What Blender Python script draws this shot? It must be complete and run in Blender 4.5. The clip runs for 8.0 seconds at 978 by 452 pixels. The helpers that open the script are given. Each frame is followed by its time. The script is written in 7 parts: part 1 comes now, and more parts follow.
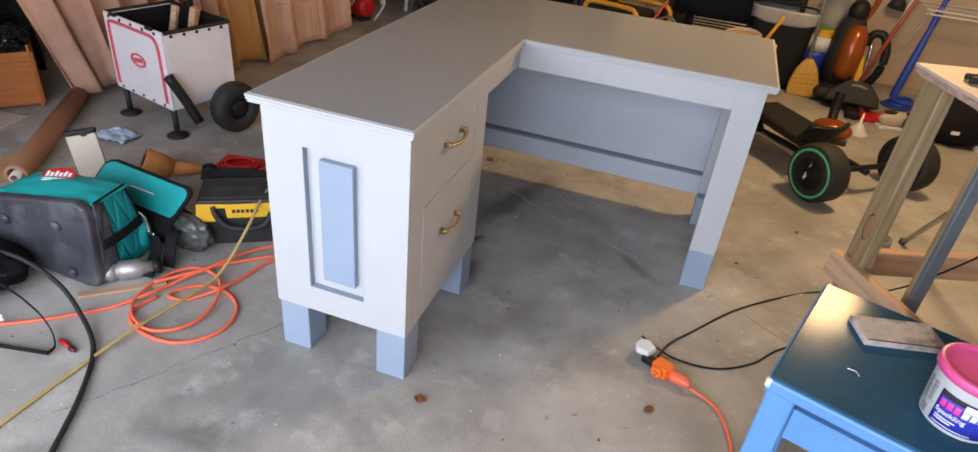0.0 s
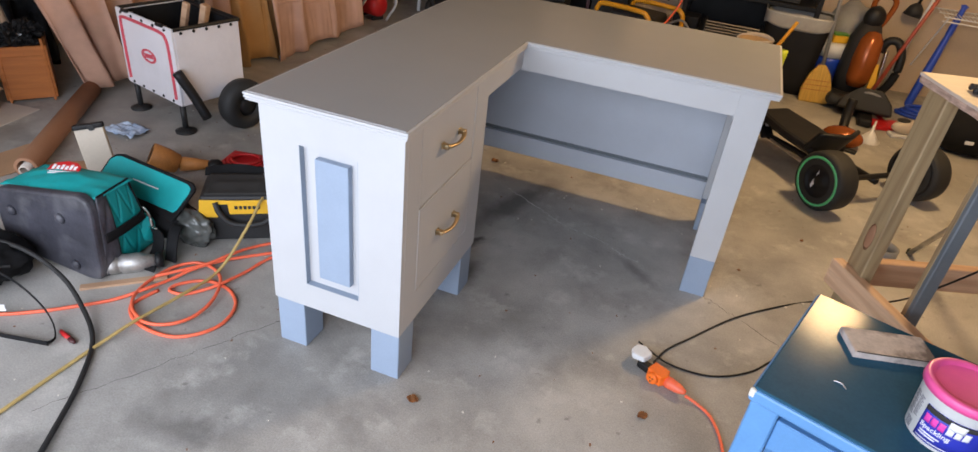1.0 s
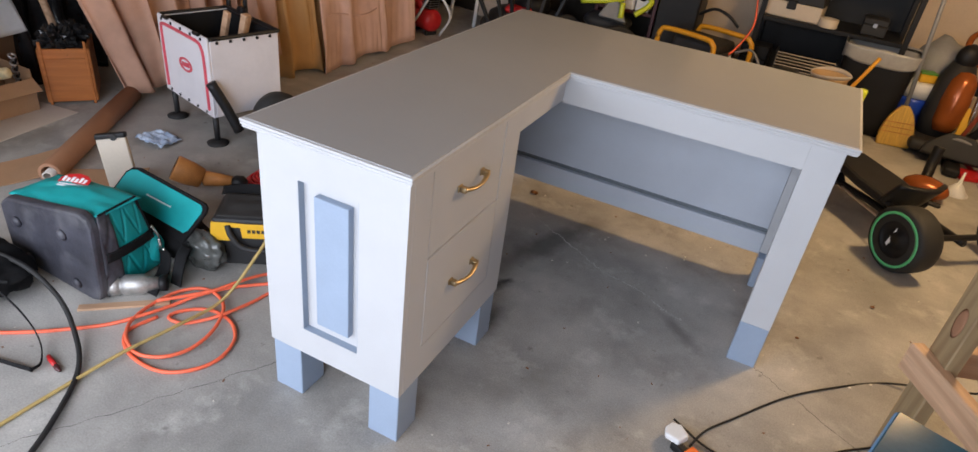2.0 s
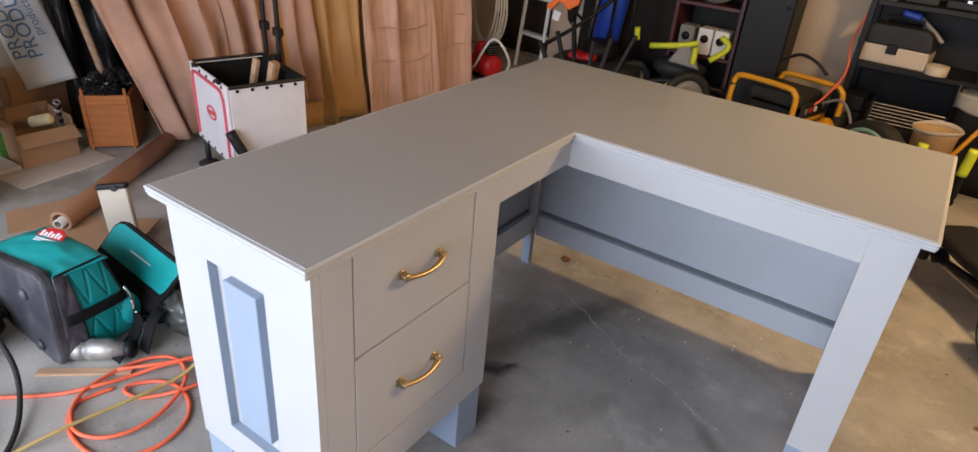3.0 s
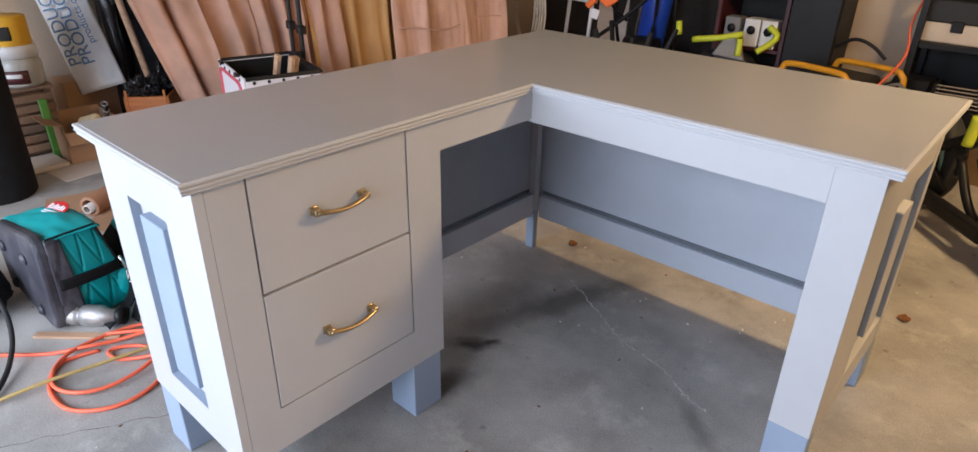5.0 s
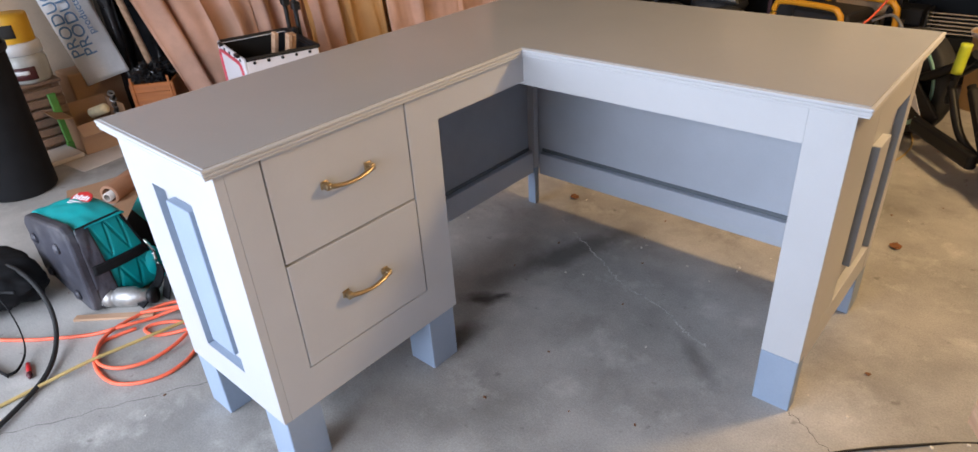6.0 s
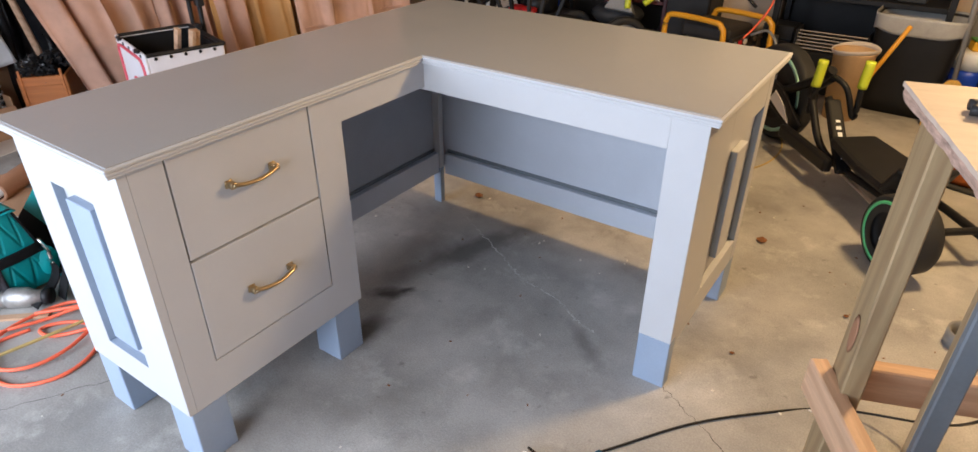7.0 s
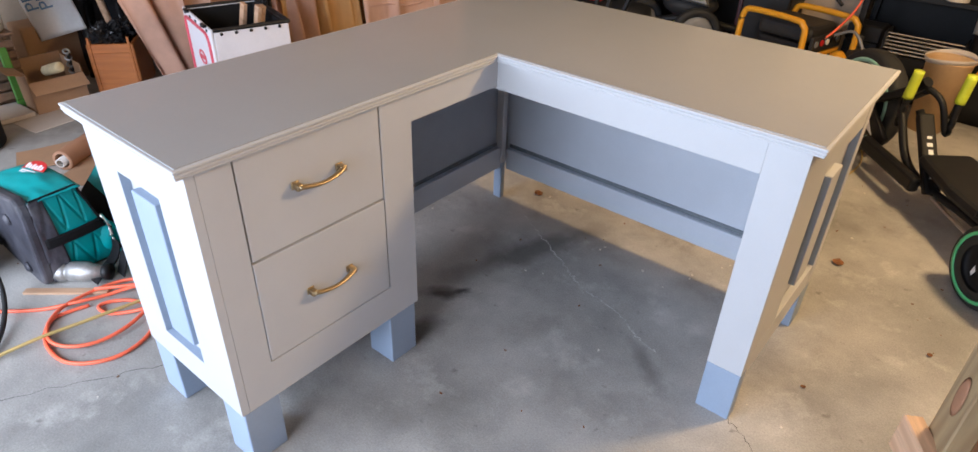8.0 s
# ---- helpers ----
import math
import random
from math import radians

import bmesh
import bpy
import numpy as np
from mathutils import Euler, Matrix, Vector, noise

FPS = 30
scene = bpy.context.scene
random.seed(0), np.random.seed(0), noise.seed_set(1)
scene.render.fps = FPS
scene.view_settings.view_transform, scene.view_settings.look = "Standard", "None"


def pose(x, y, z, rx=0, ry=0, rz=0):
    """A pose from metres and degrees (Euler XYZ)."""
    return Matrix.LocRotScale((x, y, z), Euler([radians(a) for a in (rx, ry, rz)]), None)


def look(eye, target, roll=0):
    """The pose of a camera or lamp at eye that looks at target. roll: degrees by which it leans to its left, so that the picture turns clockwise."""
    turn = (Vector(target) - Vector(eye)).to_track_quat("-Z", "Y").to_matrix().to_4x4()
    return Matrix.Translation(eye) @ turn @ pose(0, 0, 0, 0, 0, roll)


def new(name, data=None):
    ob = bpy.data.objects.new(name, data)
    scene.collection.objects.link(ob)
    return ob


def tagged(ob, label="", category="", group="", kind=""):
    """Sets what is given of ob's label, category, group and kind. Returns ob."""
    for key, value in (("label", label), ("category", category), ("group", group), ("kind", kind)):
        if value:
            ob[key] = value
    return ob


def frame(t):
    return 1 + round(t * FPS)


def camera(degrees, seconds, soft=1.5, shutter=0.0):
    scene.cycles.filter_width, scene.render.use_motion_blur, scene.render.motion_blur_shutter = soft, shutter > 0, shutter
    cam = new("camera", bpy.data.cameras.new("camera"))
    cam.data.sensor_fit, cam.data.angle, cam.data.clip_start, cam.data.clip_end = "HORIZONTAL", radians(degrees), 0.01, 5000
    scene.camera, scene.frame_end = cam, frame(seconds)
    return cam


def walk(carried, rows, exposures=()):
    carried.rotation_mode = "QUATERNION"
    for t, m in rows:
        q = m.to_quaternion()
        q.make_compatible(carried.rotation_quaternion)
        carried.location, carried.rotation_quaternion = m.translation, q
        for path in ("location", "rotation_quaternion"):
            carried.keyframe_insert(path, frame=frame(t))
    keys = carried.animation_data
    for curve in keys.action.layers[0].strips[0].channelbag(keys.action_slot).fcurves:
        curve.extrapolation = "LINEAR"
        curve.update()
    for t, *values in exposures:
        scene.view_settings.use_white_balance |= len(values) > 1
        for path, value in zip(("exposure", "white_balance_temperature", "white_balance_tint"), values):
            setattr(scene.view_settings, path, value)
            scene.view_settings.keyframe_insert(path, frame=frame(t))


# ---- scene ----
cam = camera(73.5, 8.0)
PATH = [
    (0, (0.046, 0.057, 1.364), (-0.428, 1.693, 0.316), 6.2),
    (0.5, (0.064, 0.057, 1.368), (-0.387, 1.699, 0.318), 6.3),
    (1, (0.089, 0.075, 1.373), (-0.424, 1.698, 0.321), 6.7),
    (1.5, (0.077, 0.167, 1.36), (-0.518, 1.76, 0.308), 7.4),
    (2, (0.078, 0.315, 1.357), (-0.593, 1.889, 0.322), 7.7),
    (2.2, (0.095, 0.407, 1.345), (-0.682, 1.943, 0.327), 6.1),
    (3.3, (0.211, 0.786, 1.316), (-0.768, 2.276, 0.409), 5.5),
    (3.5, (0.235, 0.81, 1.271), (-0.761, 2.31, 0.401), 5.5),
    (3.7, (0.278, 0.834, 1.225), (-0.746, 2.317, 0.357), 5.0),
    (4, (0.377, 0.88, 1.177), (-0.707, 2.317, 0.307), 4.5),
    (4.2, (0.398, 0.894, 1.171), (-0.713, 2.304, 0.29), 4.1),
    (5.3, (0.464, 0.901, 1.163), (-0.729, 2.209, 0.231), 0.0),
    (5.5, (0.472, 0.896, 1.164), (-0.703, 2.183, 0.184), -0.8),
    (6, (0.517, 0.853, 1.211), (-0.655, 2.125, 0.207), -3.6),
    (6.5, (0.58, 0.807, 1.233), (-0.456, 2.199, 0.239), -0.8),
    (7, (0.61, 0.803, 1.261), (-0.36, 2.229, 0.247), 0.4),
    (7.5, (0.561, 0.826, 1.269), (-0.409, 2.235, 0.233), 0.6),
    (8, (0.495, 0.852, 1.29), (-0.553, 2.173, 0.214), 2.0),
]
EXPOSURES = [(0.0, -0.22, 6400, 14), (2.0, -0.18, 6400, 14), (3.5, 0.06, 6300, 14), (5.5, 0.16, 6000, 14), (7.0, 0.26, 6100, 13), (8.0, 0.34, 5900, 13)]
walk(cam, [(t, look(eye, target, roll)) for t, eye, target, roll in PATH], EXPOSURES)

# ---- world and light ----
world = bpy.data.worlds.new("world")
scene.world = world
world.use_nodes = True
wn = world.node_tree
sky = wn.nodes.new("ShaderNodeTexSky")
sky.sky_type = "NISHITA"
sky.sun_disc = False
sky.sun_elevation, sky.sun_rotation = radians(42), radians(150)
wn.nodes["Background"].inputs["Strength"].default_value = 0.12
wn.links.new(sky.outputs["Color"], wn.nodes["Background"].inputs["Color"])

sun = new("sun", bpy.data.lights.new("sun", "SUN"))
sun.data.energy, sun.data.angle, sun.data.color = 1.2, radians(10), (1.0, 0.95, 0.88)
sun.matrix_world = look((4, -6, 8), (0, 0, 0))


def area(name, eye, target, sx, sy, watts, colour):
    d = bpy.data.lights.new(name, "AREA")
    d.shape, d.size, d.size_y, d.energy, d.color = "RECTANGLE", sx, sy, watts, colour
    ob = new(name, d)
    ob.matrix_world = look(eye, target)
    return ob


DAY = 150.0
LAMP = 108.0
# daylight in the opening of the garage door, and the bulb that hangs from the ceiling
area("door_daylight", (-1.05, -1.0, 1.18), (-1.05, 0.8, 0.0), 3.5, 1.9, DAY, (0.83, 0.905, 1.0))
bulb = new("bulb_light", bpy.data.lights.new("bulb_light", "POINT"))
bulb.data.energy, bulb.data.color, bulb.data.shadow_soft_size = LAMP, (1.0, 0.665, 0.30), 0.14
bulb.location = (0.97, 3.2, 1.80)

# ---- materials ----


def mat(name, base, rough=0.6, metal=0.0, vary=0.12, scale=9.0, fine=120.0, bump=0.08, tint=None, stretch=(1, 1, 1), rand=0.0, spec=0.5, coat=0.0, patch=0.0, patch_scale=2.0, patch_colour=None):
    """A painted, woven or raw surface: base colour with broad and fine variation, relief and roughness."""
    m = bpy.data.materials.new(name)
    m.use_nodes = True
    n, l = m.node_tree.nodes, m.node_tree.links
    p = n["Principled BSDF"]
    p.inputs["Metallic"].default_value = metal
    p.inputs["Specular IOR Level"].default_value = spec
    p.inputs["Coat Weight"].default_value = coat
    p.inputs["Coat Roughness"].default_value = 0.12
    tc = n.new("ShaderNodeTexCoord")
    mp = n.new("ShaderNodeMapping")
    mp.inputs["Scale"].default_value = stretch
    l.new(tc.outputs["Object"], mp.inputs["Vector"])
    a = n.new("ShaderNodeTexNoise")
    a.inputs["Scale"].default_value, a.inputs["Detail"].default_value, a.inputs["Roughness"].default_value = scale, 5, 0.6
    b = n.new("ShaderNodeTexNoise")
    b.inputs["Scale"].default_value, b.inputs["Detail"].default_value = fine, 3
    l.new(mp.outputs["Vector"], a.inputs["Vector"])
    l.new(mp.outputs["Vector"], b.inputs["Vector"])
    mixn = n.new("ShaderNodeMath")
    mixn.operation = "MULTIPLY_ADD"
    mixn.inputs[1].default_value = 0.35
    l.new(b.outputs["Fac"], mixn.inputs[0])
    l.new(a.outputs["Fac"], mixn.inputs[2])
    ramp = n.new("ShaderNodeValToRGB")
    lo = [c * (1 - vary * 2) for c in base]
    hi = [min(1.0, c * (1 + vary * 1.4)) for c in (tint or base)]
    ramp.color_ramp.elements[0].position, ramp.color_ramp.elements[0].color = 0.40, (*lo, 1)
    ramp.color_ramp.elements[1].position, ramp.color_ramp.elements[1].color = 0.92, (*hi, 1)
    l.new(mixn.outputs[0], ramp.inputs["Fac"])
    out = ramp.outputs["Color"]
    if patch > 0:
        c = n.new("ShaderNodeTexNoise")
        c.inputs["Scale"].default_value, c.inputs["Detail"].default_value = patch_scale, 6
        l.new(mp.outputs["Vector"], c.inputs["Vector"])
        r2 = n.new("ShaderNodeValToRGB")
        r2.color_ramp.elements[0].position, r2.color_ramp.elements[1].position = 0.52, 0.68
        r2.color_ramp.elements[1].color = (patch, patch, patch, 1)
        r2.color_ramp.elements[0].color = (0, 0, 0, 1)
        l.new(c.outputs["Fac"], r2.inputs["Fac"])
        mx = n.new("ShaderNodeMix")
        mx.data_type = "RGBA"
        l.new(r2.outputs["Color"], mx.inputs["Factor"])
        l.new(out, mx.inputs["A"])
        mx.inputs["B"].default_value = (*(patch_colour or [c * 0.4 for c in base]), 1)
        out = mx.outputs["Result"]
    if rand > 0:
        oi = n.new("ShaderNodeObjectInfo")
        hs = n.new("ShaderNodeHueSaturation")
        mr = n.new("ShaderNodeMapRange")
        mr.inputs["To Min"].default_value, mr.inputs["To Max"].default_value = 1 - rand, 1 + rand
        l.new(oi.outputs["Random"], mr.inputs["Value"])
        l.new(mr.outputs["Result"], hs.inputs["Value"])
        l.new(out, hs.inputs["Color"])
        out = hs.outputs["Color"]
    l.new(out, p.inputs["Base Color"])
    rr = n.new("ShaderNodeMapRange")
    rr.inputs["To Min"].default_value, rr.inputs["To Max"].default_value = max(0.02, rough * 0.82), min(1.0, rough * 1.15)
    l.new(a.outputs["Fac"], rr.inputs["Value"])
    l.new(rr.outputs["Result"], p.inputs["Roughness"])
    if bump > 0:
        bp = n.new("ShaderNodeBump")
        bp.inputs["Strength"].default_value, bp.inputs["Distance"].default_value = bump, 0.004
        l.new(mixn.outputs[0], bp.inputs["Height"])
        l.new(bp.outputs["Normal"], p.inputs["Normal"])
    return m


def wood(name, base, dark, ring=11.0, axis=(1, 14, 14), rough=0.6, rand=0.08):
    """Sawn timber: long grain along the object's own x axis."""
    m = mat(name, base, rough, vary=0.10, scale=7, fine=60, bump=0.12, stretch=axis, rand=rand)
    n, l = m.node_tree.nodes, m.node_tree.links
    p = n["Principled BSDF"]
    w = n.new("ShaderNodeTexWave")
    w.inputs["Scale"].default_value, w.inputs["Distortion"].default_value, w.inputs["Detail"].default_value = ring * 0.12, 6.0, 3
    w.inputs["Detail Scale"].default_value = 1.4
    w.bands_direction = "DIAGONAL"
    mp = [k for k in n if k.bl_idname == "ShaderNodeMapping"][0]
    l.new(mp.outputs["Vector"], w.inputs["Vector"])
    mx = n.new("ShaderNodeMix")
    mx.data_type = "RGBA"
    r = n.new("ShaderNodeValToRGB")
    r.color_ramp.elements[0].position, r.color_ramp.elements[1].position = 0.35, 1.0
    r.color_ramp.elements[1].color = (0.75, 0.75, 0.75, 1)
    l.new(w.outputs["Fac"], r.inputs["Fac"])
    l.new(r.outputs["Color"], mx.inputs["Factor"])
    src = p.inputs["Base Color"].links[0].from_socket
    l.new(src, mx.inputs["A"])
    mx.inputs["B"].default_value = (*dark, 1)
    l.new(mx.outputs["Result"], p.inputs["Base Color"])
    return m


STAINS = ((0.07, 2.22, -40, 0.15, 0.045, 0.45), (-0.50, 2.47, 69, 0.46, 0.075, 0.6), (-0.57, 2.08, 30, 0.09, 0.045, 0.9), (-0.53, 2.12, 60, 0.04, 0.025, 0.9), (-0.50, 1.90, 80, 0.17, 0.07, 0.75), (-0.85, 0.95, 12, 0.20, 0.07, 0.5), (0.10, 1.15, -30, 0.16, 0.05, 0.4), (-1.15, 0.75, 30, 0.14, 0.06, 0.4))


def concrete():
    """Garage slab: trowelled grey concrete with dark stains, pale dust and fine pits."""
    m = bpy.data.materials.new("concrete")
    m.use_nodes = True
    n, l = m.node_tree.nodes, m.node_tree.links
    p = n["Principled BSDF"]
    tc = n.new("ShaderNodeTexCoord")

    def noise_at(scale, detail, rough=0.55, warp=0.0):
        t = n.new("ShaderNodeTexNoise")
        t.inputs["Scale"].default_value, t.inputs["Detail"].default_value, t.inputs["Roughness"].default_value = scale, detail, rough
        t.inputs["Distortion"].default_value = warp
        l.new(tc.outputs["Object"], t.inputs["Vector"])
        return t.outputs["Fac"]

    def ramp_of(src, p0, c0, p1, c1):
        r = n.new("ShaderNodeValToRGB")
        r.color_ramp.elements[0].position, r.color_ramp.elements[0].color = p0, (*c0, 1)
        r.color_ramp.elements[1].position, r.color_ramp.elements[1].color = p1, (*c1, 1)
        l.new(src, r.inputs["Fac"])
        return r.outputs["Color"]

    def mixed(a, b, f, mode="MIX", k=1.0):
        x = n.new("ShaderNodeMix")
        x.data_type, x.blend_type = "RGBA", mode
        if isinstance(f, float):
            x.inputs["Factor"].default_value = f
        else:
            l.new(f, x.inputs["Factor"])
        l.new(a, x.inputs["A"])
        if isinstance(b, tuple):
            x.inputs["B"].default_value = (*b, 1)
        else:
            l.new(b, x.inputs["B"])
        return x.outputs["Result"]

    base = ramp_of(noise_at(1.3, 8, 0.62), 0.34, (0.245, 0.236, 0.220), 0.68, (0.560, 0.538, 0.500))
    blot = ramp_of(noise_at(2.4, 9, 0.62, 0.15), 0.52, (0, 0, 0), 0.70, (0.52, 0.52, 0.52))
    c = mixed(base, (0.105, 0.094, 0.080), blot)
    dust = ramp_of(noise_at(6.5, 8, 0.66, 0.1), 0.55, (0, 0, 0), 0.74, (0.65, 0.65, 0.65))
    c = mixed(c, (0.62, 0.60, 0.56), dust)
    spots = ramp_of(noise_at(23, 3, 0.5), 0.68, (0, 0, 0), 0.76, (0.5, 0.5, 0.5))
    c = mixed(c, (0.10, 0.09, 0.08), spots)
    # old oil and dirt marks with their own shapes: place, turn, half length and half width
    for sx, sy, turn, la, lb, k in STAINS:
        mp = n.new("ShaderNodeMapping")
        mp.vector_type = "TEXTURE"
        mp.inputs["Location"].default_value = (sx, sy, 0)
        mp.inputs["Rotation"].default_value = (0, 0, radians(turn))
        mp.inputs["Scale"].default_value = (la, lb, 1)
        warp = n.new("ShaderNodeTexNoise")
        warp.inputs["Scale"].default_value, warp.inputs["Detail"].default_value = 11.0, 4
        l.new(tc.outputs["Object"], warp.inputs["Vector"])
        shift = n.new("ShaderNodeVectorMath")
        shift.operation = "MULTIPLY_ADD"
        shift.inputs[1].default_value = (0.10, 0.10, 0.0)
        l.new(warp.outputs["Color"], shift.inputs[0])
        l.new(tc.outputs["Object"], shift.inputs[2])
        l.new(shift.outputs["Vector"], mp.inputs["Vector"])
        g = n.new("ShaderNodeTexGradient")
        g.gradient_type = "SPHERICAL"
        l.new(mp.outputs["Vector"], g.inputs["Vector"])
        c = mixed(c, (0.055, 0.050, 0.046), ramp_of(g.outputs["Fac"], 0.05, (0, 0, 0), 0.75, (k, k, k)))
    grain = ramp_of(noise_at(210, 3), 0.25, (0.78, 0.78, 0.78), 0.75, (1.12, 1.12, 1.12))
    c = mixed(c, grain, 1.0, "MULTIPLY")
    l.new(c, p.inputs["Base Color"])
    rr = n.new("ShaderNodeMapRange")
    rr.inputs["To Min"].default_value, rr.inputs["To Max"].default_value = 0.42, 0.85
    l.new(noise_at(4.0, 5), rr.inputs["Value"])
    l.new(rr.outputs["Result"], p.inputs["Roughness"])
    bp = n.new("ShaderNodeBump")
    bp.inputs["Strength"].default_value, bp.inputs["Distance"].default_value = 0.25, 0.003
    l.new(noise_at(60, 6, 0.7), bp.inputs["Height"])
    l.new(bp.outputs["Normal"], p.inputs["Normal"])
    return m


M_CONC = concrete()
M_WALL = mat("wall_paint", (0.48, 0.38, 0.28), 0.85, vary=0.06, scale=3, fine=90, bump=0.05, patch=0.25, patch_scale=3)
M_CEIL = mat("ceiling_paint", (0.30, 0.27, 0.24), 0.9, vary=0.05, scale=3)
M_DRIVE = mat("driveway", (0.30, 0.29, 0.28), 0.9, vary=0.12, scale=2, fine=80)
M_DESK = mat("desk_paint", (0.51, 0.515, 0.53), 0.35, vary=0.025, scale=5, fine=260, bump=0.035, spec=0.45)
# work surface: darker and glossier than M_DESK
M_DTOP = mat("desk_top_grey", (0.362, 0.368, 0.376), 0.20, vary=0.02, scale=2.5, fine=180, bump=0.0, spec=0.5)
M_BLUE = mat("blue_grey_paint", (0.29, 0.36, 0.47), 0.5, vary=0.04, scale=8, fine=220, bump=0.05)
M_RECESS = mat("recess_edge_tone", (0.27, 0.33, 0.42), 0.6, vary=0.05, scale=9, fine=200)
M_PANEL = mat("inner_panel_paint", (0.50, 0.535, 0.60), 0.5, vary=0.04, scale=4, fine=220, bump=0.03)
# darker copy of M_PANEL: the left knee panel's shade is in the colour
M_PANEL_SHADE = mat("shaded_panel_paint", (0.31, 0.335, 0.38), 0.55, vary=0.06, scale=4, fine=220, bump=0.03)
M_GAP = mat("gap_dark", (0.03, 0.028, 0.026), 0.9, vary=0.1)
M_BRASS = mat("aged_brass", (0.42, 0.32, 0.19), 0.34, metal=1.0, vary=0.10, scale=30, fine=200, bump=0.0)
M_STEEL = mat("bare_steel", (0.55, 0.55, 0.56), 0.36, metal=1.0, vary=0.10, scale=30, fine=300, bump=0.05)
M_CAST = mat("scuffed_cast_metal", (0.48, 0.47, 0.45), 0.5, metal=0.7, vary=0.2, scale=30, fine=200, bump=0.2)
M_CHROME = mat("nickel", (0.70, 0.69, 0.68), 0.18, metal=1.0, vary=0.08, scale=40)
M_STOOLTOP = mat("stool_top_paint", (0.028, 0.092, 0.150), 0.15, vary=0.14, scale=6, fine=160, bump=0.03, spec=0.055)
M_STOOL = mat("stool_blue_paint", (0.11, 0.28, 0.56), 0.42, vary=0.06, scale=8, fine=200, bump=0.05)
M_LUMBER = wood("grey_lumber", (0.37, 0.265, 0.14), (0.25, 0.165, 0.085), ring=9)
M_PINE = wood("fresh_pine", (0.58, 0.37, 0.23), (0.47, 0.28, 0.165), ring=8)
M_PLY = mat("plywood_top", (0.60, 0.49, 0.40), 0.6, vary=0.08, scale=5, fine=70, bump=0.08, stretch=(1, 6, 6))
M_TORN = mat("torn_plywood_core", (0.46, 0.31, 0.24), 0.85, vary=0.25, scale=30, fine=140, bump=0.35, stretch=(1, 1, 5))
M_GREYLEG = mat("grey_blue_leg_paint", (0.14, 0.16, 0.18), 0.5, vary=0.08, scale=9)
M_TEAL = mat("teal_canvas", (0.0, 0.36, 0.37), 0.62, vary=0.10, scale=8, fine=420, bump=0.25)
M_BLACKFAB = mat("black_webbing", (0.011, 0.011, 0.012), 0.85, vary=0.2, scale=14, fine=400, bump=0.25, spec=0.2)
M_BASEPL = mat("grey_rubber_base", (0.050, 0.050, 0.064), 0.5, vary=0.3, scale=11, fine=110, bump=0.35, patch=0.55, patch_scale=9, patch_colour=(0.15, 0.148, 0.16))
M_BLACK = mat("black_plastic", (0.010, 0.010, 0.011), 0.48, vary=0.15, scale=12, fine=160, bump=0.06, spec=0.3)
M_RUBBER = mat("black_rubber", (0.018, 0.018, 0.018), 0.7, vary=0.15, scale=15, fine=150, bump=0.1)
M_RED = mat("red_plastic", (0.55, 0.018, 0.02), 0.4, vary=0.08, scale=12)
M_CORAL = mat("coral_cord", (0.90, 0.16, 0.075), 0.42, vary=0.06, scale=30, fine=200)
M_ORANGEPL = mat("orange_plastic", (0.90, 0.17, 0.015), 0.4, vary=0.06, scale=30)
M_WHITEPL = mat("white_plastic", (0.74, 0.74, 0.74), 0.4, vary=0.05, scale=10)
M_CANVASW = mat("white_coated_fabric", (0.70, 0.675, 0.70), 0.55, vary=0.06, scale=6, fine=300, bump=0.1, patch=0.2, patch_scale=6, patch_colour=(0.50, 0.46, 0.45))
M_PINKTRIM = mat("red_piping", (0.62, 0.08, 0.11), 0.5, vary=0.08, scale=30)
M_YELLOW = mat("yellow_panel", (0.75, 0.42, 0.02), 0.55, vary=0.06, scale=12, fine=300, bump=0.1)
M_YCORD = mat("yellow_hose", (0.50, 0.36, 0.13), 0.5, vary=0.10, scale=25, fine=160)
M_CLOTH = mat("tan_drop_cloth", (0.47, 0.268, 0.185), 0.85, vary=0.14, scale=5, fine=420, bump=0.25, patch=0.5, patch_scale=3, patch_colour=(0.34, 0.215, 0.135))
M_CLOTH2 = mat("ochre_drop_cloth", (0.49, 0.28, 0.11), 0.85, vary=0.10, scale=5, fine=420, bump=0.25)
M_CLOTH3 = mat("pale_drop_cloth", (0.63, 0.40, 0.31), 0.85, vary=0.10, scale=5, fine=420, bump=0.25, patch=0.45, patch_scale=4, patch_colour=(0.40, 0.24, 0.17))
M_CARD = mat("cardboard", (0.36, 0.21, 0.115), 0.8, vary=0.08, scale=5, fine=140, bump=0.06, rand=0.08)
M_KRAFT = mat("kraft_tube", (0.33, 0.165, 0.09), 0.75, vary=0.07, scale=6, fine=160, bump=0.05)
M_PAPER = mat("pale_paper", (0.56, 0.50, 0.44), 0.8, vary=0.06, scale=6)
M_PAPERTAN = mat("tan_bucket_paper", (0.52, 0.34, 0.17), 0.75, vary=0.08, scale=8, fine=150)
M_CRATE = wood("orange_varnished_pine", (0.46, 0.150, 0.034), (0.40, 0.125, 0.027), ring=10, rough=0.4)
M_CREAM = mat("cream_plastic", (0.56, 0.49, 0.40), 0.5, vary=0.05, scale=10)
M_TAN = mat("tan_leather", (0.50, 0.20, 0.05), 0.6, vary=0.14, scale=14, fine=180, bump=0.15)
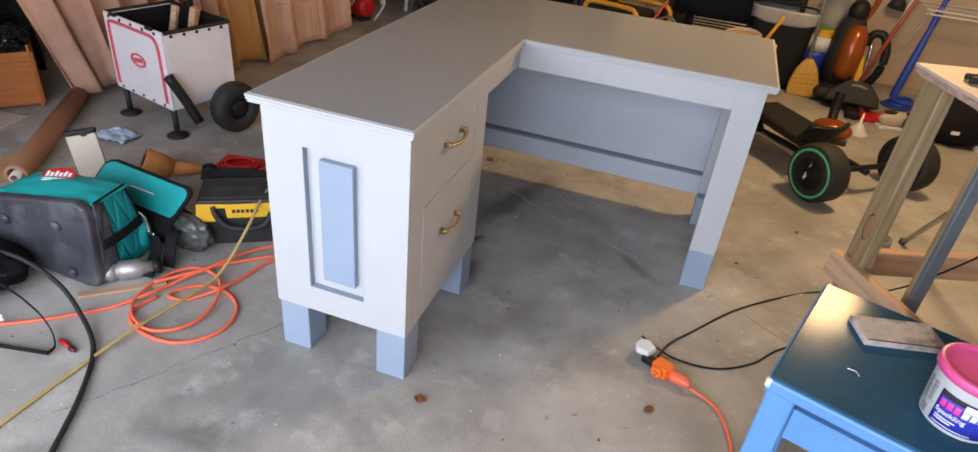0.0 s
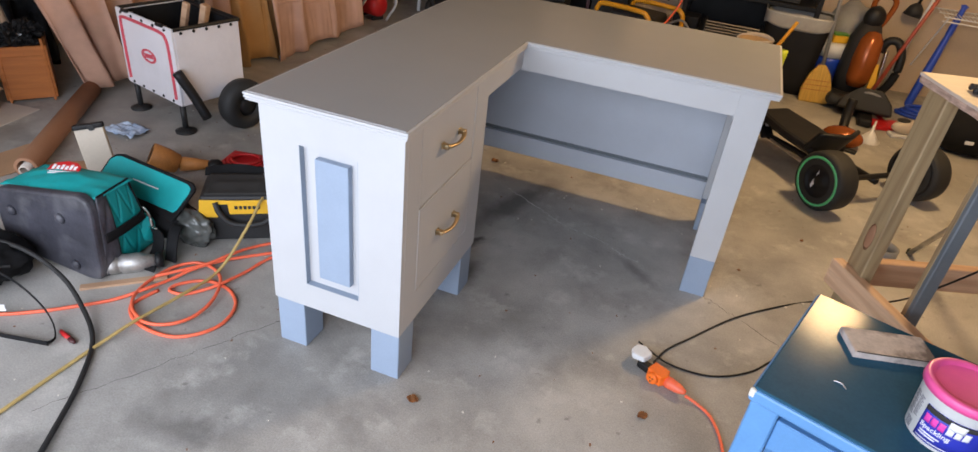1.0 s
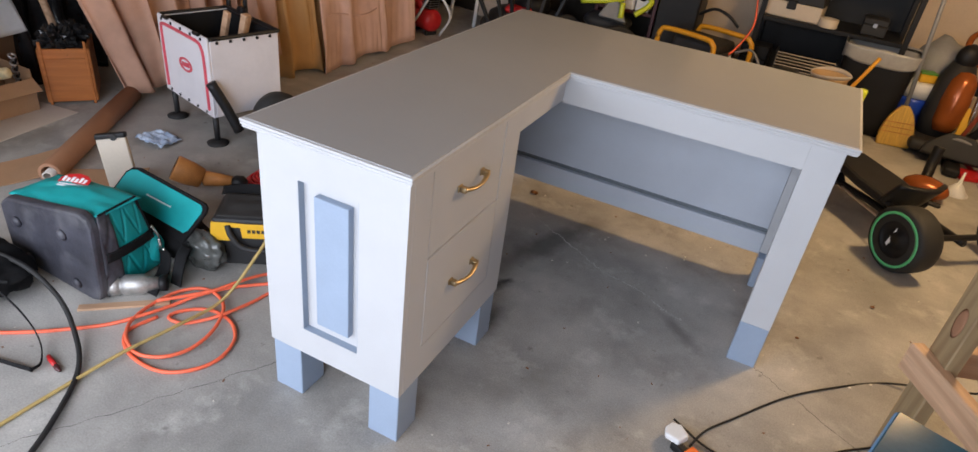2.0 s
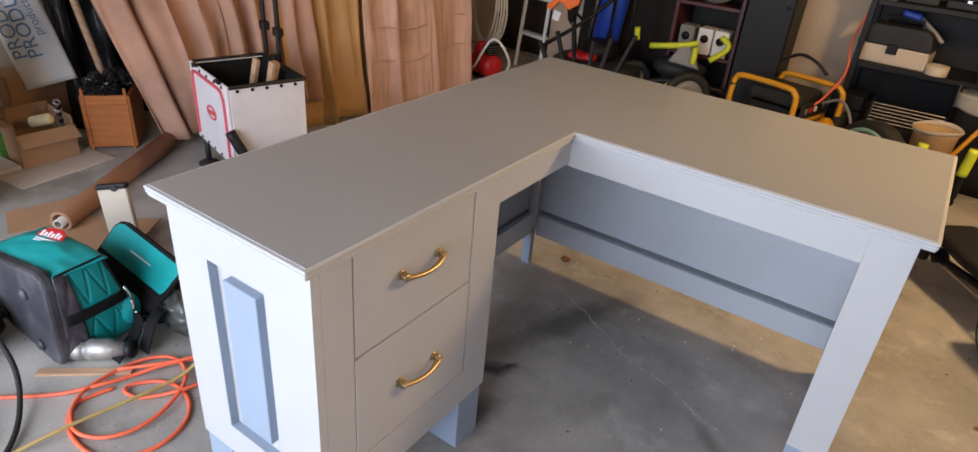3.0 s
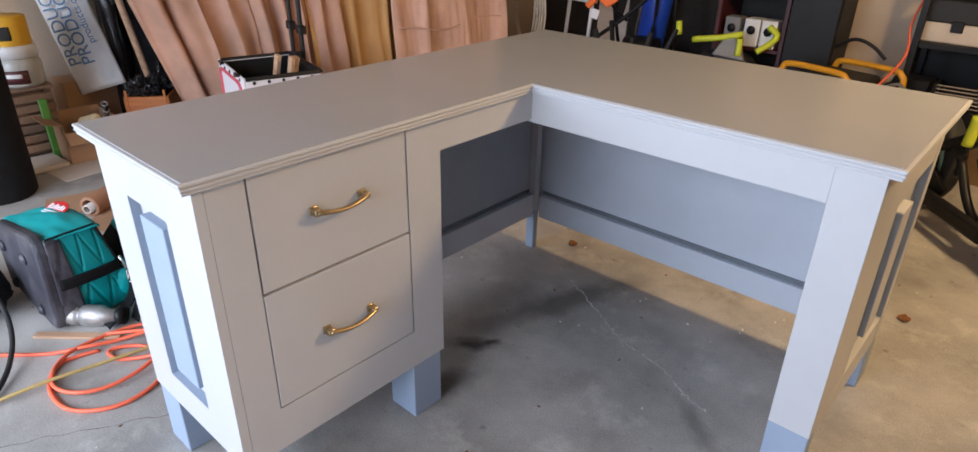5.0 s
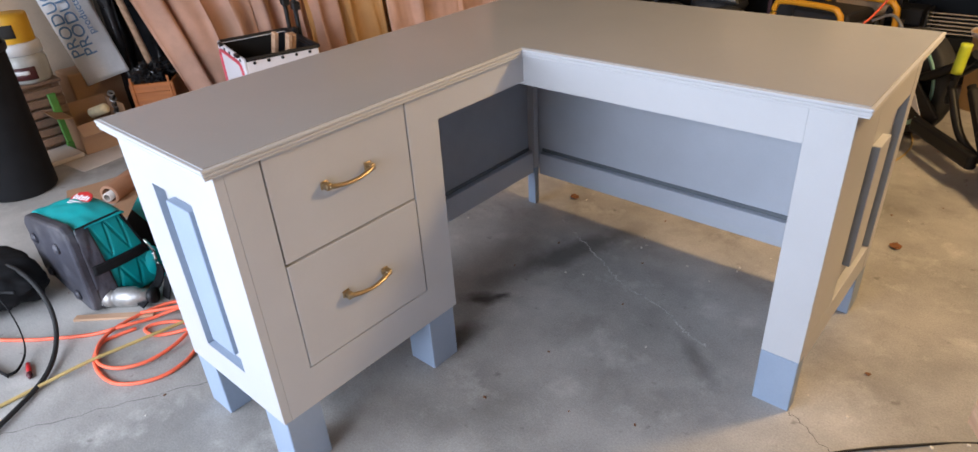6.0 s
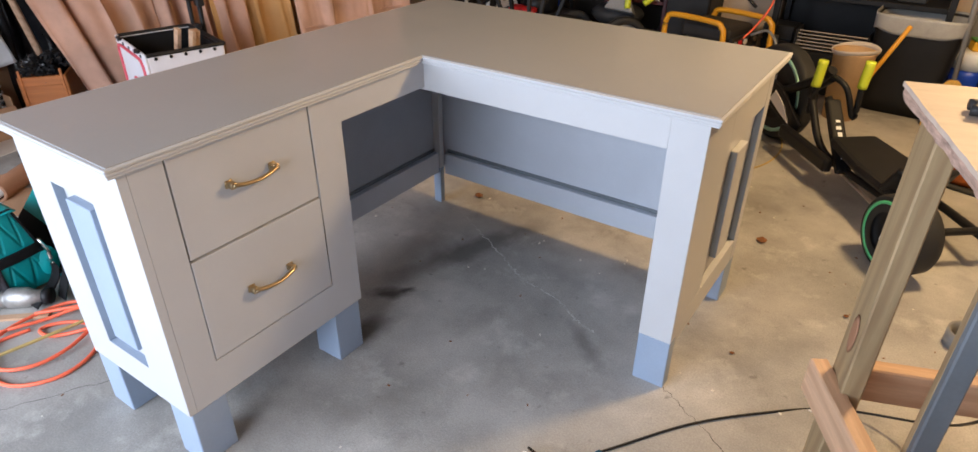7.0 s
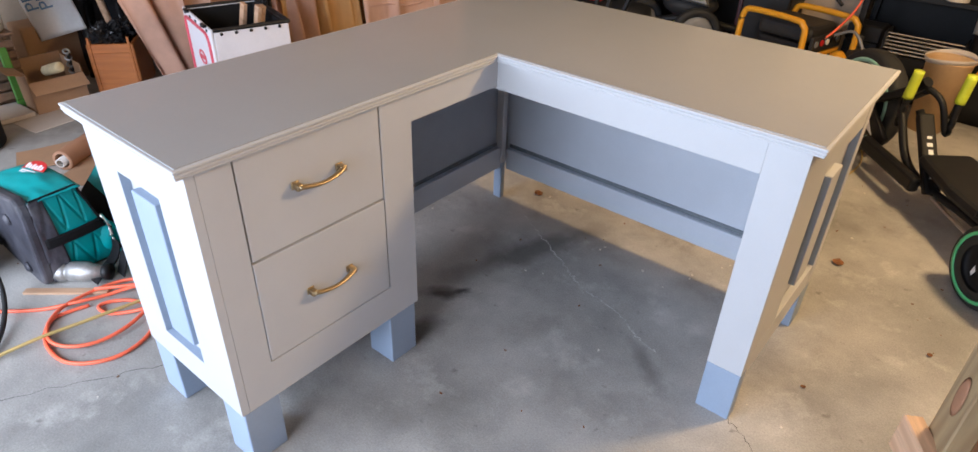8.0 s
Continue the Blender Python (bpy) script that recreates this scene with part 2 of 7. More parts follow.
M_RAG = mat("blue_rag", (0.13, 0.24, 0.52), 0.85, vary=0.25, scale=22, fine=300, bump=0.2, tint=(0.52, 0.62, 0.82))
M_PINK = mat("pink_lid", (0.82, 0.10, 0.32), 0.35, vary=0.04, scale=10)
M_LABELB = mat("blue_label", (0.03, 0.04, 0.42), 0.4, vary=0.05, scale=10)
M_GREYTXT = mat("grey_print", (0.30, 0.30, 0.33), 0.6, vary=0.05)
M_WHITETXT = mat("white_print", (0.80, 0.80, 0.82), 0.6, vary=0.04)
M_BLUETXT = mat("blue_print", (0.10, 0.22, 0.40), 0.6, vary=0.05)
M_MAGENTA = mat("magenta_print", (0.75, 0.06, 0.40), 0.5, vary=0.05)
M_DUSTY = mat("spackled_board", (0.55, 0.48, 0.44), 0.75, vary=0.16, scale=26, fine=160, bump=0.25, patch=0.95, patch_scale=22, patch_colour=(0.17, 0.14, 0.13))
M_GENY = mat("yellow_frame_paint", (0.72, 0.34, 0.015), 0.38, vary=0.06, scale=14)
M_LIME = mat("lime_plastic", (0.58, 0.66, 0.03), 0.42, vary=0.06, scale=14)
M_GREENR = mat("green_ring_plastic", (0.10, 0.52, 0.22), 0.42, vary=0.06, scale=14)
M_TEALR = mat("pale_green_ring", (0.30, 0.55, 0.45), 0.42, vary=0.06, scale=14)
M_MAROON = mat("dark_red_stain", (0.075, 0.016, 0.018), 0.42, vary=0.12, scale=8)
M_DARKGREY = mat("dark_grey_plastic", (0.026, 0.026, 0.027), 0.55, vary=0.12, scale=10, spec=0.3)
M_MIDGREY = mat("mid_grey_plastic", (0.22, 0.22, 0.22), 0.5, vary=0.10, scale=10)
M_LINER = mat("frosted_bag_liner", (0.33, 0.325, 0.31), 0.35, vary=0.08, scale=20, fine=120, bump=0.3)
M_STRAW = mat("broom_straw", (0.58, 0.36, 0.07), 0.75, vary=0.16, scale=8, fine=60, bump=0.3, stretch=(30, 30, 1))
M_COPPER = mat("copper_orange_gloss", (0.34, 0.09, 0.018), 0.22, metal=0.35, vary=0.08, scale=10)
M_BLUEPL = mat("blue_plastic", (0.02, 0.07, 0.50), 0.36, vary=0.06, scale=10)
M_REDSTICK = mat("red_brown_stick", (0.32, 0.06, 0.03), 0.45, vary=0.1, scale=14)
M_GREENP = mat("green_plastic", (0.10, 0.30, 0.05), 0.45, vary=0.08, scale=10)
M_SLATB = mat("brown_boards", (0.22, 0.14, 0.095), 0.75, vary=0.12, scale=8, fine=90, bump=0.15, stretch=(8, 1, 8), rand=0.15)
M_CLEARJ = mat("jar_plastic", (0.46, 0.47, 0.45), 0.2, vary=0.1, scale=8)
M_FOAM = mat("cream_foam", (0.75, 0.64, 0.40), 0.85, vary=0.08, scale=40, bump=0.3)
M_CRUMPLE = mat("crumpled_black_film", (0.02, 0.02, 0.022), 0.22, vary=0.2, scale=18, fine=60, bump=0.6)
M_FILM = mat("clear_film", (0.085, 0.09, 0.085), 0.12, vary=0.3, scale=14, fine=40, bump=0.5)
M_LEAF = mat("dry_leaf", (0.20, 0.075, 0.02), 0.75, vary=0.2, scale=40)
M_BACKDROP = mat("dark_brown_backdrop", (0.028, 0.022, 0.018), 0.75, vary=0.2, scale=6, fine=90, bump=0.2, spec=0.2)
M_CRACK = mat("crack_fill", (0.46, 0.45, 0.43), 0.9, vary=0.25, scale=30)
M_JOINT = mat("dark_crack", (0.07, 0.065, 0.06), 0.95, vary=0.2, scale=30)
M_CHIP = mat("pale_chip", (0.70, 0.66, 0.58), 0.8, vary=0.1)
M_EMBER = bpy.data.materials.new("lit_bulb")
M_EMBER.use_nodes = True
M_EMBER.node_tree.nodes["Principled BSDF"].inputs["Emission Color"].default_value = (1.0, 0.78, 0.5, 1)
M_EMBER.node_tree.nodes["Principled BSDF"].inputs["Emission Strength"].default_value = 6.0

# ---- mesh helpers ----


def part(name, bm, material, parent=None, label="", smooth=False, at=None):
    """Links a bmesh as one mesh object, under a thing or a part where one is given."""
    me = bpy.data.meshes.new(name)
    bmesh.ops.recalc_face_normals(bm, faces=bm.faces)
    bm.to_mesh(me)
    bm.free()
    for poly in me.polygons:
        poly.use_smooth = smooth
    me.materials.append(material)
    ob = new(name, me)
    if parent is not None:
        ob.parent = parent
    if at is not None:
        ob.matrix_basis = at
    if label:
        ob["label"] = label
    return ob


def thing(name, m, label, category, group="", kind=""):
    ob = new(name)
    ob.empty_display_size = 0.05
    ob.matrix_basis = m
    return tagged(ob, label, category, group, kind)


def box(lo, hi, bevel=0.002, bm=None, m=None, seg=1):
    """A bevelled block from one corner to the other."""
    bm = bm or bmesh.new()
    g = bmesh.ops.create_cube(bm, size=1.0)
    vs = g["verts"]
    c = [(a + b) / 2 for a, b in zip(lo, hi)]
    s = [abs(b - a) for a, b in zip(lo, hi)]
    bmesh.ops.transform(bm, verts=vs, matrix=Matrix.Translation(c) @ Matrix.Diagonal((*s, 1)))
    if bevel > 0:
        es = list({e for v in vs for e in v.link_edges})
        r = bmesh.ops.bevel(bm, geom=es, offset=min(bevel, min(s) * 0.45), segments=seg, affect="EDGES", profile=0.5)
        vs = list({v for f in r["faces"] for v in f.verts} | {v for v in vs if v.is_valid})
    if m is not None:
        bmesh.ops.transform(bm, verts=vs, matrix=m)
    return bm


def cyl(r0, r1, h, n=24, bm=None, m=None, bevel=0.0):
    """A tapered round bar from z = 0 to h, its rims eased."""
    bm = bm or bmesh.new()
    b = min(bevel, h * 0.4, min(r0, r1) * 0.5) if bevel > 0 else 0
    prof = [(0, 0), (r0 - b, 0), (r0, b), (r1, h - b), (r1 - b, h), (0, h)] if b else [(0, 0), (r0, 0), (r1, h), (0, h)]
    return lathe(prof, n, bm, m)


def lathe(prof, n=28, bm=None, m=None):
    """Turns a profile of (radius, height) round the z axis."""
    bm = bm or bmesh.new()
    m = m or Matrix()
    rings = []
    for r, z in prof:
        if r < 1e-6:
            rings.append([bm.verts.new(m @ Vector((0, 0, z)))])
        else:
            rings.append([bm.verts.new(m @ Vector((r * math.cos(2 * math.pi * i / n), r * math.sin(2 * math.pi * i / n), z))) for i in range(n)])
    for a, b in zip(rings, rings[1:]):
        for i in range(n):
            j = (i + 1) % n
            q = [a[i % len(a)], a[j % len(a)], b[j % len(b)], b[i % len(b)]]
            q = [v for k, v in enumerate(q) if v not in q[:k]]
            if len(q) > 2:
                bm.faces.new(q)
    return bm


def glide(pts, steps=8):
    """Points along a smooth line through the given ones."""
    ps = [Vector(p) for p in pts]
    ps = [ps[0] * 2 - ps[1]] + ps + [ps[-1] * 2 - ps[-2]]
    out = []
    for i in range(1, len(ps) - 2):
        a, b, c, d = ps[i - 1:i + 3]
        for k in range(steps):
            t = k / steps
            out.append(0.5 * ((2 * b) + (c - a) * t + (2 * a - 5 * b + 4 * c - d) * t * t + (3 * b - a - 3 * c + d) * t ** 3))
    return out + [ps[-2]]


def tube(pts, r, n=10, bm=None, steps=8, flat=1.0, smooth=True):
    """A round or flattened hose along a line."""
    bm = bm or bmesh.new()
    ps = glide(pts, steps) if smooth else [Vector(p) for p in pts]
    rings, up = [], Vector((0, 0, 1))
    for i, p in enumerate(ps):
        d = (ps[min(i + 1, len(ps) - 1)] - ps[max(i - 1, 0)]).normalized()
        side = d.cross(up)
        if side.length < 0.05:
            side = d.cross(Vector((1, 0, 0)))
        side.normalize()
        top = side.cross(d).normalized()
        rr = r[min(i, len(r) - 1)] if isinstance(r, (list, tuple)) else r
        rings.append([bm.verts.new(p + side * rr * math.cos(2 * math.pi * k / n) + top * rr * flat * math.sin(2 * math.pi * k / n)) for k in range(n)])
    for a, b in zip(rings, rings[1:]):
        for k in range(n):
            bm.faces.new([a[k], a[(k + 1) % n], b[(k + 1) % n], b[k]])
    bm.faces.new(rings[0])
    bm.faces.new(rings[-1])
    return bm


def prism(outline, depth, bm=None, m=None, bevel=0.0):
    """A flat outline in x and y, made thick along z."""
    bm = bm or bmesh.new()
    m = m or Matrix()
    lo = [bm.verts.new(Vector((x, y, 0))) for x, y in outline]
    hi = [bm.verts.new(Vector((x, y, depth))) for x, y in outline]
    k = len(outline)
    bm.faces.new(lo)
    bm.faces.new(hi)
    for i in range(k):
        bm.faces.new([lo[i], lo[(i + 1) % k], hi[(i + 1) % k], hi[i]])
    vs = lo + hi
    if bevel > 0:
        es = [e for e in bm.edges if all(v in vs for v in e.verts)]
        bmesh.ops.recalc_face_normals(bm, faces=bm.faces)
        r = bmesh.ops.bevel(bm, geom=es, offset=bevel, segments=2, affect="EDGES", profile=0.5)
        vs = list({v for f in r["faces"] for v in f.verts} | {v for v in vs if v.is_valid})
    bmesh.ops.transform(bm, verts=vs, matrix=m)
    return bm


def sheet(nx, ny, fn, thick=0.004):
    """A cloth or film: fn(u, v) gives each place; closed to a real thickness."""
    bm = bmesh.new()
    g = [[bm.verts.new(Vector(fn(i / nx, j / ny))) for j in range(ny + 1)] for i in range(nx + 1)]
    for i in range(nx):
        for j in range(ny):
            bm.faces.new([g[i][j], g[i + 1][j], g[i + 1][j + 1], g[i][j + 1]])
    bmesh.ops.recalc_face_normals(bm, faces=bm.faces)
    bmesh.ops.solidify(bm, geom=bm.faces[:], thickness=thick)
    return bm


def lump(r, squash=(1, 1, 1), rough=0.25, freq=3.0, seed=0.0, sub=3, m=None):
    """A crumpled, uneven mass."""
    bm = bmesh.new()
    bmesh.ops.create_icosphere(bm, subdivisions=sub, radius=1.0)
    for v in bm.verts:
        d = v.co.normalized()
        k = 1 + rough * noise.noise(d * freq + Vector((seed, seed * 1.7, 0))) + rough * 0.5 * noise.noise(d * freq * 2.7 + Vector((0, seed, seed)))
        v.co = Vector((d.x * squash[0], d.y * squash[1], d.z * squash[2])) * r * k
    if m is not None:
        bmesh.ops.transform(bm, verts=bm.verts[:], matrix=m)
    return bm


def letters(text, size, m, material, parent, name="lettering", depth=0.0006, bold=0.0):
    """Raised print in the built-in face, as a mesh under its thing."""
    c = bpy.data.curves.new(name, "FONT")
    c.body, c.size, c.extrude, c.align_x, c.align_y, c.offset = text, size, depth, "CENTER", "CENTER", bold
    tmp = bpy.data.objects.new(name, c)
    scene.collection.objects.link(tmp)
    bpy.context.view_layer.update()
    me = bpy.data.meshes.new_from_object(tmp.evaluated_get(bpy.context.evaluated_depsgraph_get()))
    bpy.data.objects.remove(tmp)
    me.materials.clear()
    me.materials.append(material)
    ob = new(name, me)
    ob.parent = parent
    ob.matrix_basis = m
    return ob


def ring_loop(cx, cy, rx, ry, turn, z=0.006, n=20, start=0.0, sweep=360.0, wob=0.0, seed=0):
    """Points of a loose loop of cord on the floor."""
    out = []
    for i in range(n + 1):
        a = radians(start + sweep * i / n)
        k = 1 + wob * math.sin(3 * a + seed)
        x, y = rx * k * math.cos(a), ry * k * math.sin(a)
        t = radians(turn)
        out.append((cx + x * math.cos(t) - y * math.sin(t), cy + x * math.sin(t) + y * math.cos(t), z))
    return out


def cloth(nx, ny, fn, thick=0.004):
    """A hung cloth: its back lies straight behind its front, so that tight folds stay clean."""
    bm = bmesh.new()
    g = [[[bm.verts.new(Vector(fn(i / nx, j / ny)) - Vector((k * thick, 0, 0))) for j in range(ny + 1)] for i in range(nx + 1)] for k in (0, 1)]
    for k in (0, 1):
        for i in range(nx):
            for j in range(ny):
                bm.faces.new([g[k][i][j], g[k][i + 1][j], g[k][i + 1][j + 1], g[k][i][j + 1]])
    for i in range(nx):
        for j in (0, ny):
            bm.faces.new([g[0][i][j], g[0][i + 1][j], g[1][i + 1][j], g[1][i][j]])
    for j in range(ny):
        for i in (0, nx):
            bm.faces.new([g[0][i][j], g[0][i][j + 1], g[1][i][j + 1], g[1][i][j]])
    return bm


def structure(ob, label, category):
    return tagged(ob, label, category, kind="structure")


# ---- the garage ----
X0, X1, Y0, Y1, HIGH = -3.55, 3.1, -1.1, 5.42, 2.55
structure(part("floor", box((X0 - 0.15, Y0 - 0.15, -0.12), (X1 + 0.15, Y1 + 0.15, 0.0), 0), M_CONC), "stained grey concrete garage slab with cracks", "floor")
structure(part("ground", box((-60, -120, -0.40), (60, Y0 - 0.15, -0.03), 0), M_DRIVE), "pale driveway outside the garage door", "ground")
structure(part("wall_north", box((X0 - 0.15, Y1, 0.0), (X1 + 0.15, Y1 + 0.15, HIGH), 0), M_WALL), "beige painted garage back wall", "wall")
structure(part("wall_west", box((X0 - 0.15, Y0, 0.0), (X0, Y1, HIGH), 0), M_WALL), "beige painted garage side wall", "wall")
structure(part("wall_east", box((X1, Y0, 0.0), (X1 + 0.15, Y1, HIGH), 0), M_WALL), "beige painted garage side wall", "wall")
wb = box((X0 - 0.15, Y0 - 0.15, 0.0), (-2.75, Y0, HIGH), 0)
box((0.85, Y0 - 0.15, 0.0), (X1 + 0.15, Y0, HIGH), 0, wb)
box((-2.75, Y0 - 0.15, 2.15), (0.85, Y0, HIGH), 0, wb)
structure(part("wall_south", wb, M_WALL), "garage front wall with the open door", "wall")
structure(part("ceiling", box((X0 - 0.15, Y0 - 0.15, HIGH), (X1 + 0.15, Y1 + 0.15, HIGH + 0.12), 0), M_CEIL), "plain dark garage ceiling", "ceiling")
structure(part("wall_pier", box((-0.72, 5.30, 0.0), (-0.26, Y1, HIGH), 0.004), M_WALL), "beige boxed-out wall pier", "wall")

lamp = thing("ceiling_light", pose(0.97, 3.2, HIGH), "bare lit bulb hanging on a cord from a white ceiling rose", "lamp")
DROP = -0.52
part("ceiling_rose", lathe([(0, -0.030), (0.020, -0.030), (0.048, -0.018), (0.056, -0.002), (0, -0.002)], 24), M_WHITEPL, lamp, smooth=True)
part("cord", tube([(0, 0, -0.029), (0.002, 0, DROP * 0.5), (0, 0, DROP - 0.028)], 0.0035, 8), M_WHITEPL, lamp, smooth=True)
part("holder", lathe([(0, DROP - 0.070), (0.022, DROP - 0.070), (0.024, DROP - 0.045), (0.014, DROP - 0.028), (0, DROP - 0.026)], 20), M_WHITEPL, lamp, smooth=True)
part("bulb", lathe([(0, -0.150 + DROP), (0.018, -0.145 + DROP), (0.029, -0.127 + DROP), (0.030, -0.110 + DROP), (0.018, -0.081 + DROP), (0.013, -0.071 + DROP), (0, -0.071 + DROP)], 20), M_EMBER, lamp, "lit bulb", smooth=True)

# hairline cracks in the slab


def crack(pts, width, seed, material):
    rnd = random.Random(seed)
    ps = glide(pts, 9)
    ps = [p + Vector((rnd.uniform(-1, 1), rnd.uniform(-1, 1), 0)) * 0.006 for p in ps]
    return part("crack", tube(ps, [width * rnd.uniform(0.4, 1.1) for _ in ps], 5, smooth=False, flat=0.25), material, bpy.data.objects["floor"])


crack([(-0.70, 2.58, 0.0005), (-0.60, 2.52, 0.0005), (-0.51, 2.47, 0.0006), (-0.42, 2.415, 0.0006), (-0.33, 2.365, 0.0006), (-0.253, 2.342, 0.0006), (-0.135, 2.31, 0.0006), (-0.058, 2.262, 0.0006), (0.015, 2.241, 0.0006)], 0.0034, 3, M_CRACK)
crack([(0.25, 2.145, 0.0003), (0.3, 2.12, 0.0003), (0.4, 2.06, 0.0003), (0.6, 1.94, 0.0003)], 0.0011, 4, M_JOINT)
crack([(-1.28, 0.78, 0.0003), (-1.16, 0.98, 0.0003), (-1.00, 1.26, 0.0003), (-0.9, 1.42, 0.0003)], 0.0010, 6, M_JOINT)

# ---- the desk ----
DX0, DX1, DY0, DY1 = -0.931, 0.295, 1.262, 2.722   # outline of the top
DXI, DYI = -0.494, 2.110                            # inner corner of the L
TOPZ = 0.775
BX, BY = -0.905, 1.285                              # outer faces of the carcass
FX, FY = -0.511, 2.134                              # faces towards the knee space
RX, RY = 0.268, 2.694                               # far faces

desk = thing("corner_desk", pose(0, 0, 0), "pale grey painted L-shaped corner desk on blue-grey leg blocks", "desk")


def l_outline(o):
    return [(DX0 + o, DY0 + o), (DXI - o, DY0 + o), (DXI - o, DYI + o), (DX1 - o, DYI + o), (DX1 - o, DY1 - o), (DX0 + o, DY1 - o)]


def l_slab(z0, z1, o, bevel):
    return prism(l_outline(o), z1 - z0, m=pose(0, 0, z0), bevel=bevel)


top = part("desktop", l_slab(TOPZ - 0.0080, TOPZ - 0.0016, 0.0, 0.0024), M_DESK, desk, "pale grey slab with a beaded rim")
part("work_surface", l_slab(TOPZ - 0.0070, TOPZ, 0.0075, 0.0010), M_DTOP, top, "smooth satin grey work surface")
part("rim_groove", l_slab(TOPZ - 0.0096, TOPZ - 0.0079, 0.0036, 0), M_DESK, top)
part("rim_bead", l_slab(TOPZ - 0.0160, TOPZ - 0.0095, 0.0010, 0.0024), M_DESK, top)
part("rim_groove", l_slab(TOPZ - 0.0176, TOPZ - 0.0159, 0.0046, 0), M_DESK, top)
part("edge_moulding", l_slab(TOPZ - 0.0225, TOPZ - 0.0175, 0.0035, 0.0018), M_DESK, top, "stepped painted edge moulding")

Z0, Z1 = 0.160, TOPZ - 0.0230
POSTZ = 0.152
TH = 0.019


# end towards the door: wide frame round a sunk field, with a pad glued into it
PX0, PX1, PZ0, PZ1 = -0.797, -0.634, 0.240, 0.660
SUNK = 0.019


# thin blue-grey skin, darker than the frame, on recess and pad edges
def blue_strip(lo, hi, parent):
    return part("reveal", box(lo, hi, 0), M_RECESS, parent, "darker blue-grey inner edge")


end = part("end_panel", box((BX, BY + SUNK, Z0), (FX - 0.022, BY + SUNK + 0.012, Z1), 0.001), M_DESK, desk, "pale grey sunk panel")
part("stile", box((BX, BY, Z0), (PX0, BY + SUNK - 0.0003, Z1), 0), M_DESK, end)
part("stile", box((PX1, BY, Z0), (FX - 0.0002, BY + SUNK - 0.0003, Z1), 0), M_DESK, end)
part("rail", box((PX0, BY, Z0), (PX1, BY + SUNK - 0.0003, PZ0), 0), M_DESK, end)
part("rail", box((PX0, BY, PZ1), (PX1, BY + SUNK - 0.0003, Z1), 0), M_DESK, end)
blue_strip((PX0 + 0.0001, BY + 0.0006, PZ0 + 0.0002), (PX0 + 0.0012, BY + SUNK - 0.0004, PZ1 - 0.0002), end)
blue_strip((PX1 - 0.0012, BY + 0.0006, PZ0 + 0.0002), (PX1 - 0.0001, BY + SUNK - 0.0004, PZ1 - 0.0002), end)
blue_strip((PX0 + 0.0014, BY + 0.0006, PZ0 + 0.0002), (PX1 - 0.0014, BY + SUNK - 0.0004, PZ0 + 0.0012), end)
part("raised_pad", box((-0.754, BY - 0.0004, 0.276), (-0.660, BY + SUNK - 0.0002, 0.634), 0.0015), M_BLUE, end, "blue-grey raised centre pad")

# outer long side and inner lining
part("side_panel", box((BX, BY + 0.032, Z0), (BX + TH, 1.822, Z1), 0.002), M_DESK, desk)
part("pedestal_back", box((BX + TH + 0.001, 1.784, Z0), (FX - 0.021, 1.820, Z1), 0.002), M_PANEL, desk)
part("pedestal_floor", box((BX + TH + 0.001, BY + 0.033, Z0 + 0.002), (FX - 0.021, 1.783, Z0 + 0.02), 0.001), M_PANEL, desk)

# drawer front frame
DRY0, DRY1, DRZ = 1.374, 1.728, 0.258
ff = part("face_frame", box((FX - 0.020, BY + SUNK + 0.0005, Z0), (FX, DRY0, Z1), 0), M_DESK, desk)
part("stile", box((FX - 0.020, DRY1, Z0), (FX, 1.8205, Z1), 0), M_DESK, ff)
part("rail", box((FX - 0.020, DRY0, Z0), (FX, DRY1, DRZ), 0), M_DESK, ff)
part("shadow_gap", box((FX - 0.0195, DRY0 + 0.0008, DRZ + 0.0005), (FX - 0.0180, DRY1 - 0.0008, Z1 - 0.001), 0), M_GAP, ff)
for z0, z1, zh, lean in ((DRZ + 0.0030, 0.5165, 0.387, 0.0014), (0.5220, Z1 - 0.0015, 0.650, 0.0)):
    d = part("drawer", box((FX - 0.0175, DRY0 + 0.0042 - lean, z0), (FX + 0.0012 * (lean > 0) - 0.0006, DRY1 - 0.0044 + lean * 0.5, z1), 0.0010, seg=2), M_DESK, desk)
    # bow handle: a flat strap that swells into square feet
    y0, y1 = 1.496, 1.606
    hb = bmesh.new()
    for y, o in ((y0, 1), (y1, -1)):
        box((FX + 0.0004, y - 0.0095, zh - 0.0085), (FX + 0.0045, y + 0.0095, zh + 0.0085), 0.0018, hb, seg=2)
        box((FX + 0.0040, y - 0.0075, zh - 0.0070), (FX + 0.0215, y + 0.0075, zh + 0.0070), 0.0028, hb, seg=2)
    span = y1 - y0
    bow = [(FX + 0.0165 + 0.0105 * math.sin(math.pi * k / 10) ** 0.8, y0 + span * k / 10, zh - 0.0050 * math.sin(math.pi * k / 10)) for k in range(11)]
    tube(bow, [0.0074 - 0.0020 * math.sin(math.pi * min(1, k / 30)) for k in range(31)], 12, hb, 3, flat=0.72)
    part("handle", hb, M_BRASS, d, "bright brass bow handle with square feet", smooth=True)

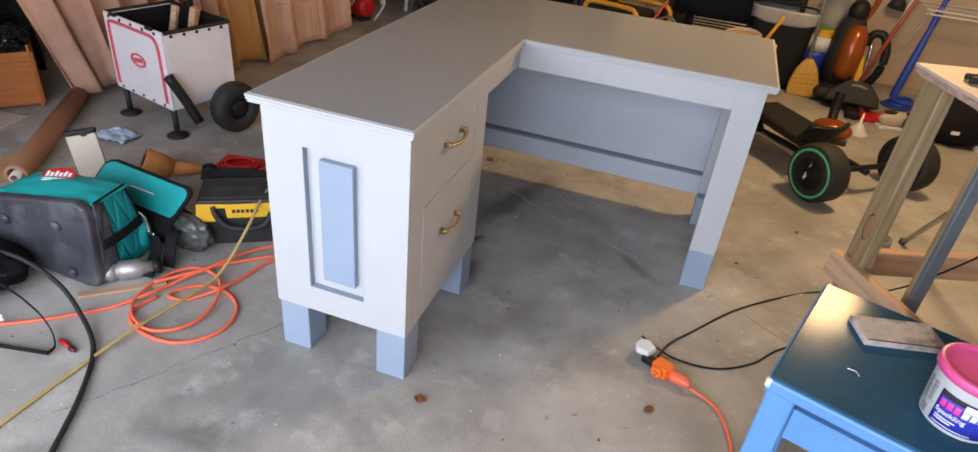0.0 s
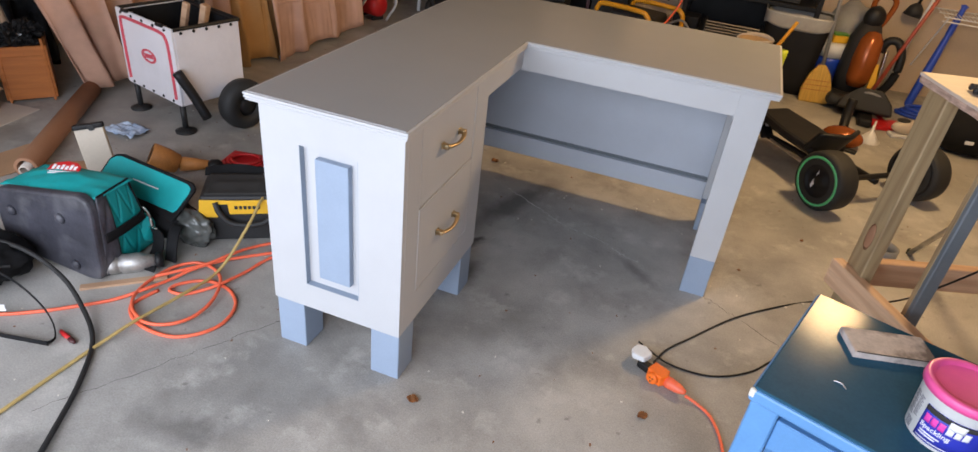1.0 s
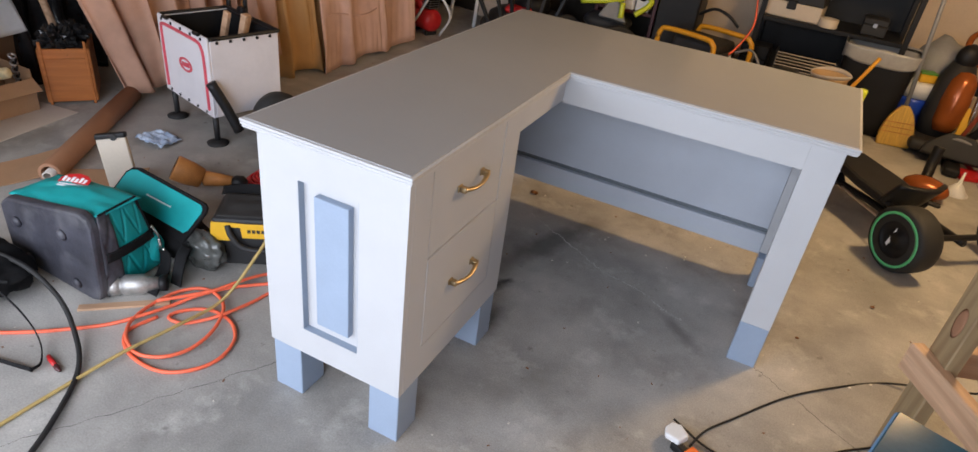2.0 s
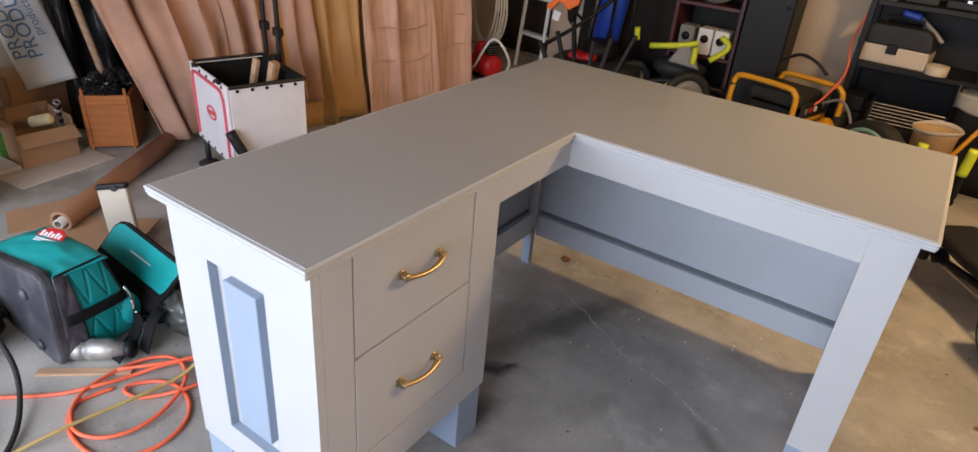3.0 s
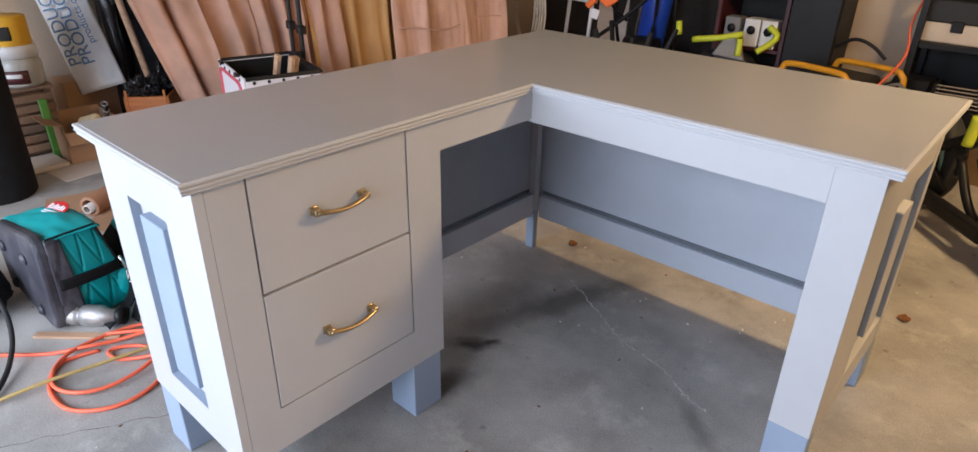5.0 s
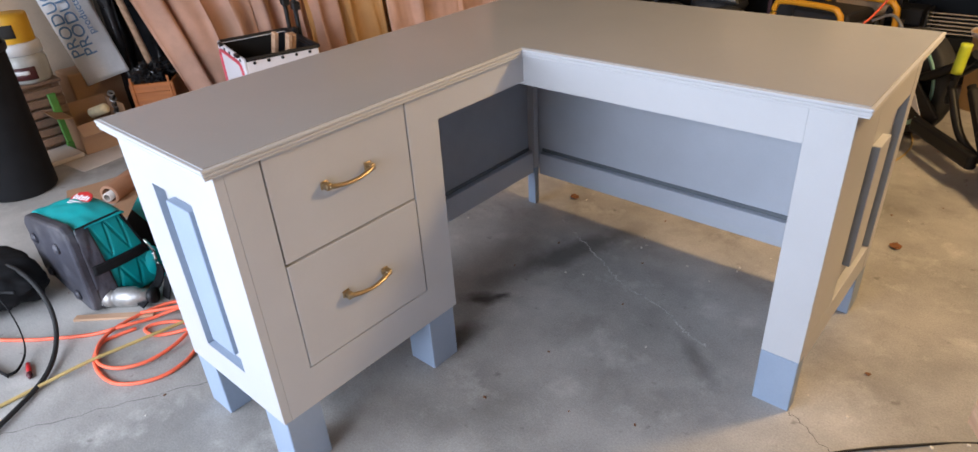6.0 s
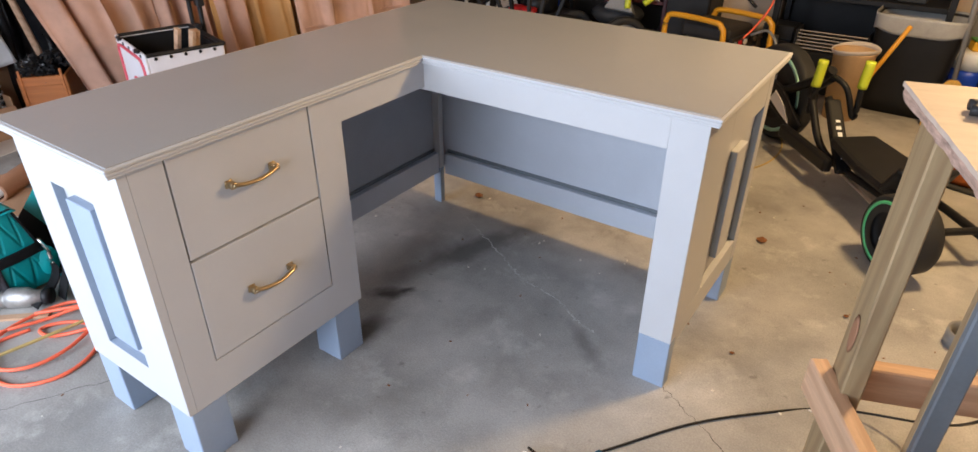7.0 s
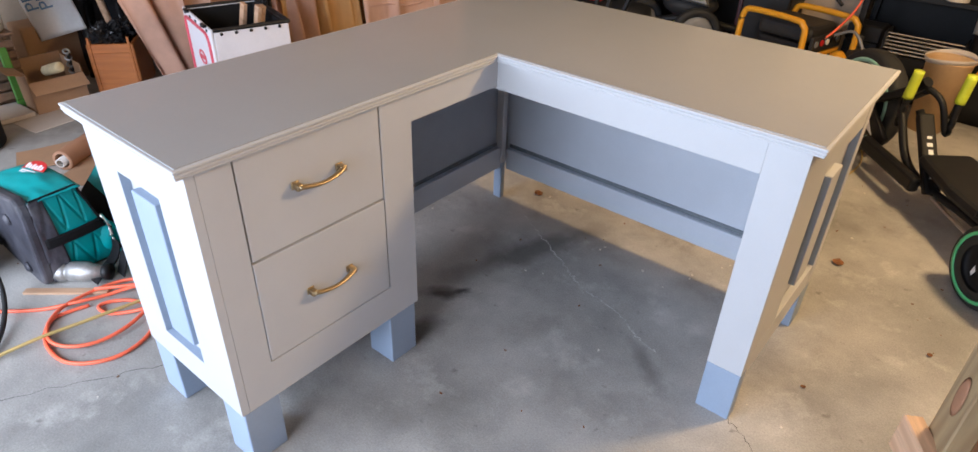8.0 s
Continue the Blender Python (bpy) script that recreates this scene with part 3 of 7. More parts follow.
# aprons over the knee space
part("apron", box((FX - 0.020, 1.8205, 0.682), (FX, FY, Z1), 0), M_DESK, desk)
part("apron", box((FX - 0.0200, FY, 0.674), (0.1815, FY + 0.019, Z1), 0), M_DESK, desk)

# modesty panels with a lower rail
part("modesty_panel", box((BX + 0.006, 1.8230, 0.142), (BX + 0.016, RY - 0.010, Z1), 0.001), M_PANEL_SHADE, desk, "inner panel with shade painted into its darker tone")
part("lower_rail", box((BX + 0.0165, 1.8230, 0.134), (BX + 0.040, 2.621, 0.218), 0.002), M_PANEL, desk)
# dark strips above both rails: the ledge's shade set down as colour
part("shade_strip", box((BX + 0.0162, 1.8230, 0.2185), (BX + 0.020, 2.621, 0.230), 0), M_GREYLEG, desk, "dark strip that paints the shade over the rail")
part("shade_strip", box((-0.859, RY - 0.026, 0.2045), (0.181, RY - 0.0222, 0.217), 0), M_GREYLEG, desk, "dark strip that paints the shade over the rail")
part("modesty_panel", box((-0.888, RY - 0.022, 0.130), (0.181, RY - 0.012, Z1), 0.001), M_PANEL, desk, "blue-grey inner panel")
part("lower_rail", box((-0.859, RY - 0.046, 0.120), (0.181, RY - 0.0225, 0.204), 0.002), M_PANEL, desk)

# legs: painted post above, bare blue-grey block below


def leg(x0, y0, x1, y1, post):
    g = part("leg", box((x0, y0, 0.0), (x1, y1, (POSTZ if post else Z0) - 0.0005), 0.002), M_BLUE, desk, "blue-grey painted leg block")
    if post:
        part("post", box((x0, y0, POSTZ), (x1, y1, Z1), 0.0006), M_DESK, g, "pale grey painted post")
    return g


leg(BX + 0.004, BY + 0.003, BX + 0.093, BY + 0.092, False)
leg(FX - 0.088, BY + 0.004, FX - 0.001, BY + 0.093, False)
leg(FX - 0.092, 1.722, FX - 0.003, 1.812, False)
leg(BX + 0.004, 1.722, BX + 0.093, 1.812, False)
leg(0.1817, FY, RX, FY + 0.040, True)
leg(-0.895, 2.622, -0.860, 2.6465, True)
part("post", box((0.1815, RY - 0.045, 0.128), (RX, RY, Z1), 0.0006), M_DESK, desk, "pale grey painted post")
part("leg", box((0.1815, RY - 0.089, 0.0), (RX - 0.0008, RY - 0.0006, 0.1274), 0.002), M_BLUE, desk, "blue-grey painted leg block")

# end away from the pedestal: the same frame, sunk field and pad
EY0, EY1, EZ0, EZ1 = 2.337, 2.647, 0.205, 0.640
side = part("end_panel", box((RX - 0.030, FY + 0.041, 0.130), (RX - SUNK - 0.0005, RY - 0.046, Z1), 0.001), M_DESK, desk, "pale grey sunk panel")
part("rail", box((RX - SUNK, EY0 + 0.0002, EZ1), (RX - 0.0008, EY1 - 0.0002, Z1), 0), M_DESK, side)
part("rail", box((RX - SUNK, FY + 0.0405, 0.128), (RX - 0.0006, RY - 0.0455, EZ0), 0.001), M_DESK, side, "low rail with a lit upper edge")
part("stile", box((RX - SUNK, FY + 0.0405, EZ0 + 0.0003), (RX - 0.0008, EY0, Z1 - 0.014), 0.0008), M_DESK, side)
blue_strip((RX - SUNK + 0.0002, EY1 - 0.0010, EZ0 + 0.0005), (RX - 0.0014, EY1 + 0.0004, EZ1 - 0.0003), side)
part("raised_pad", box((RX - SUNK, 2.441, 0.250), (RX + 0.0004, 2.532, 0.575), 0.0015), M_DESK, side, "raised centre pad")
blue_strip((RX - SUNK + 0.0004, 2.4396, 0.252), (RX - 0.0012, 2.4408, 0.573), side)

# ---- the stool with what lies on it ----
stool = thing("wooden_stool", pose(0.287, 0.990, 0, 0, 0, -19), "blue painted wooden stool with a worn dark blue seat", "stool")
SH = 0.62
seat = part("seat", box((0, 0, SH - 0.030), (0.40, 0.375, SH - 0.0042), 0.005, seg=2), M_STOOL, stool, "blue painted seat board")
part("seat_face", box((0.004, 0.004, SH - 0.010), (0.396, 0.371, SH), 0.002), M_STOOLTOP, seat, "glossy dark teal-blue seat face")
for x, y in ((0.006, 0.006), (0.346, 0.006), (0.006, 0.321), (0.346, 0.321)):
    part("leg", box((x, y, 0), (x + 0.048, y + 0.048, SH - 0.031), 0.003), M_STOOL, stool)
for y in (0.014, 0.341):
    part("apron", box((0.0545, y, SH - 0.118), (0.3455, y + 0.02, SH - 0.050), 0.002), M_STOOL, stool)
    part("rung", box((0.0545, y, 0.22), (0.3455, y + 0.02, 0.26), 0.002), M_STOOL, stool)
for x in (0.014, 0.366):
    part("apron", box((x, 0.0545, SH - 0.118), (x + 0.02, 0.3205, SH - 0.050), 0.002), M_STOOL, stool)
    part("rung", box((x, 0.0545, 0.30), (x + 0.02, 0.3205, 0.34), 0.002), M_STOOL, stool)

blk = thing("sanding_board", pose(0.519, 1.207, SH, 0, 0, 15), "dusty white board smeared with dark grime on the stool", "board")
part("board", box((-0.074, -0.036, 0.0005), (0.074, 0.036, 0.0125), 0.001), M_DUSTY, blk)
part("paper_face", box((-0.073, -0.0355, 0.0128), (0.0735, 0.0355, 0.0138), 0.0004), M_DUSTY, blk)
part("paint_chip", box((-0.0005, -0.0005, SH - 0.022), (0.010, 0.008, SH - 0.0038), 0.002), M_CHIP, seat, "pale chip on the seat corner")
part("grime_edge", tube([(-0.070, -0.0345, 0.0138), (-0.02, -0.0352, 0.0142), (0.03, -0.0345, 0.0138), (0.072, -0.0350, 0.0141)], 0.0011, 6), M_GAP, blk, "dark crack along the edge")

# a small tub: wall leans out to the rim
pail = thing("spackling_tub", pose(0.575, 1.018, SH), "white plastic spackling tub with a pink lid on the stool", "tub")
RB, RT, TZ = 0.0525, 0.0585, 0.092
part("tub", lathe([(0, 0.0005), (RB - 0.004, 0.0005), (RB, 0.004), (RT, TZ), (RT + 0.0015, TZ + 0.001), (RT, TZ + 0.002), (0, TZ + 0.002)], 48), M_WHITEPL, pail, smooth=True)
lid = part("lid", lathe([(0, TZ + 0.011), (0.047, TZ + 0.011), (0.050, TZ + 0.012), (0.0515, TZ + 0.0165), (0.0600, TZ + 0.0165), (0.0622, TZ + 0.015), (0.0630, TZ + 0.0025), (0.0600, TZ + 0.0025)], 56), M_PINK, pail, "pink plastic lid", smooth=True)


def wrap(a0, a1, z0, z1, off, material, name, n=14, skew=0.0):
    """A printed patch that follows the tub's wall; angles in degrees."""
    def fn(u, v):
        z = z0 + (z1 - z0) * v + skew * u
        r = RB + (RT - RB) * z / TZ + off
        a = radians(a0 + (a1 - a0) * u)
        return (r * math.cos(a), r * math.sin(a), z)
    return part(name, sheet(n, 3, fn, 0.0003), material, pail, smooth=True)


wrap(208, 322, 0.010, 0.074, 0.0008, M_LABELB, "front_label", 22)
wrap(208.5, 321.5, 0.064, 0.0735, 0.0013, M_GAP, "label_band", 22)
wrap(246, 268, 0.057, 0.071, 0.0019, M_WHITETXT, "brand_shield", 6)
for k in range(3):
    wrap(213 + 11 * k, 222 + 11 * k, 0.045, 0.060, 0.0015, M_MAGENTA, "brand_shape", 5)
for k in range(3):
    wrap(247 + 11 * k, 256 + 11 * k, 0.045, 0.060, 0.0015, M_WHITETXT, "brand_shape", 5)
for k in range(2):
    wrap(214, 246 - 5 * k, 0.0255 - k * 0.0048, 0.0282 - k * 0.0048, 0.0016, M_WHITETXT, "print_bar", 8)
wrap(212, 272, 0.0135, 0.0152, 0.0016, M_WHITETXT, "print_bar", 8)
word = letters("Spackling", 0.0125, Matrix(), M_WHITETXT, pail, "product_word", 0.0002, 0.0002)
for v in word.data.vertices:
    zz = 0.0375 + v.co.y
    rr_ = RB + (RT - RB) * zz / TZ + 0.0016 + v.co.z
    aa = radians(234) + v.co.x / RT
    v.co = (rr_ * math.cos(aa), rr_ * math.sin(aa), zz)
for k in range(11):
    wrap(176 - 3 * (k % 2), 188 - 2 * (k % 3), 0.030 + k * 0.0042, 0.0322 + k * 0.0042, 0.0008, M_GREYTXT, "print_bar", 4)
    wrap(190, 200 - 2 * (k % 2), 0.036 + k * 0.0036, 0.0378 + k * 0.0036, 0.0008, M_GREYTXT, "print_bar", 4)
for k in range(8):
    wrap(181 + k * 1.9, 182.1 + k * 1.9, 0.009, 0.025, 0.0008, M_GREYTXT, "bar_code_bar", 2)

# ---- the rough workbench ----
WA = 18.0
bench = thing("workbench", pose(0.589, 2.006, 0, 0, 0, WA), "rough workbench of reused lumber with a pale plywood top", "workbench")
random.seed(7)


def ragged(x0, y0, x1, y1, step, amount):
    """A rectangle whose sides are splintered."""
    pts = []
    for (ax, ay), (bx, by) in (((x0, y0), (x1, y0)), ((x1, y0), (x1, y1)), ((x1, y1), (x0, y1)), ((x0, y1), (x0, y0))):
        n = max(2, int(math.hypot(bx - ax, by - ay) / step))
        pts += [(ax + (bx - ax) * k / n + random.uniform(-amount, amount), ay + (by - ay) * k / n + random.uniform(-amount, amount)) for k in range(n)]
    return pts


ply = part("top", prism(ragged(0, -0.62, 1.25, 0.02, 0.022, 0.0009), 0.0075, m=pose(0, 0, 0.9255)), M_PLY, bench, "pale plywood top with a torn edge")
part("core_layer", prism(ragged(0.001, -0.618, 1.249, 0.018, 0.014, 0.0016), 0.0105, m=pose(0, 0, 0.9148)), M_TORN, ply, "torn brown plywood core")
part("bottom_layer", prism(ragged(0.003, -0.616, 1.247, 0.016, 0.024, 0.0028), 0.0066, m=pose(0, 0, 0.9080)), M_TORN, ply)
WL = M_LUMBER


def plank(name, lo, hi, material, along, parent, label=""):
    """A board whose grain runs along one of its own sides."""
    c = Vector([(a + b) / 2 for a, b in zip(lo, hi)])
    h = [(b - a) / 2 for a, b in zip(lo, hi)]
    if along == "z":
        bm, turn = box((-h[2], -h[1], -h[0]), (h[2], h[1], h[0]), 0.003), pose(0, 0, 0, 0, -90, 0)
    elif along == "y":
        bm, turn = box((-h[1], -h[0], -h[2]), (h[1], h[0], h[2]), 0.003), pose(0, 0, 0, 0, 0, 90)
    else:
        bm, turn = box((-h[0], -h[1], -h[2]), (h[0], h[1], h[2]), 0.003), Matrix()
    return part(name, bm, material, parent, label, at=Matrix.Translation(c) @ turn)


plank("leg", (0.046, -0.060, 0), (0.084, 0.029, 0.907), M_LUMBER, "z", bench, "weathered lumber leg with a knot")
plank("leg", (0.137, -0.1745, 0), (0.170, -0.155, 0.907), M_LUMBER, "z", bench)
plank("leg", (0.135, -0.193, 0), (0.172, -0.175, 0.907), M_GREYLEG, "z", bench, "leg board painted dark blue-grey")
plank("leg", (1.12, -0.060, 0), (1.158, 0.029, 0.907), M_LUMBER, "z", bench)


def stretcher(x0, y0, length, deg, z0, z1, thick=0.036):
    bm = box((0, -thick / 2, z0), (length, thick / 2, z1), 0.003)
    return part("stretcher", bm, M_PINE, bench, "fresh pine stretcher board", at=pose(x0, y0, 0, 0, 0, deg))


stretcher(0.0196, 0.039, 0.42, -78.0, 0.252, 0.338)
stretcher(0.094, 0.050, 0.98, 3.0, 0.250, 0.335)
stretcher(0.205, -0.290, 0.90, 6.0, 0.110, 0.199)
part("knot", lathe([(0, 0), (0.016, 0.0), (0.020, 0.003), (0.014, 0.006), (0, 0.004)], 16, m=pose(0.046, -0.020, 0.455, 0, -90, 0) @ Matrix.Diagonal((2.2, 1.0, 0.6, 1))), M_KRAFT, bench, smooth=True)

# ---- cords on the floor ----
sp = thing("power_splitter", pose(0.176, 1.637, 0, 0, 0, -28), "orange three-way power splitter with a white plug adapter on the floor", "splitter")
part("block", prism([(-0.028, -0.020), (0.022, -0.024), (0.034, 0.0), (0.022, 0.024), (-0.028, 0.022)], 0.038, m=pose(0, 0, 0.001), bevel=0.004), M_ORANGEPL, sp)
part("outlet", cyl(0.019, 0.018, 0.012, 20, m=pose(-0.002, -0.023, 0.020, 90, 0, 0), bevel=0.002), M_ORANGEPL, sp)
ob_ = bmesh.new()
for x, z in ((-0.006, 0.024), (0.003, 0.024), (-0.002, 0.013)):
    cyl(0.0026, 0.0026, 0.001, 8, ob_, pose(x, -0.0352, z, 90, 0, 0))
part("outlet_slots", ob_, M_GAP, sp)
part("cord_plug", lathe([(0, 0), (0.017, 0.0), (0.018, 0.012), (0.015, 0.042), (0.009, 0.058), (0.006, 0.064), (0, 0.064)], 18, m=pose(0.032, 0.0, 0.018, 0, 84, 0)), M_CORAL, sp, "coral cord plug", smooth=True)
part("black_plug", box((-0.072, -0.012, 0.003), (-0.029, 0.014, 0.030), 0.006, seg=2), M_BLACK, sp, "black moulded plug")
part("white_adapter", prism([(-0.10, -0.005), (-0.085, -0.022), (-0.045, -0.018), (-0.040, 0.020), (-0.075, 0.034), (-0.10, 0.022)], 0.022, m=pose(-0.008, 0.012, 0.032, 8, -6, 0), bevel=0.005), M_WHITEPL, sp, "white plug adapter")


def cord(name, pts, r, material, label, steps=8, n=8, category="cord"):
    ob = part(name, tube(pts, r, n, None, steps), material, None, smooth=True)
    return tagged(ob, label, category)


cord("extension_cord", [(0.262, 1.592, 0.014), (0.305, 1.58, 0.006), (0.345, 1.545, 0.005), (0.375, 1.47, 0.005), (0.385, 1.38, 0.005), (0.36, 1.2, 0.005), (0.30, 0.9, 0.005), (0.2, 0.4, 0.005)], 0.0045, M_CORAL, "coral orange extension cord lying on the concrete")
cord("appliance_cord", [(0.155, 1.672, 0.03), (0.185, 1.775, 0.010), (0.25, 1.875, 0.005), (0.37, 2.045, 0.005), (0.50, 2.18, 0.005), (0.66, 2.31, 0.005), (0.86, 2.28, 0.10), (0.885, 2.02, 0.36), (0.95, 1.86, 0.62), (1.05, 1.72, 0.94)], 0.0032, M_BLACK, "thin black appliance cord running up to the workbench")
cord("appliance_cord", [(0.096, 1.727, 0.045), (0.13, 1.735, 0.020), (0.21, 1.715, 0.005), (0.33, 1.725, 0.004), (0.44, 1.80, 0.004), (0.53, 1.915, 0.004), (0.70, 2.05, 0.004)], 0.0032, M_BLACK, "thin black appliance cord curving over the concrete")

cord("extension_cord", [(-0.02, 3.50, 0.004), (0.06, 3.62, 0.004), (0.125, 3.77, 0.004), (0.14, 3.95, 0.004), (0.10, 4.12, 0.004), (0.02, 4.30, 0.004)], 0.0038, M_YCORD, "thin tan cord curving over the concrete by the trike")
cord("extension_cord", [(-1.95, 0.86, 0.006), (-1.69, 0.982, 0.006), (-1.586, 1.051, 0.006), (-1.517, 1.113, 0.006), (-1.44, 1.193, 0.007), (-1.387, 1.272, 0.016), (-1.366, 1.344, 0.010), (-1.332, 1.421, 0.018), (-1.286, 1.516, 0.010), (-1.178, 1.633, 0.006), (-1.05, 1.76, 0.006)], 0.0055, M_CORAL, "coral orange extension cord running past the tool bags", 6)
cord("extension_cord", [(-1.361, 1.29, 0.006), (-1.375, 1.236, 0.006), (-1.374, 1.192, 0.006), (-1.322, 1.152, 0.006), (-1.249, 1.135, 0.006), (-1.168, 1.144, 0.006), (-1.11, 1.192, 0.006), (-1.085, 1.259, 0.006), (-1.106, 1.337, 0.006), (-1.164, 1.387, 0.006), (-1.238, 1.40, 0.007), (-1.297, 1.379, 0.006), (-1.333, 1.331, 0.008), (-1.328, 1.302, 0.008), (-1.281, 1.309, 0.007), (-1.24, 1.35, 0.010), (-1.205, 1.399, 0.018), (-1.189, 1.493, 0.008), (-1.16, 1.62, 0.006), (-1.02, 1.80, 0.006)], 0.0055, M_CORAL, "coral orange extension cord in a wide loop on the concrete", 5)
cord("extension_cord", [(-1.312, 1.15, 0.016), (-1.252, 1.151, 0.016), (-1.201, 1.183, 0.014), (-1.173, 1.245, 0.012), (-1.18, 1.329, 0.014), (-1.223, 1.412, 0.018), (-1.292, 1.455, 0.012), (-1.357, 1.453, 0.012), (-1.404, 1.402, 0.010), (-1.416, 1.316, 0.010), (-1.395, 1.231, 0.016), (-1.351, 1.178, 0.018), (-1.30, 1.152, 0.019)], 0.0055, M_CORAL, "smaller loop of coral extension cord lying on the wide one", 5)
cord("extension_cord", [(-1.41, 1.33, 0.018), (-1.356, 1.397, 0.020), (-1.311, 1.464, 0.020), (-1.283, 1.542, 0.020), (-1.25, 1.637, 0.008), (-1.12, 1.80, 0.006), (-0.99, 2.0, 0.006)], 0.0055, M_CORAL, "second strand of coral extension cord", 6)
cord("yellow_hose", [(-1.335, 0.60, 0.006), (-1.333, 0.742, 0.006), (-1.326, 0.94, 0.006), (-1.297, 1.125, 0.022), (-1.268, 1.29, 0.022), (-1.252, 1.44, 0.026), (-1.24, 1.58, 0.12), (-1.262, 1.70, 0.172), (-1.30, 1.86, 0.17), (-1.38, 2.05, 0.03), (-1.5, 2.2, 0.008)], 0.0052, M_YCORD, "worn yellow air hose lying over the tool bag", category="hose")
cord("black_hose", [(-1.08, 0.58, 0.011), (-1.16, 0.74, 0.011), (-1.24, 0.89, 0.011), (-1.345, 1.03, 0.011), (-1.47, 1.11, 0.03), (-1.58, 1.145, 0.085), (-1.72, 1.14, 0.14), (-1.87, 1.10, 0.14), (-2.05, 1.0, 0.05)], 0.0070, M_RUBBER, "thick black rubber hose curving over the floor", 8, 12, "hose")

# ---- tool bags ----
bag = thing("tool_bag", pose(-1.71, 1.236, 0.0, 0, 0, 2), "teal canvas tool bag tipped over to show its grey base", "bag")
BAG = [(-0.205, 0.035), (0.125, 0.0), (0.166, 0.010), (0.176, 0.045), (0.194, 0.270), (0.186, 0.300), (0.155, 0.314), (-0.165, 0.258), (-0.205, 0.225)]
part("base", prism(BAG, 0.034, m=pose(0, 0.034, 0, 90, 0, 0), bevel=0.010), M_BASEPL, bag, "scuffed grey rubber base", smooth=False)
for x, z in ((0.066, 0.212), (0.080, 0.045), (-0.135, 0.185), (-0.12, 0.060)):
    part("foot", lathe([(0, 0.0), (0.018, 0.0), (0.017, 0.006), (0.010, 0.012), (0, 0.013)], 16, m=pose(x, 0.0005, z, 90, 0, 0)), M_BASEPL, bag, smooth=True)


def bag_deep(z):
    return 0.250 - 0.085 * z / 0.30


def bag_side(u, v, off=0.0):
    """The quilted side: v runs away from the base, u up from the floor; zigzag stitching in two rows."""
    z = 0.012 + 0.292 * u
    w = abs((v * 3.0 + 0.2) % 1.0 * 2 - 1)
    row = (u - 0.56) / 0.44 if u > 0.56 else (0.40 - u) / 0.40
    dip = math.exp(-((row - w) * 0.115 / 0.011) ** 2) if 0 < row < 1 else 0.0
    puff = 0.010 * math.sin(math.pi * min(1, max(0, u))) ** 0.6 * math.sin(math.pi * min(1, v)) ** 0.6
    return (0.166 + 0.026 * u - 0.012 * v + puff - 0.0065 * dip + off, 0.032 + (bag_deep(z) - 0.032) * v, z)


part("base_wrap", sheet(16, 8, lambda u, v: Vector(bag_side(u, 0.30 * v, 0.0065)) - Vector((0, 0.006, 0)), 0.004), M_BASEPL, bag, "grey rubber edge wrapped round the side", smooth=True)
part("quilted_side", sheet(70, 54, bag_side, 0.004), M_TEAL, bag, "quilted teal canvas side", smooth=True)


def bag_top(u, v):
    x = -0.200 + 0.396 * u
    zt = 0.252 + 0.056 * u
    return (x, 0.032 + (bag_deep(zt) - 0.020) * v, zt - 0.006 + 0.020 * math.sin(math.pi * min(1, v * 0.9)) * math.sin(math.pi * u) ** 0.7 + 0.006 * noise.noise(Vector((u * 5, v * 4, 3.0))))


part("top_panel", sheet(28, 16, bag_top, 0.004), M_TEAL, bag, "smooth teal canvas top panel", smooth=True)
part("mouth", prism([(-0.200, 0.020), (0.134, 0.012), (0.178, 0.300), (-0.198, 0.250)], 0.020, m=pose(0, 0.252, 0, 90, 0, 0) @ pose(0, 0, 0, 19, 0, 0) @ pose(0, 0, -0.004), bevel=0.006), M_BLACKFAB, bag, "black inner lining")
part("underside", box((-0.190, 0.035, 0.004), (0.140, 0.225, 0.014), 0.003), M_BLACKFAB, bag)
badge_at = pose(-0.052, 0.152, 0.2885, 24, -7, 8)
badge = part("badge", prism([(-0.060, -0.020), (0.058, -0.020), (0.056, 0.004), (0.036, 0.018), (0.0, 0.024), (-0.036, 0.018), (-0.058, 0.002)], 0.003, m=badge_at, bevel=0.001), M_RED, bag, "red badge with pale marks")
for k in range(6):
    part("badge_mark", box((-0.046 + 0.016 * k, -0.012, 0.0032), (-0.035 + 0.016 * k, 0.003 if k % 2 else 0.008, 0.0040), 0.0003, m=badge_at), M_WHITETXT, badge)
for k in range(2):
    part("print_bar", box((-0.046, -0.006 - 0.008 * k, 0), (0.048 - 0.02 * k, -0.001 - 0.008 * k, 0.0012), 0.0003, m=pose(-0.045, 0.131, 0.2865, 12, -7, 8)), M_WHITETXT, bag, "pale print below the badge")
part("webbing", sheet(4, 14, lambda u, v: Vector(bag_side(0.42 + 0.12 * u, 0.02 + 0.97 * v, 0.0)) * 1.0 + Vector((0.008, 0, 0)), 0.004), M_BLACKFAB, bag, "black webbing band", smooth=True)
part("piping", tube([bag_side(1.0, k / 6, 0.002) for k in range(7)], 0.004, 6, None, 3), M_BLACKFAB, bag)
part("piping", tube([bag_side(k / 8, 1.0, 0.001) for k in range(9)], 0.004, 6, None, 3), M_BLACKFAB, bag)
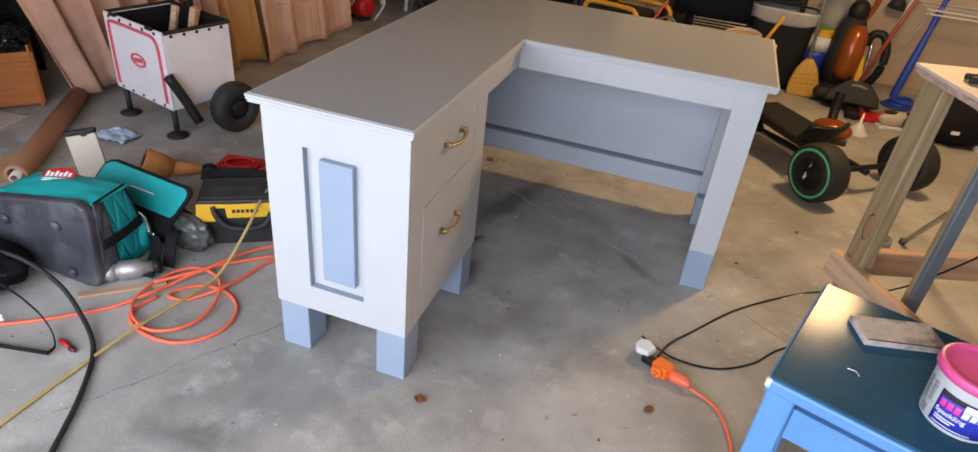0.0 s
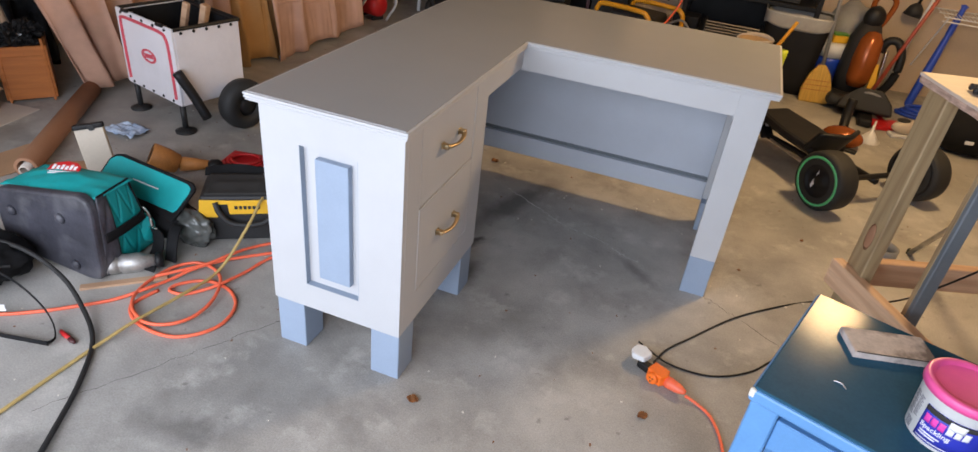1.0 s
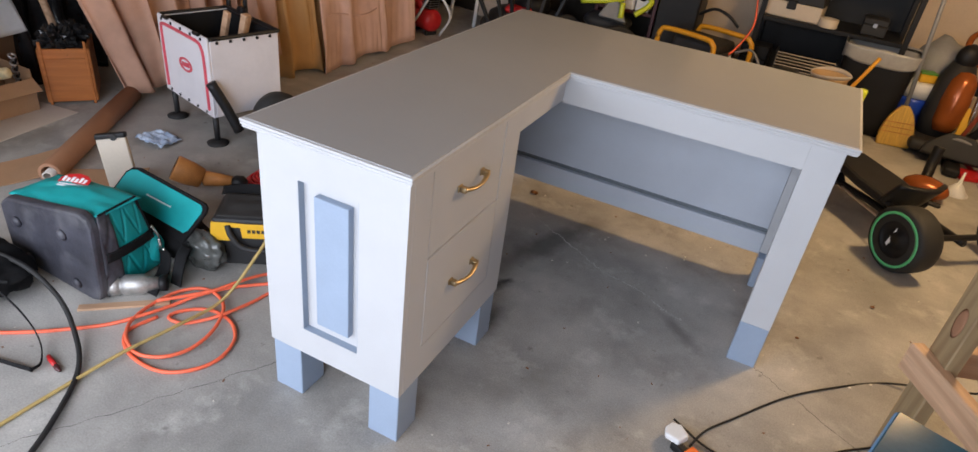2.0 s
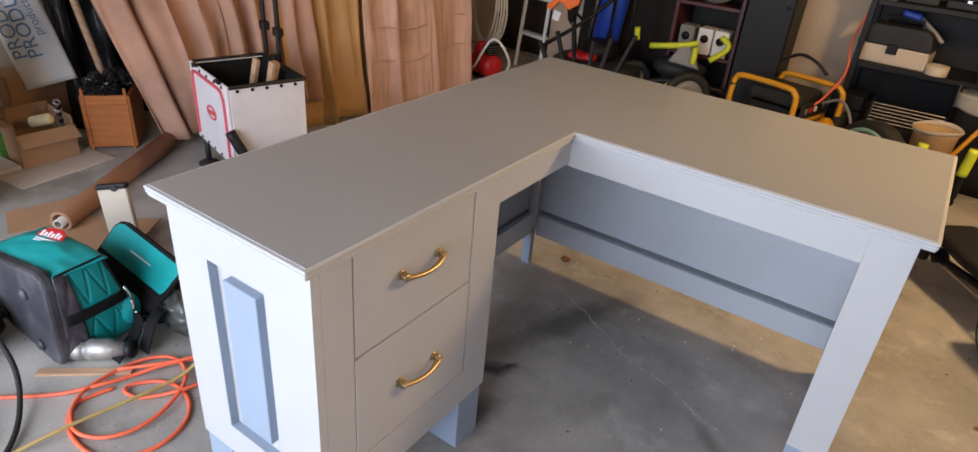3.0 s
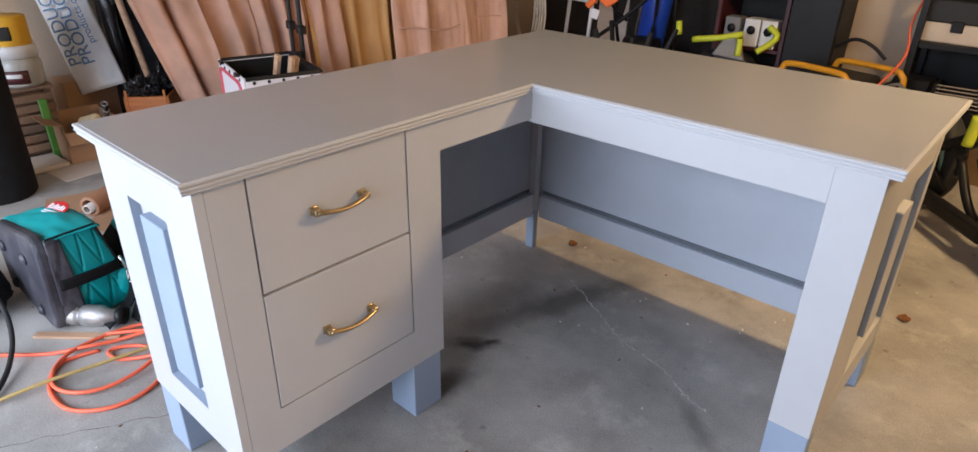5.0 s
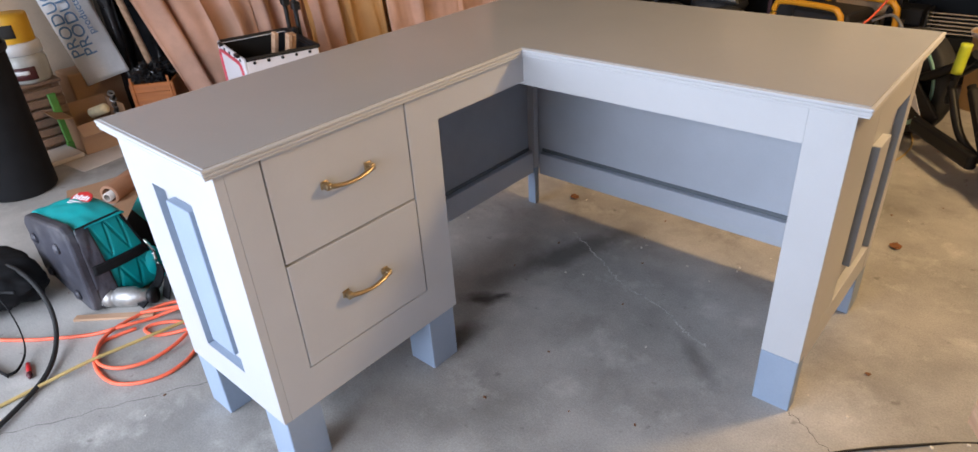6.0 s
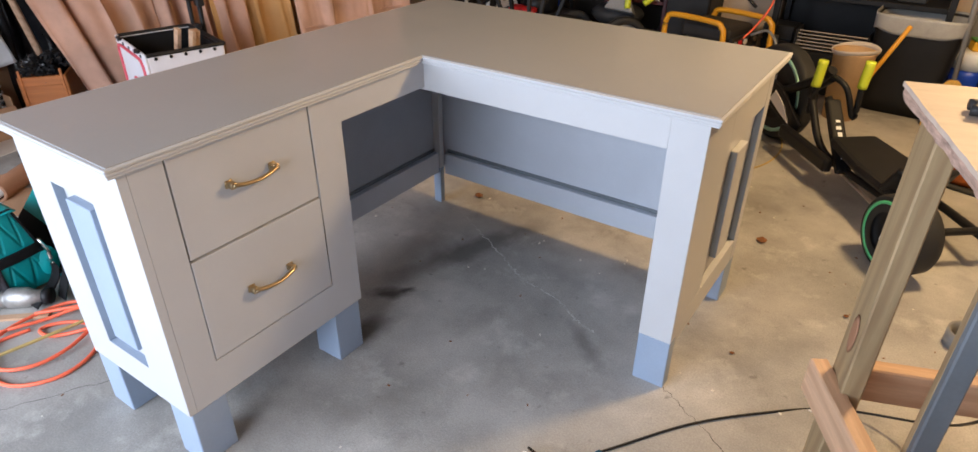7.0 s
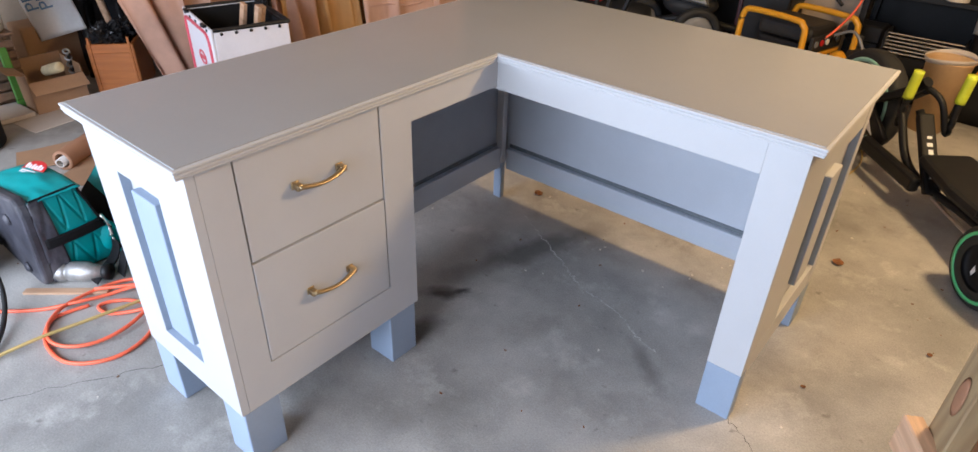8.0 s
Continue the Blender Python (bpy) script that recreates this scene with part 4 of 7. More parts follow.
part("side_pouch", lump(0.045, (0.55, 0.8, 1.2), 0.12, 2.0, 4.0, 3, pose(0.155, 0.218, 0.085)), M_TEAL, bag, "small teal end pouch", smooth=True)
cl = part("snap_hook", tube([(0.170, 0.208, 0.175), (0.182, 0.213, 0.158), (0.186, 0.218, 0.132), (0.176, 0.226, 0.122), (0.168, 0.222, 0.145), (0.168, 0.212, 0.172)], 0.0038, 8, None, 6), M_CHROME, bag, "nickel snap hook", smooth=True)
part("swivel", tube([(0.180, 0.220, 0.124), (0.186, 0.218, 0.100)], 0.006, 10), M_CHROME, cl, smooth=True)
part("strap_loop", tube([(0.160, 0.212, 0.098), (0.212, 0.212, 0.098)], 0.004, 8), M_CHROME, cl, smooth=True)
part("strap", sheet(4, 14, lambda u, v: (0.164 + 0.044 * u + 0.075 * v, 0.212 + 0.012 * math.sin(5 * v) - 0.10 * v * v, 0.098 - 0.092 * v + 0.006 * math.sin(8 * v)), 0.004), M_BLACKFAB, bag, "black shoulder strap", smooth=True)
part("strap", sheet(4, 12, lambda u, v: (0.232 + 0.042 * u + 0.03 * v, 0.262 - 0.09 * v, 0.100 - 0.092 * v + 0.03 * math.sin(3 * v)), 0.004), M_BLACKFAB, bag, "black shoulder strap", smooth=True)

nail = thing("silver_power_tool", pose(-1.505, 1.338, 0, 0, 0, 42), "scuffed silver power tool under the teal bag", "power tool")
part("barrel", lathe([(0, -0.085), (0.022, -0.085), (0.030, -0.075), (0.031, -0.045), (0.027, -0.042), (0.027, -0.036), (0.032, -0.033), (0.032, 0.02), (0.024, 0.035), (0.020, 0.065), (0, 0.065)], 22, m=pose(0, 0, 0.033, 0, 90, 0)), M_CAST, nail, smooth=True)
part("end_cap", lathe([(0, 0), (0.022, 0), (0.026, 0.006), (0.026, 0.022), (0, 0.022)], 22, m=pose(0.066, 0, 0.033, 0, 90, 0)), M_BLACK, nail, smooth=True)
part("wood_strip", box((-0.15, -0.075, 0.0), (0.10, -0.050, 0.008), 0.001), M_PINE, nail)

flapbag = thing("open_tool_case", pose(0, 0, 0), "open black tool case with a teal lid flap", "case")
part("case_body", lump(0.145, (1.0, 0.62, 0.42), 0.12, 2.2, 8.0, 3, pose(-1.60, 1.585, 0.060, 0, 0, -16)), M_BLACKFAB, flapbag, smooth=True)
part("inner_film", lump(0.066, (1.25, 0.75, 0.95), 0.22, 2.8, 9.0, 4, pose(-1.462, 1.565, 0.058)), M_FILM, flapbag, "crumpled clear film", smooth=True)
fx, fv = Vector((0.305, 0.0, -0.027)).normalized(), Vector((0.42, 0.42, 0.80)).normalized()
fn_ = fx.cross(fv).normalized()
LID = Matrix(((fx.x, fv.x, fn_.x, -1.792), (fx.y, fv.y, fn_.y, 1.548), (fx.z, fv.z, fn_.z, 0.176), (0, 0, 0, 1)))
fl = part("flap", prism([(-0.030, -0.145), (0.295, -0.145), (0.318, -0.115), (0.320, 0.062), (0.312, 0.082), (0.292, 0.094), (-0.002, 0.100), (-0.028, 0.090), (-0.042, 0.066), (-0.046, -0.115)], 0.014, m=LID @ pose(0, 0, -0.0145), bevel=0.005), M_BLACKFAB, flapbag, "black bordered lid flap")
part("flap_face", prism([(-0.034, -0.030), (0.300, -0.036), (0.308, -0.020), (0.310, 0.054), (0.304, 0.072), (0.286, 0.084), (0.0, 0.090), (-0.020, 0.082), (-0.032, 0.064)], 0.003, m=LID, bevel=0.001), M_TEAL, fl, "teal canvas lid panel")
part("print_bar", box((0.09, 0.024, 0.0032), (0.20, 0.029, 0.0038), 0.0002, m=LID), M_WHITETXT, fl)

yb = thing("black_tool_bag", pose(-1.316, 1.660, 0, 0, 0, 31.7), "open black tool bag with a yellow front panel", "bag")
part("body", prism([(-0.152, 0.0), (0.165, 0.0), (0.160, 0.16), (0.15, 0.180), (-0.138, 0.180), (-0.148, 0.16)], 0.17, m=pose(0, 0.17, 0, 90, 0, 0), bevel=0.010), M_DARKGREY, yb, "dark grey woven body", smooth=False)
# body is solid: a dark sheet on top gives the hollow's shade
part("mouth_shade", sheet(20, 10, lambda u, v: (-0.128 + 0.262 * u, 0.012 + 0.148 * v, 0.1815 + 0.010 * math.sin(math.pi * v) * noise.noise(Vector((u * 5, v * 3, 1.0))) + 0.004 * v), 0.002), M_GAP, yb, "dark sheet for the shaded inside of the mouth", smooth=True)
yp = part("front_panel", prism([(-0.151, 0.098), (-0.143, 0.168), (-0.020, 0.164), (0.152, 0.168), (0.158, 0.098), (0.118, 0.098), (0.112, 0.112), (-0.048, 0.110), (-0.052, 0.150), (-0.082, 0.150), (-0.088, 0.098)], 0.004, m=pose(0, -0.0005, 0, 90, 0, 0), bevel=0.001), M_YELLOW, yb, "yellow front panel")
for k in range(6):
    part("logo_bar", box((-0.030 + 0.015 * k, -0.0058, 0.131), (-0.0195 + 0.015 * k, -0.0048, 0.144), 0.0003), M_GAP, yp)
part("carry_handle", tube([(-0.092, -0.004, 0.158), (-0.080, -0.016, 0.125), (-0.045, -0.024, 0.086), (0.02, -0.026, 0.078), (0.075, -0.020, 0.090), (0.100, -0.004, 0.130)], 0.010, 8, None, 6), M_DARKGREY, yb, smooth=True)
part("open_lid", sheet(18, 8, lambda u, v: (-0.150 + 0.31 * u, 0.168 + 0.03 * v + 0.012 * math.sin(6 * u), 0.176 + (0.006 + 0.018 * math.sin(math.pi * min(1, 0.15 + 0.85 * u)) ** 0.8) * v), 0.006), M_BLACKFAB, yb, "black open lid", smooth=True)

drill = thing("drill_driver", pose(-1.845, 1.925, 0.0, 0, 0, 32), "tan leather holstered drill lying on the floor", "drill")
part("holster", lathe([(0.030, 0.108), (0.047, 0.110), (0.050, 0.104), (0.048, 0.05), (0.040, 0.006), (0.034, 0.0), (0, 0.0)], 24, m=pose(-0.010, 0.0, 0.046, 8, -62, 0)), M_TAN, drill, "worn tan leather holster", smooth=True)
# near-black disc closes the holster and paints its inner shade
part("holster_mouth", lathe([(0, 0.104), (0.032, 0.106), (0.044, 0.1105)], 20, m=pose(-0.010, 0.0, 0.046, 8, -62, 0)), M_GAP, drill, "dark disc for the shaded inside of the holster")
part("nose", lathe([(0, 0), (0.030, 0), (0.026, 0.05), (0.018, 0.11), (0, 0.115)], 18, m=pose(0.0, 0, 0.048, 0, 88, -8)), M_TAN, drill, smooth=True)
part("chuck", lathe([(0, 0), (0.024, 0), (0.029, 0.01), (0.029, 0.035), (0.018, 0.05), (0, 0.05)], 18, m=pose(0.112, -0.016, 0.046, 0, 88, -8)), M_BLACK, drill, smooth=True)

rc = thing("red_cord_reel", pose(-1.66, 2.12, 0, 0, 0, 10), "flat red reel wound with red cord", "reel")
part("plate", box((-0.13, -0.10, 0.0), (0.13, 0.10, 0.012), 0.004), M_RED, rc)
for k, r in enumerate((0.09, 0.075, 0.06)):
    part("cord_turn", tube(ring_loop(-0.02, 0, r, r * 0.8, 8, 0.020 + 0.006 * k, 24), 0.006, 7, None, 2), M_RED, rc, smooth=True)
rb = thing("red_tool_pouch", pose(-1.42, 2.02, 0, 0, 0, 35), "slumped red tool pouch with pale trim", "pouch")
part("pouch", lump(0.12, (1.0, 0.75, 0.5), 0.22, 2.6, 4.0, 3, pose(0, 0, 0.055)), M_RED, rb, smooth=True)
part("trim", tube([(-0.09, -0.08, 0.02), (-0.03, -0.05, 0.112), (0.05, 0.0, 0.118), (0.10, 0.05, 0.06)], 0.006, 7), M_CREAM, rb, smooth=True)

bb = thing("black_duffel_bag", pose(-1.90, 1.055, 0, 0, 0, 24), "slumped black duffel bag with a pale tag", "bag")
part("body", lump(0.20, (1.05, 0.66, 0.44), 0.22, 2.6, 11.0, 4, pose(0, 0, 0.085)), M_BLACKFAB, bb, smooth=True)
part("seam", tube([(-0.18, -0.05, 0.12), (-0.05, -0.11, 0.145), (0.08, -0.11, 0.135), (0.19, -0.04, 0.10)], 0.005, 6), M_DARKGREY, bb)
part("tag", box((0.185, -0.175, 0.040), (0.235, -0.170, 0.062), 0.001), M_WHITETXT, bb)
cs = thing("webbing_strap", pose(0, 0, 0), "black webbing strap looped over the floor from the duffel bag", "strap")
part("flat_run", tube([(-1.68, 0.925, 0.014), (-1.589, 0.932, 0.012), (-1.523, 0.945, 0.012), (-1.435, 0.965, 0.012)], 0.0022, 8, None, 8, 4.0), M_BLACKFAB, cs, smooth=True)
part("loop", tube([(-1.437, 0.965, 0.012), (-1.441, 0.993, 0.012), (-1.493, 1.03, 0.02), (-1.552, 1.049, 0.05), (-1.64, 1.056, 0.09), (-1.74, 1.05, 0.12)], 0.0020, 8, None, 8, 2.6), M_BLACKFAB, cs, smooth=True)
rk = thing("red_pocket_knife", pose(-1.43, 1.015, 0, 0, 0, -14), "small red and brown pocket knife on the floor", "knife")
part("grip", lathe([(0, -0.024), (0.006, -0.024), (0.007, 0.0), (0.006, 0.022), (0, 0.024)], 10, m=pose(0, 0, 0.007, 0, 90, 0)), M_RED, rk, smooth=True)
part("tip", lathe([(0, 0), (0.007, 0.0), (0.008, 0.012), (0.004, 0.026), (0, 0.026)], 10, m=pose(0.024, 0, 0.007, 0, 90, 0)), M_MAROON, rk, smooth=True)

# ---- carton corner by the side wall ----
roll = thing("cardboard_tube", pose(-2.305, 1.605, 0.0, 0, 0, 122.5), "brown cardboard tube lying on the concrete", "tube")
part("outer", lathe([(0.030, 0), (0.041, 0.0), (0.042, 0.003), (0.042, 0.86), (0.030, 0.86), (0.030, 0.0)], 32, m=pose(0, 0, 0.0425, 0, 90, 0)), M_KRAFT, roll, smooth=True)
part("inner_wrap", lathe([(0.014, -0.012), (0.019, -0.012), (0.019, 0.30), (0.014, 0.30), (0.014, -0.012)], 20, m=pose(0, 0.004, 0.036, 0, 90, 0)), M_PAPER, roll, "pale rolled paper inside", smooth=True)
for x, y, w, d, r, lab in ((-2.16, 1.70, 0.30, 0.22, 35, "bent brown cardboard sheet on the floor"), (-2.46, 1.62, 0.26, 0.18, 70, "brown cardboard sheet on the floor")):
    cb = part("cardboard_sheet", sheet(8, 4, lambda u, v, w=w, d=d: (w * (u - 0.5), d * (v - 0.5), 0.004 + 0.018 * u * u + 0.008 * v), 0.004), M_CARD, None, at=pose(x, y, 0.0, 0, 0, r))
    tagged(cb, lab, "cardboard")

trim = thing("cream_trim_board", pose(-1.962, 1.675, 0, -9, -8, 38), "cream plastic board standing behind the tool bag", "board")
part("board", box((-0.050, -0.010, 0.0), (0.050, 0.012, 0.262), 0.003), M_CREAM, trim)
part("end_cap", box((-0.053, -0.013, 0.256), (0.053, 0.015, 0.276), 0.006, seg=2), M_BLACK, trim, "black end cap")
part("cap_tab", cyl(0.012, 0.011, 0.004, 14, m=pose(0.012, -0.0135, 0.262, 90, 0, 0)), M_DARKGREY, trim)

rag = tagged(part("blue_rag", sheet(22, 16, lambda u, v: (-2.40 + 0.16 * u, 2.05 + 0.11 * v, 0.010 + 0.026 * abs(noise.noise(Vector((u * 4.2, v * 3.7, 2.0)))) + 0.006 * noise.noise(Vector((u * 6, v * 5, 5.0)))), 0.003), M_RAG, None, smooth=True), "crumpled blue and white rag on the concrete", "rag")

tagged(part("paper_sheet", box((-0.16, -0.21, 0.0), (0.16, 0.21, 0.003), 0.0005), M_PAPER, None, at=pose(-2.95, 1.85, 0, 0, 0, 8)), "pale paper sheet under the carton", "paper")
cart_box = thing("open_carton", pose(-3.075, 1.875, 0.0035, 0, 0, 0), "open brown cardboard box holding a paint roller", "box")
for lo, hi in (((-0.115, -0.12, 0), (-0.110, 0.12, 0.205)), ((0.110, -0.12, 0), (0.115, 0.12, 0.150)), ((-0.1095, -0.12, 0), (0.1095, -0.115, 0.19)), ((-0.1095, 0.115, 0), (0.1095, 0.12, 0.19)), ((-0.1095, -0.1145, 0), (0.1095, 0.1145, 0.005))):
    part("wall", box(lo, hi, 0.001), M_CARD, cart_box)
part("front_flap", sheet(4, 4, lambda u, v: (0.113 + 0.055 * v, -0.12 + 0.24 * u, 0.150 - 0.045 * v), 0.004), M_CARD, cart_box)
part("side_flap", sheet(4, 4, lambda u, v: (-0.11 + 0.22 * u, -0.118 - 0.07 * v, 0.190 + 0.02 * v), 0.004), M_CARD, cart_box)
pr = thing("paint_roller", pose(-3.05, 1.90, 0.150, 0, 0, 25), "cream foam paint roller in the carton", "roller")
part("sleeve", lathe([(0, -0.055), (0.020, -0.055), (0.025, -0.048), (0.025, 0.048), (0.020, 0.055), (0, 0.055)], 20, m=pose(0, 0, 0.02, 0, 72, 0)), M_FOAM, pr, smooth=True)
cc = thing("coiled_chain", pose(-3.06, 1.985, 0.10, 0, 0, 0), "dark coiled chain hanging in the carton", "chain")
for k in range(9):
    part("link", lathe([(0.010, -0.005), (0.016, -0.005), (0.018, 0.0), (0.016, 0.005), (0.010, 0.005), (0.010, -0.005)], 12, m=pose(0.0, 0.004 * (k % 2), 0.005 + 0.016 * k, 90 * (k % 2), 40, 0)), M_BLACK if k % 2 else M_STEEL, cc, smooth=True)

oc = thing("orange_wooden_crate", pose(-2.925, 2.135, 0, 0, 0, 52), "orange varnished wooden crate full of black film", "crate")
for x0, x1, y0, y1 in ((-0.105, 0.105, 0.0, 0.014), (-0.105, 0.105, 0.266, 0.28), (-0.105, -0.091, 0.0145, 0.2655), (0.091, 0.105, 0.0145, 0.2655)):
    part("side_board", box((x0, y0, 0.012), (x1, y1, 0.265), 0.003), M_CRATE, oc)
part("bottom", box((-0.0905, 0.0145, 0.014), (0.0905, 0.2655, 0.024), 0.001), M_CRATE, oc)
for x in (-0.095, 0.083):
    part("corner_post", box((x, -0.006, 0.0), (x + 0.012, -0.0005, 0.30), 0.002), M_CRATE, oc)
part("trim_rail", box((-0.082, -0.005, 0.215), (0.082, -0.0005, 0.222), 0.001), M_CRATE, oc)
for k, (x, y, z, r, s) in enumerate(((-0.03, 0.10, 0.27, 0.085, 1.0), (0.03, 0.17, 0.28, 0.075, 2.0), (0.02, 0.07, 0.26, 0.06, 3.0))):
    fo = part("black_film", lump(r, (0.9, 1.0, 0.8), 0.5, 4.5, s, 4, oc.matrix_basis @ pose(x, y, z)), M_CRUMPLE if k < 2 else M_BLACK, None, smooth=False)
    tagged(fo, "crumpled shiny black plastic film in the crate", "plastic film", "film in the crate")

ps = thing("slatted_pallet_crate", pose(-3.235, 1.64, 0, 0, 0, 0), "weathered slatted wooden crate beside the carton", "crate")
for k in range(6):
    plank("slat", (0.090, -0.20, 0.045 + 0.047 * k), (0.105, 0.16, 0.081 + 0.047 * k), M_SLATB, "y", ps)
for y in (-0.19, 0.13):
    plank("post", (0.070, y, 0.0), (0.0895, y + 0.03, 0.335), M_SLATB, "z", ps)
plank("lid_board", (-0.14, -0.21, 0.3355), (0.115, 0.17, 0.352), M_SLATB, "y", ps, "worn brown lid board")
part("back_board", box((-0.14, -0.20, 0.02), (0.0695, 0.16, 0.335), 0.002), M_SLATB, ps)
gp = thing("green_level", pose(-3.118, 1.745, 0.0, 0, -3, 0), "short green plastic level leaning on the crate", "level")
part("bar", box((0, -0.018, 0.045), (0.016, 0.018, 0.290), 0.004), M_GREENP, gp)
part("foot_cap", box((-0.001, -0.020, 0.0), (0.018, 0.020, 0.0445), 0.003), M_GREENP, gp)
pb = tagged(part("white_plank", box((-0.14, -0.26, 0.0), (0.05, 0.22, 0.022), 0.003), M_PAPER, None, at=pose(-2.99, 1.52, 0.004, 0, 0, 4)), "white painted plank lying beside the crate", "plank")
jar = thing("storage_jar", pose(-3.21, 1.715, 0.3525), "cloudy plastic jar with a white lid", "jar")
part("jar_body", lathe([(0, 0.0), (0.082, 0.0), (0.092, 0.012), (0.094, 0.10), (0.085, 0.125), (0.078, 0.130), (0, 0.130)], 28), M_CLEARJ, jar, "cloudy plastic jar", smooth=True)
part("jar_lid", lathe([(0, 0.186), (0.086, 0.186), (0.092, 0.180), (0.092, 0.131), (0, 0.131)], 28), M_WHITEPL, jar, "white screw lid", smooth=True)
part("label", sheet(10, 3, lambda u, v: (0.0955 * math.cos(radians(-70 + 75 * u)), 0.0955 * math.sin(radians(-70 + 75 * u)), 0.02 + 0.06 * v), 0.0004), M_MAROON, jar, "dark label with pale bars", smooth=True)
part("label_bar", sheet(8, 2, lambda u, v: (0.0968 * math.cos(radians(-60 + 48 * u)), 0.0968 * math.sin(radians(-60 + 48 * u)), 0.046 + 0.018 * v), 0.0004), M_WHITETXT, jar, smooth=True)
yt = thing("yellow_tin", pose(-3.21, 1.715, 0.539), "yellow tin with a dark label standing on the jar", "tin")
part("can", lathe([(0, 0), (0.078, 0), (0.080, 0.004), (0.080, 0.12), (0.076, 0.126), (0, 0.126)], 26), M_YELLOW, yt, smooth=True)
part("label", sheet(8, 2, lambda u, v: (0.0815 * math.cos(radians(-60 + 50 * u)), 0.0815 * math.sin(radians(-60 + 50 * u)), 0.025 + 0.06 * v), 0.0004), M_GAP, yt, smooth=True)

# printed white sack leaning on the wall
sg = thing("printed_sack", pose(-3.27, 2.06, 0.295, 0, 0, 52), "white plastic sack with blue print leaning upright", "sack")
SK = pose(0, 0, 0, 82, 0, 0) @ pose(0, 0, 0, 0, 0, 15)


def sack(u, v):
    return SK @ Vector((-0.115 + 0.23 * u, -0.04 + 0.66 * v, 0.045 * math.sin(math.pi * u) * math.sin(math.pi * min(1, v + 0.12)) + 0.005 * noise.noise(Vector((u * 6, v * 14, 1.0)))))


part("film", sheet(18, 30, sack, 0.004), M_WHITEPL, sg, "glossy white plastic film", smooth=True)
for word, size, px, py in (("PRODUCT", 0.085, -0.050, 0.30), ("PRODUCT", 0.085, 0.012, 0.29), ("products.com", 0.050, 0.066, 0.32)):
    letters(word, size, SK @ pose(px, py, 0.050, 0, 0, 90), M_BLUETXT, sg, "print", 0.001)
tagged(part("sack_support", box((-0.16, -0.15, 0.0), (0.02, 0.15, 0.30), 0.006), M_CARD, None, at=pose(-3.36, 2.05, 0)), "brown carton under the printed sack", "box")

dk = thing("black_plastic_sheeting", pose(-3.30, 2.36, 0), "black plastic sheeting bunched against the side wall", "sheeting")
part("film", sheet(26, 26, lambda u, v: (0.05 * math.sin(14 * u) + 0.03 * noise.noise(Vector((u * 5, v * 6, 0))) - 0.06 * v, -0.22 + 0.42 * u, 0.002 + 1.05 * v), 0.006), M_CRUMPLE, dk, smooth=True)
ys = thing("garden_rake", pose(-3.10, 2.285, 0.0, 6, -9, 0), "garden tool with a pale wooden shaft leaning on the wall", "garden tool")
part("shaft", cyl(0.017, 0.017, 1.05, 14, bevel=0.004), M_PINE, ys, smooth=True)
part("black_head", box((-0.04, -0.03, 0.68), (-0.018, 0.03, 0.98), 0.006), M_BLACK, ys)

# tall black barrel by the wall
bl = thing("tall_black_barrel", pose(-2.80, 1.425, 0), "tall black plastic barrel bag standing on the floor", "barrel")
part("shell", lathe([(0, 0.0), (0.125, 0.0), (0.135, 0.012), (0.142, 0.60), (0.150, 0.95), (0.156, 0.97), (0.150, 0.985), (0.13, 0.985), (0.125, 0.90), (0, 0.88)], 36), M_BLACKFAB, bl, smooth=True)
part("rim_band", lathe([(0.145, 0.60), (0.152, 0.602), (0.154, 0.63), (0.147, 0.632)], 36), M_BLACK, bl, smooth=True)

# ---- hanging drop cloths ----


def drape(y0, y1, x0, x1, top, hem, waves, depth, lean, seed, rise=0.0):
    """A cloth hung along the side of the room, in soft folds."""
    def fn(u, v):
        y = y0 + (y1 - y0) * u
        x = x0 + (x1 - x0) * u
        k = 0.35 + 0.65 * (1 - v)
        ph = 2 * math.pi * waves * (u + 0.05 * math.sin(7 * u + seed))
        f = math.sin(ph + seed + 0.9 * v) + 0.5 * math.sin(1.7 * ph + 2 * seed - 0.8 * v) + 0.7 * noise.noise(Vector((u * 13, v * 2.5, seed))) + 0.35 * noise.noise(Vector((u * 31, v * 7, seed)))
        low = hem + rise * u ** 0.7
        z = low + (top - low) * v + 0.015 * (1 - v) * math.sin(9 * u + seed)
        return (x + depth * k * f + 0.02 * noise.noise(Vector((u * 4, v * 5, seed))) - 0.14 * v, y + lean * v * (1 - u) ** 1.5 + 0.02 * k * math.cos(2 * math.pi * waves * u + seed), z)
    return fn


d1 = part("drop_cloth", cloth(170, 30, drape(2.30, 3.05, -2.74, -2.50, 1.65, 0.014, 8.0, 0.036, -0.46, 1.0, 0.15), 0.004), M_CLOTH, None, smooth=True)
tagged(d1, "tan canvas drop cloth hanging in folds", "cloth")
d2 = part("drop_cloth", cloth(80, 24, drape(2.92, 3.42, -2.54, -2.40, 1.65, 0.010, 2.4, 0.022, -0.05, 2.2), 0.005), M_CLOTH2, None, smooth=True)
tagged(d2, "ochre drop cloth hanging beside the tan one", "cloth")
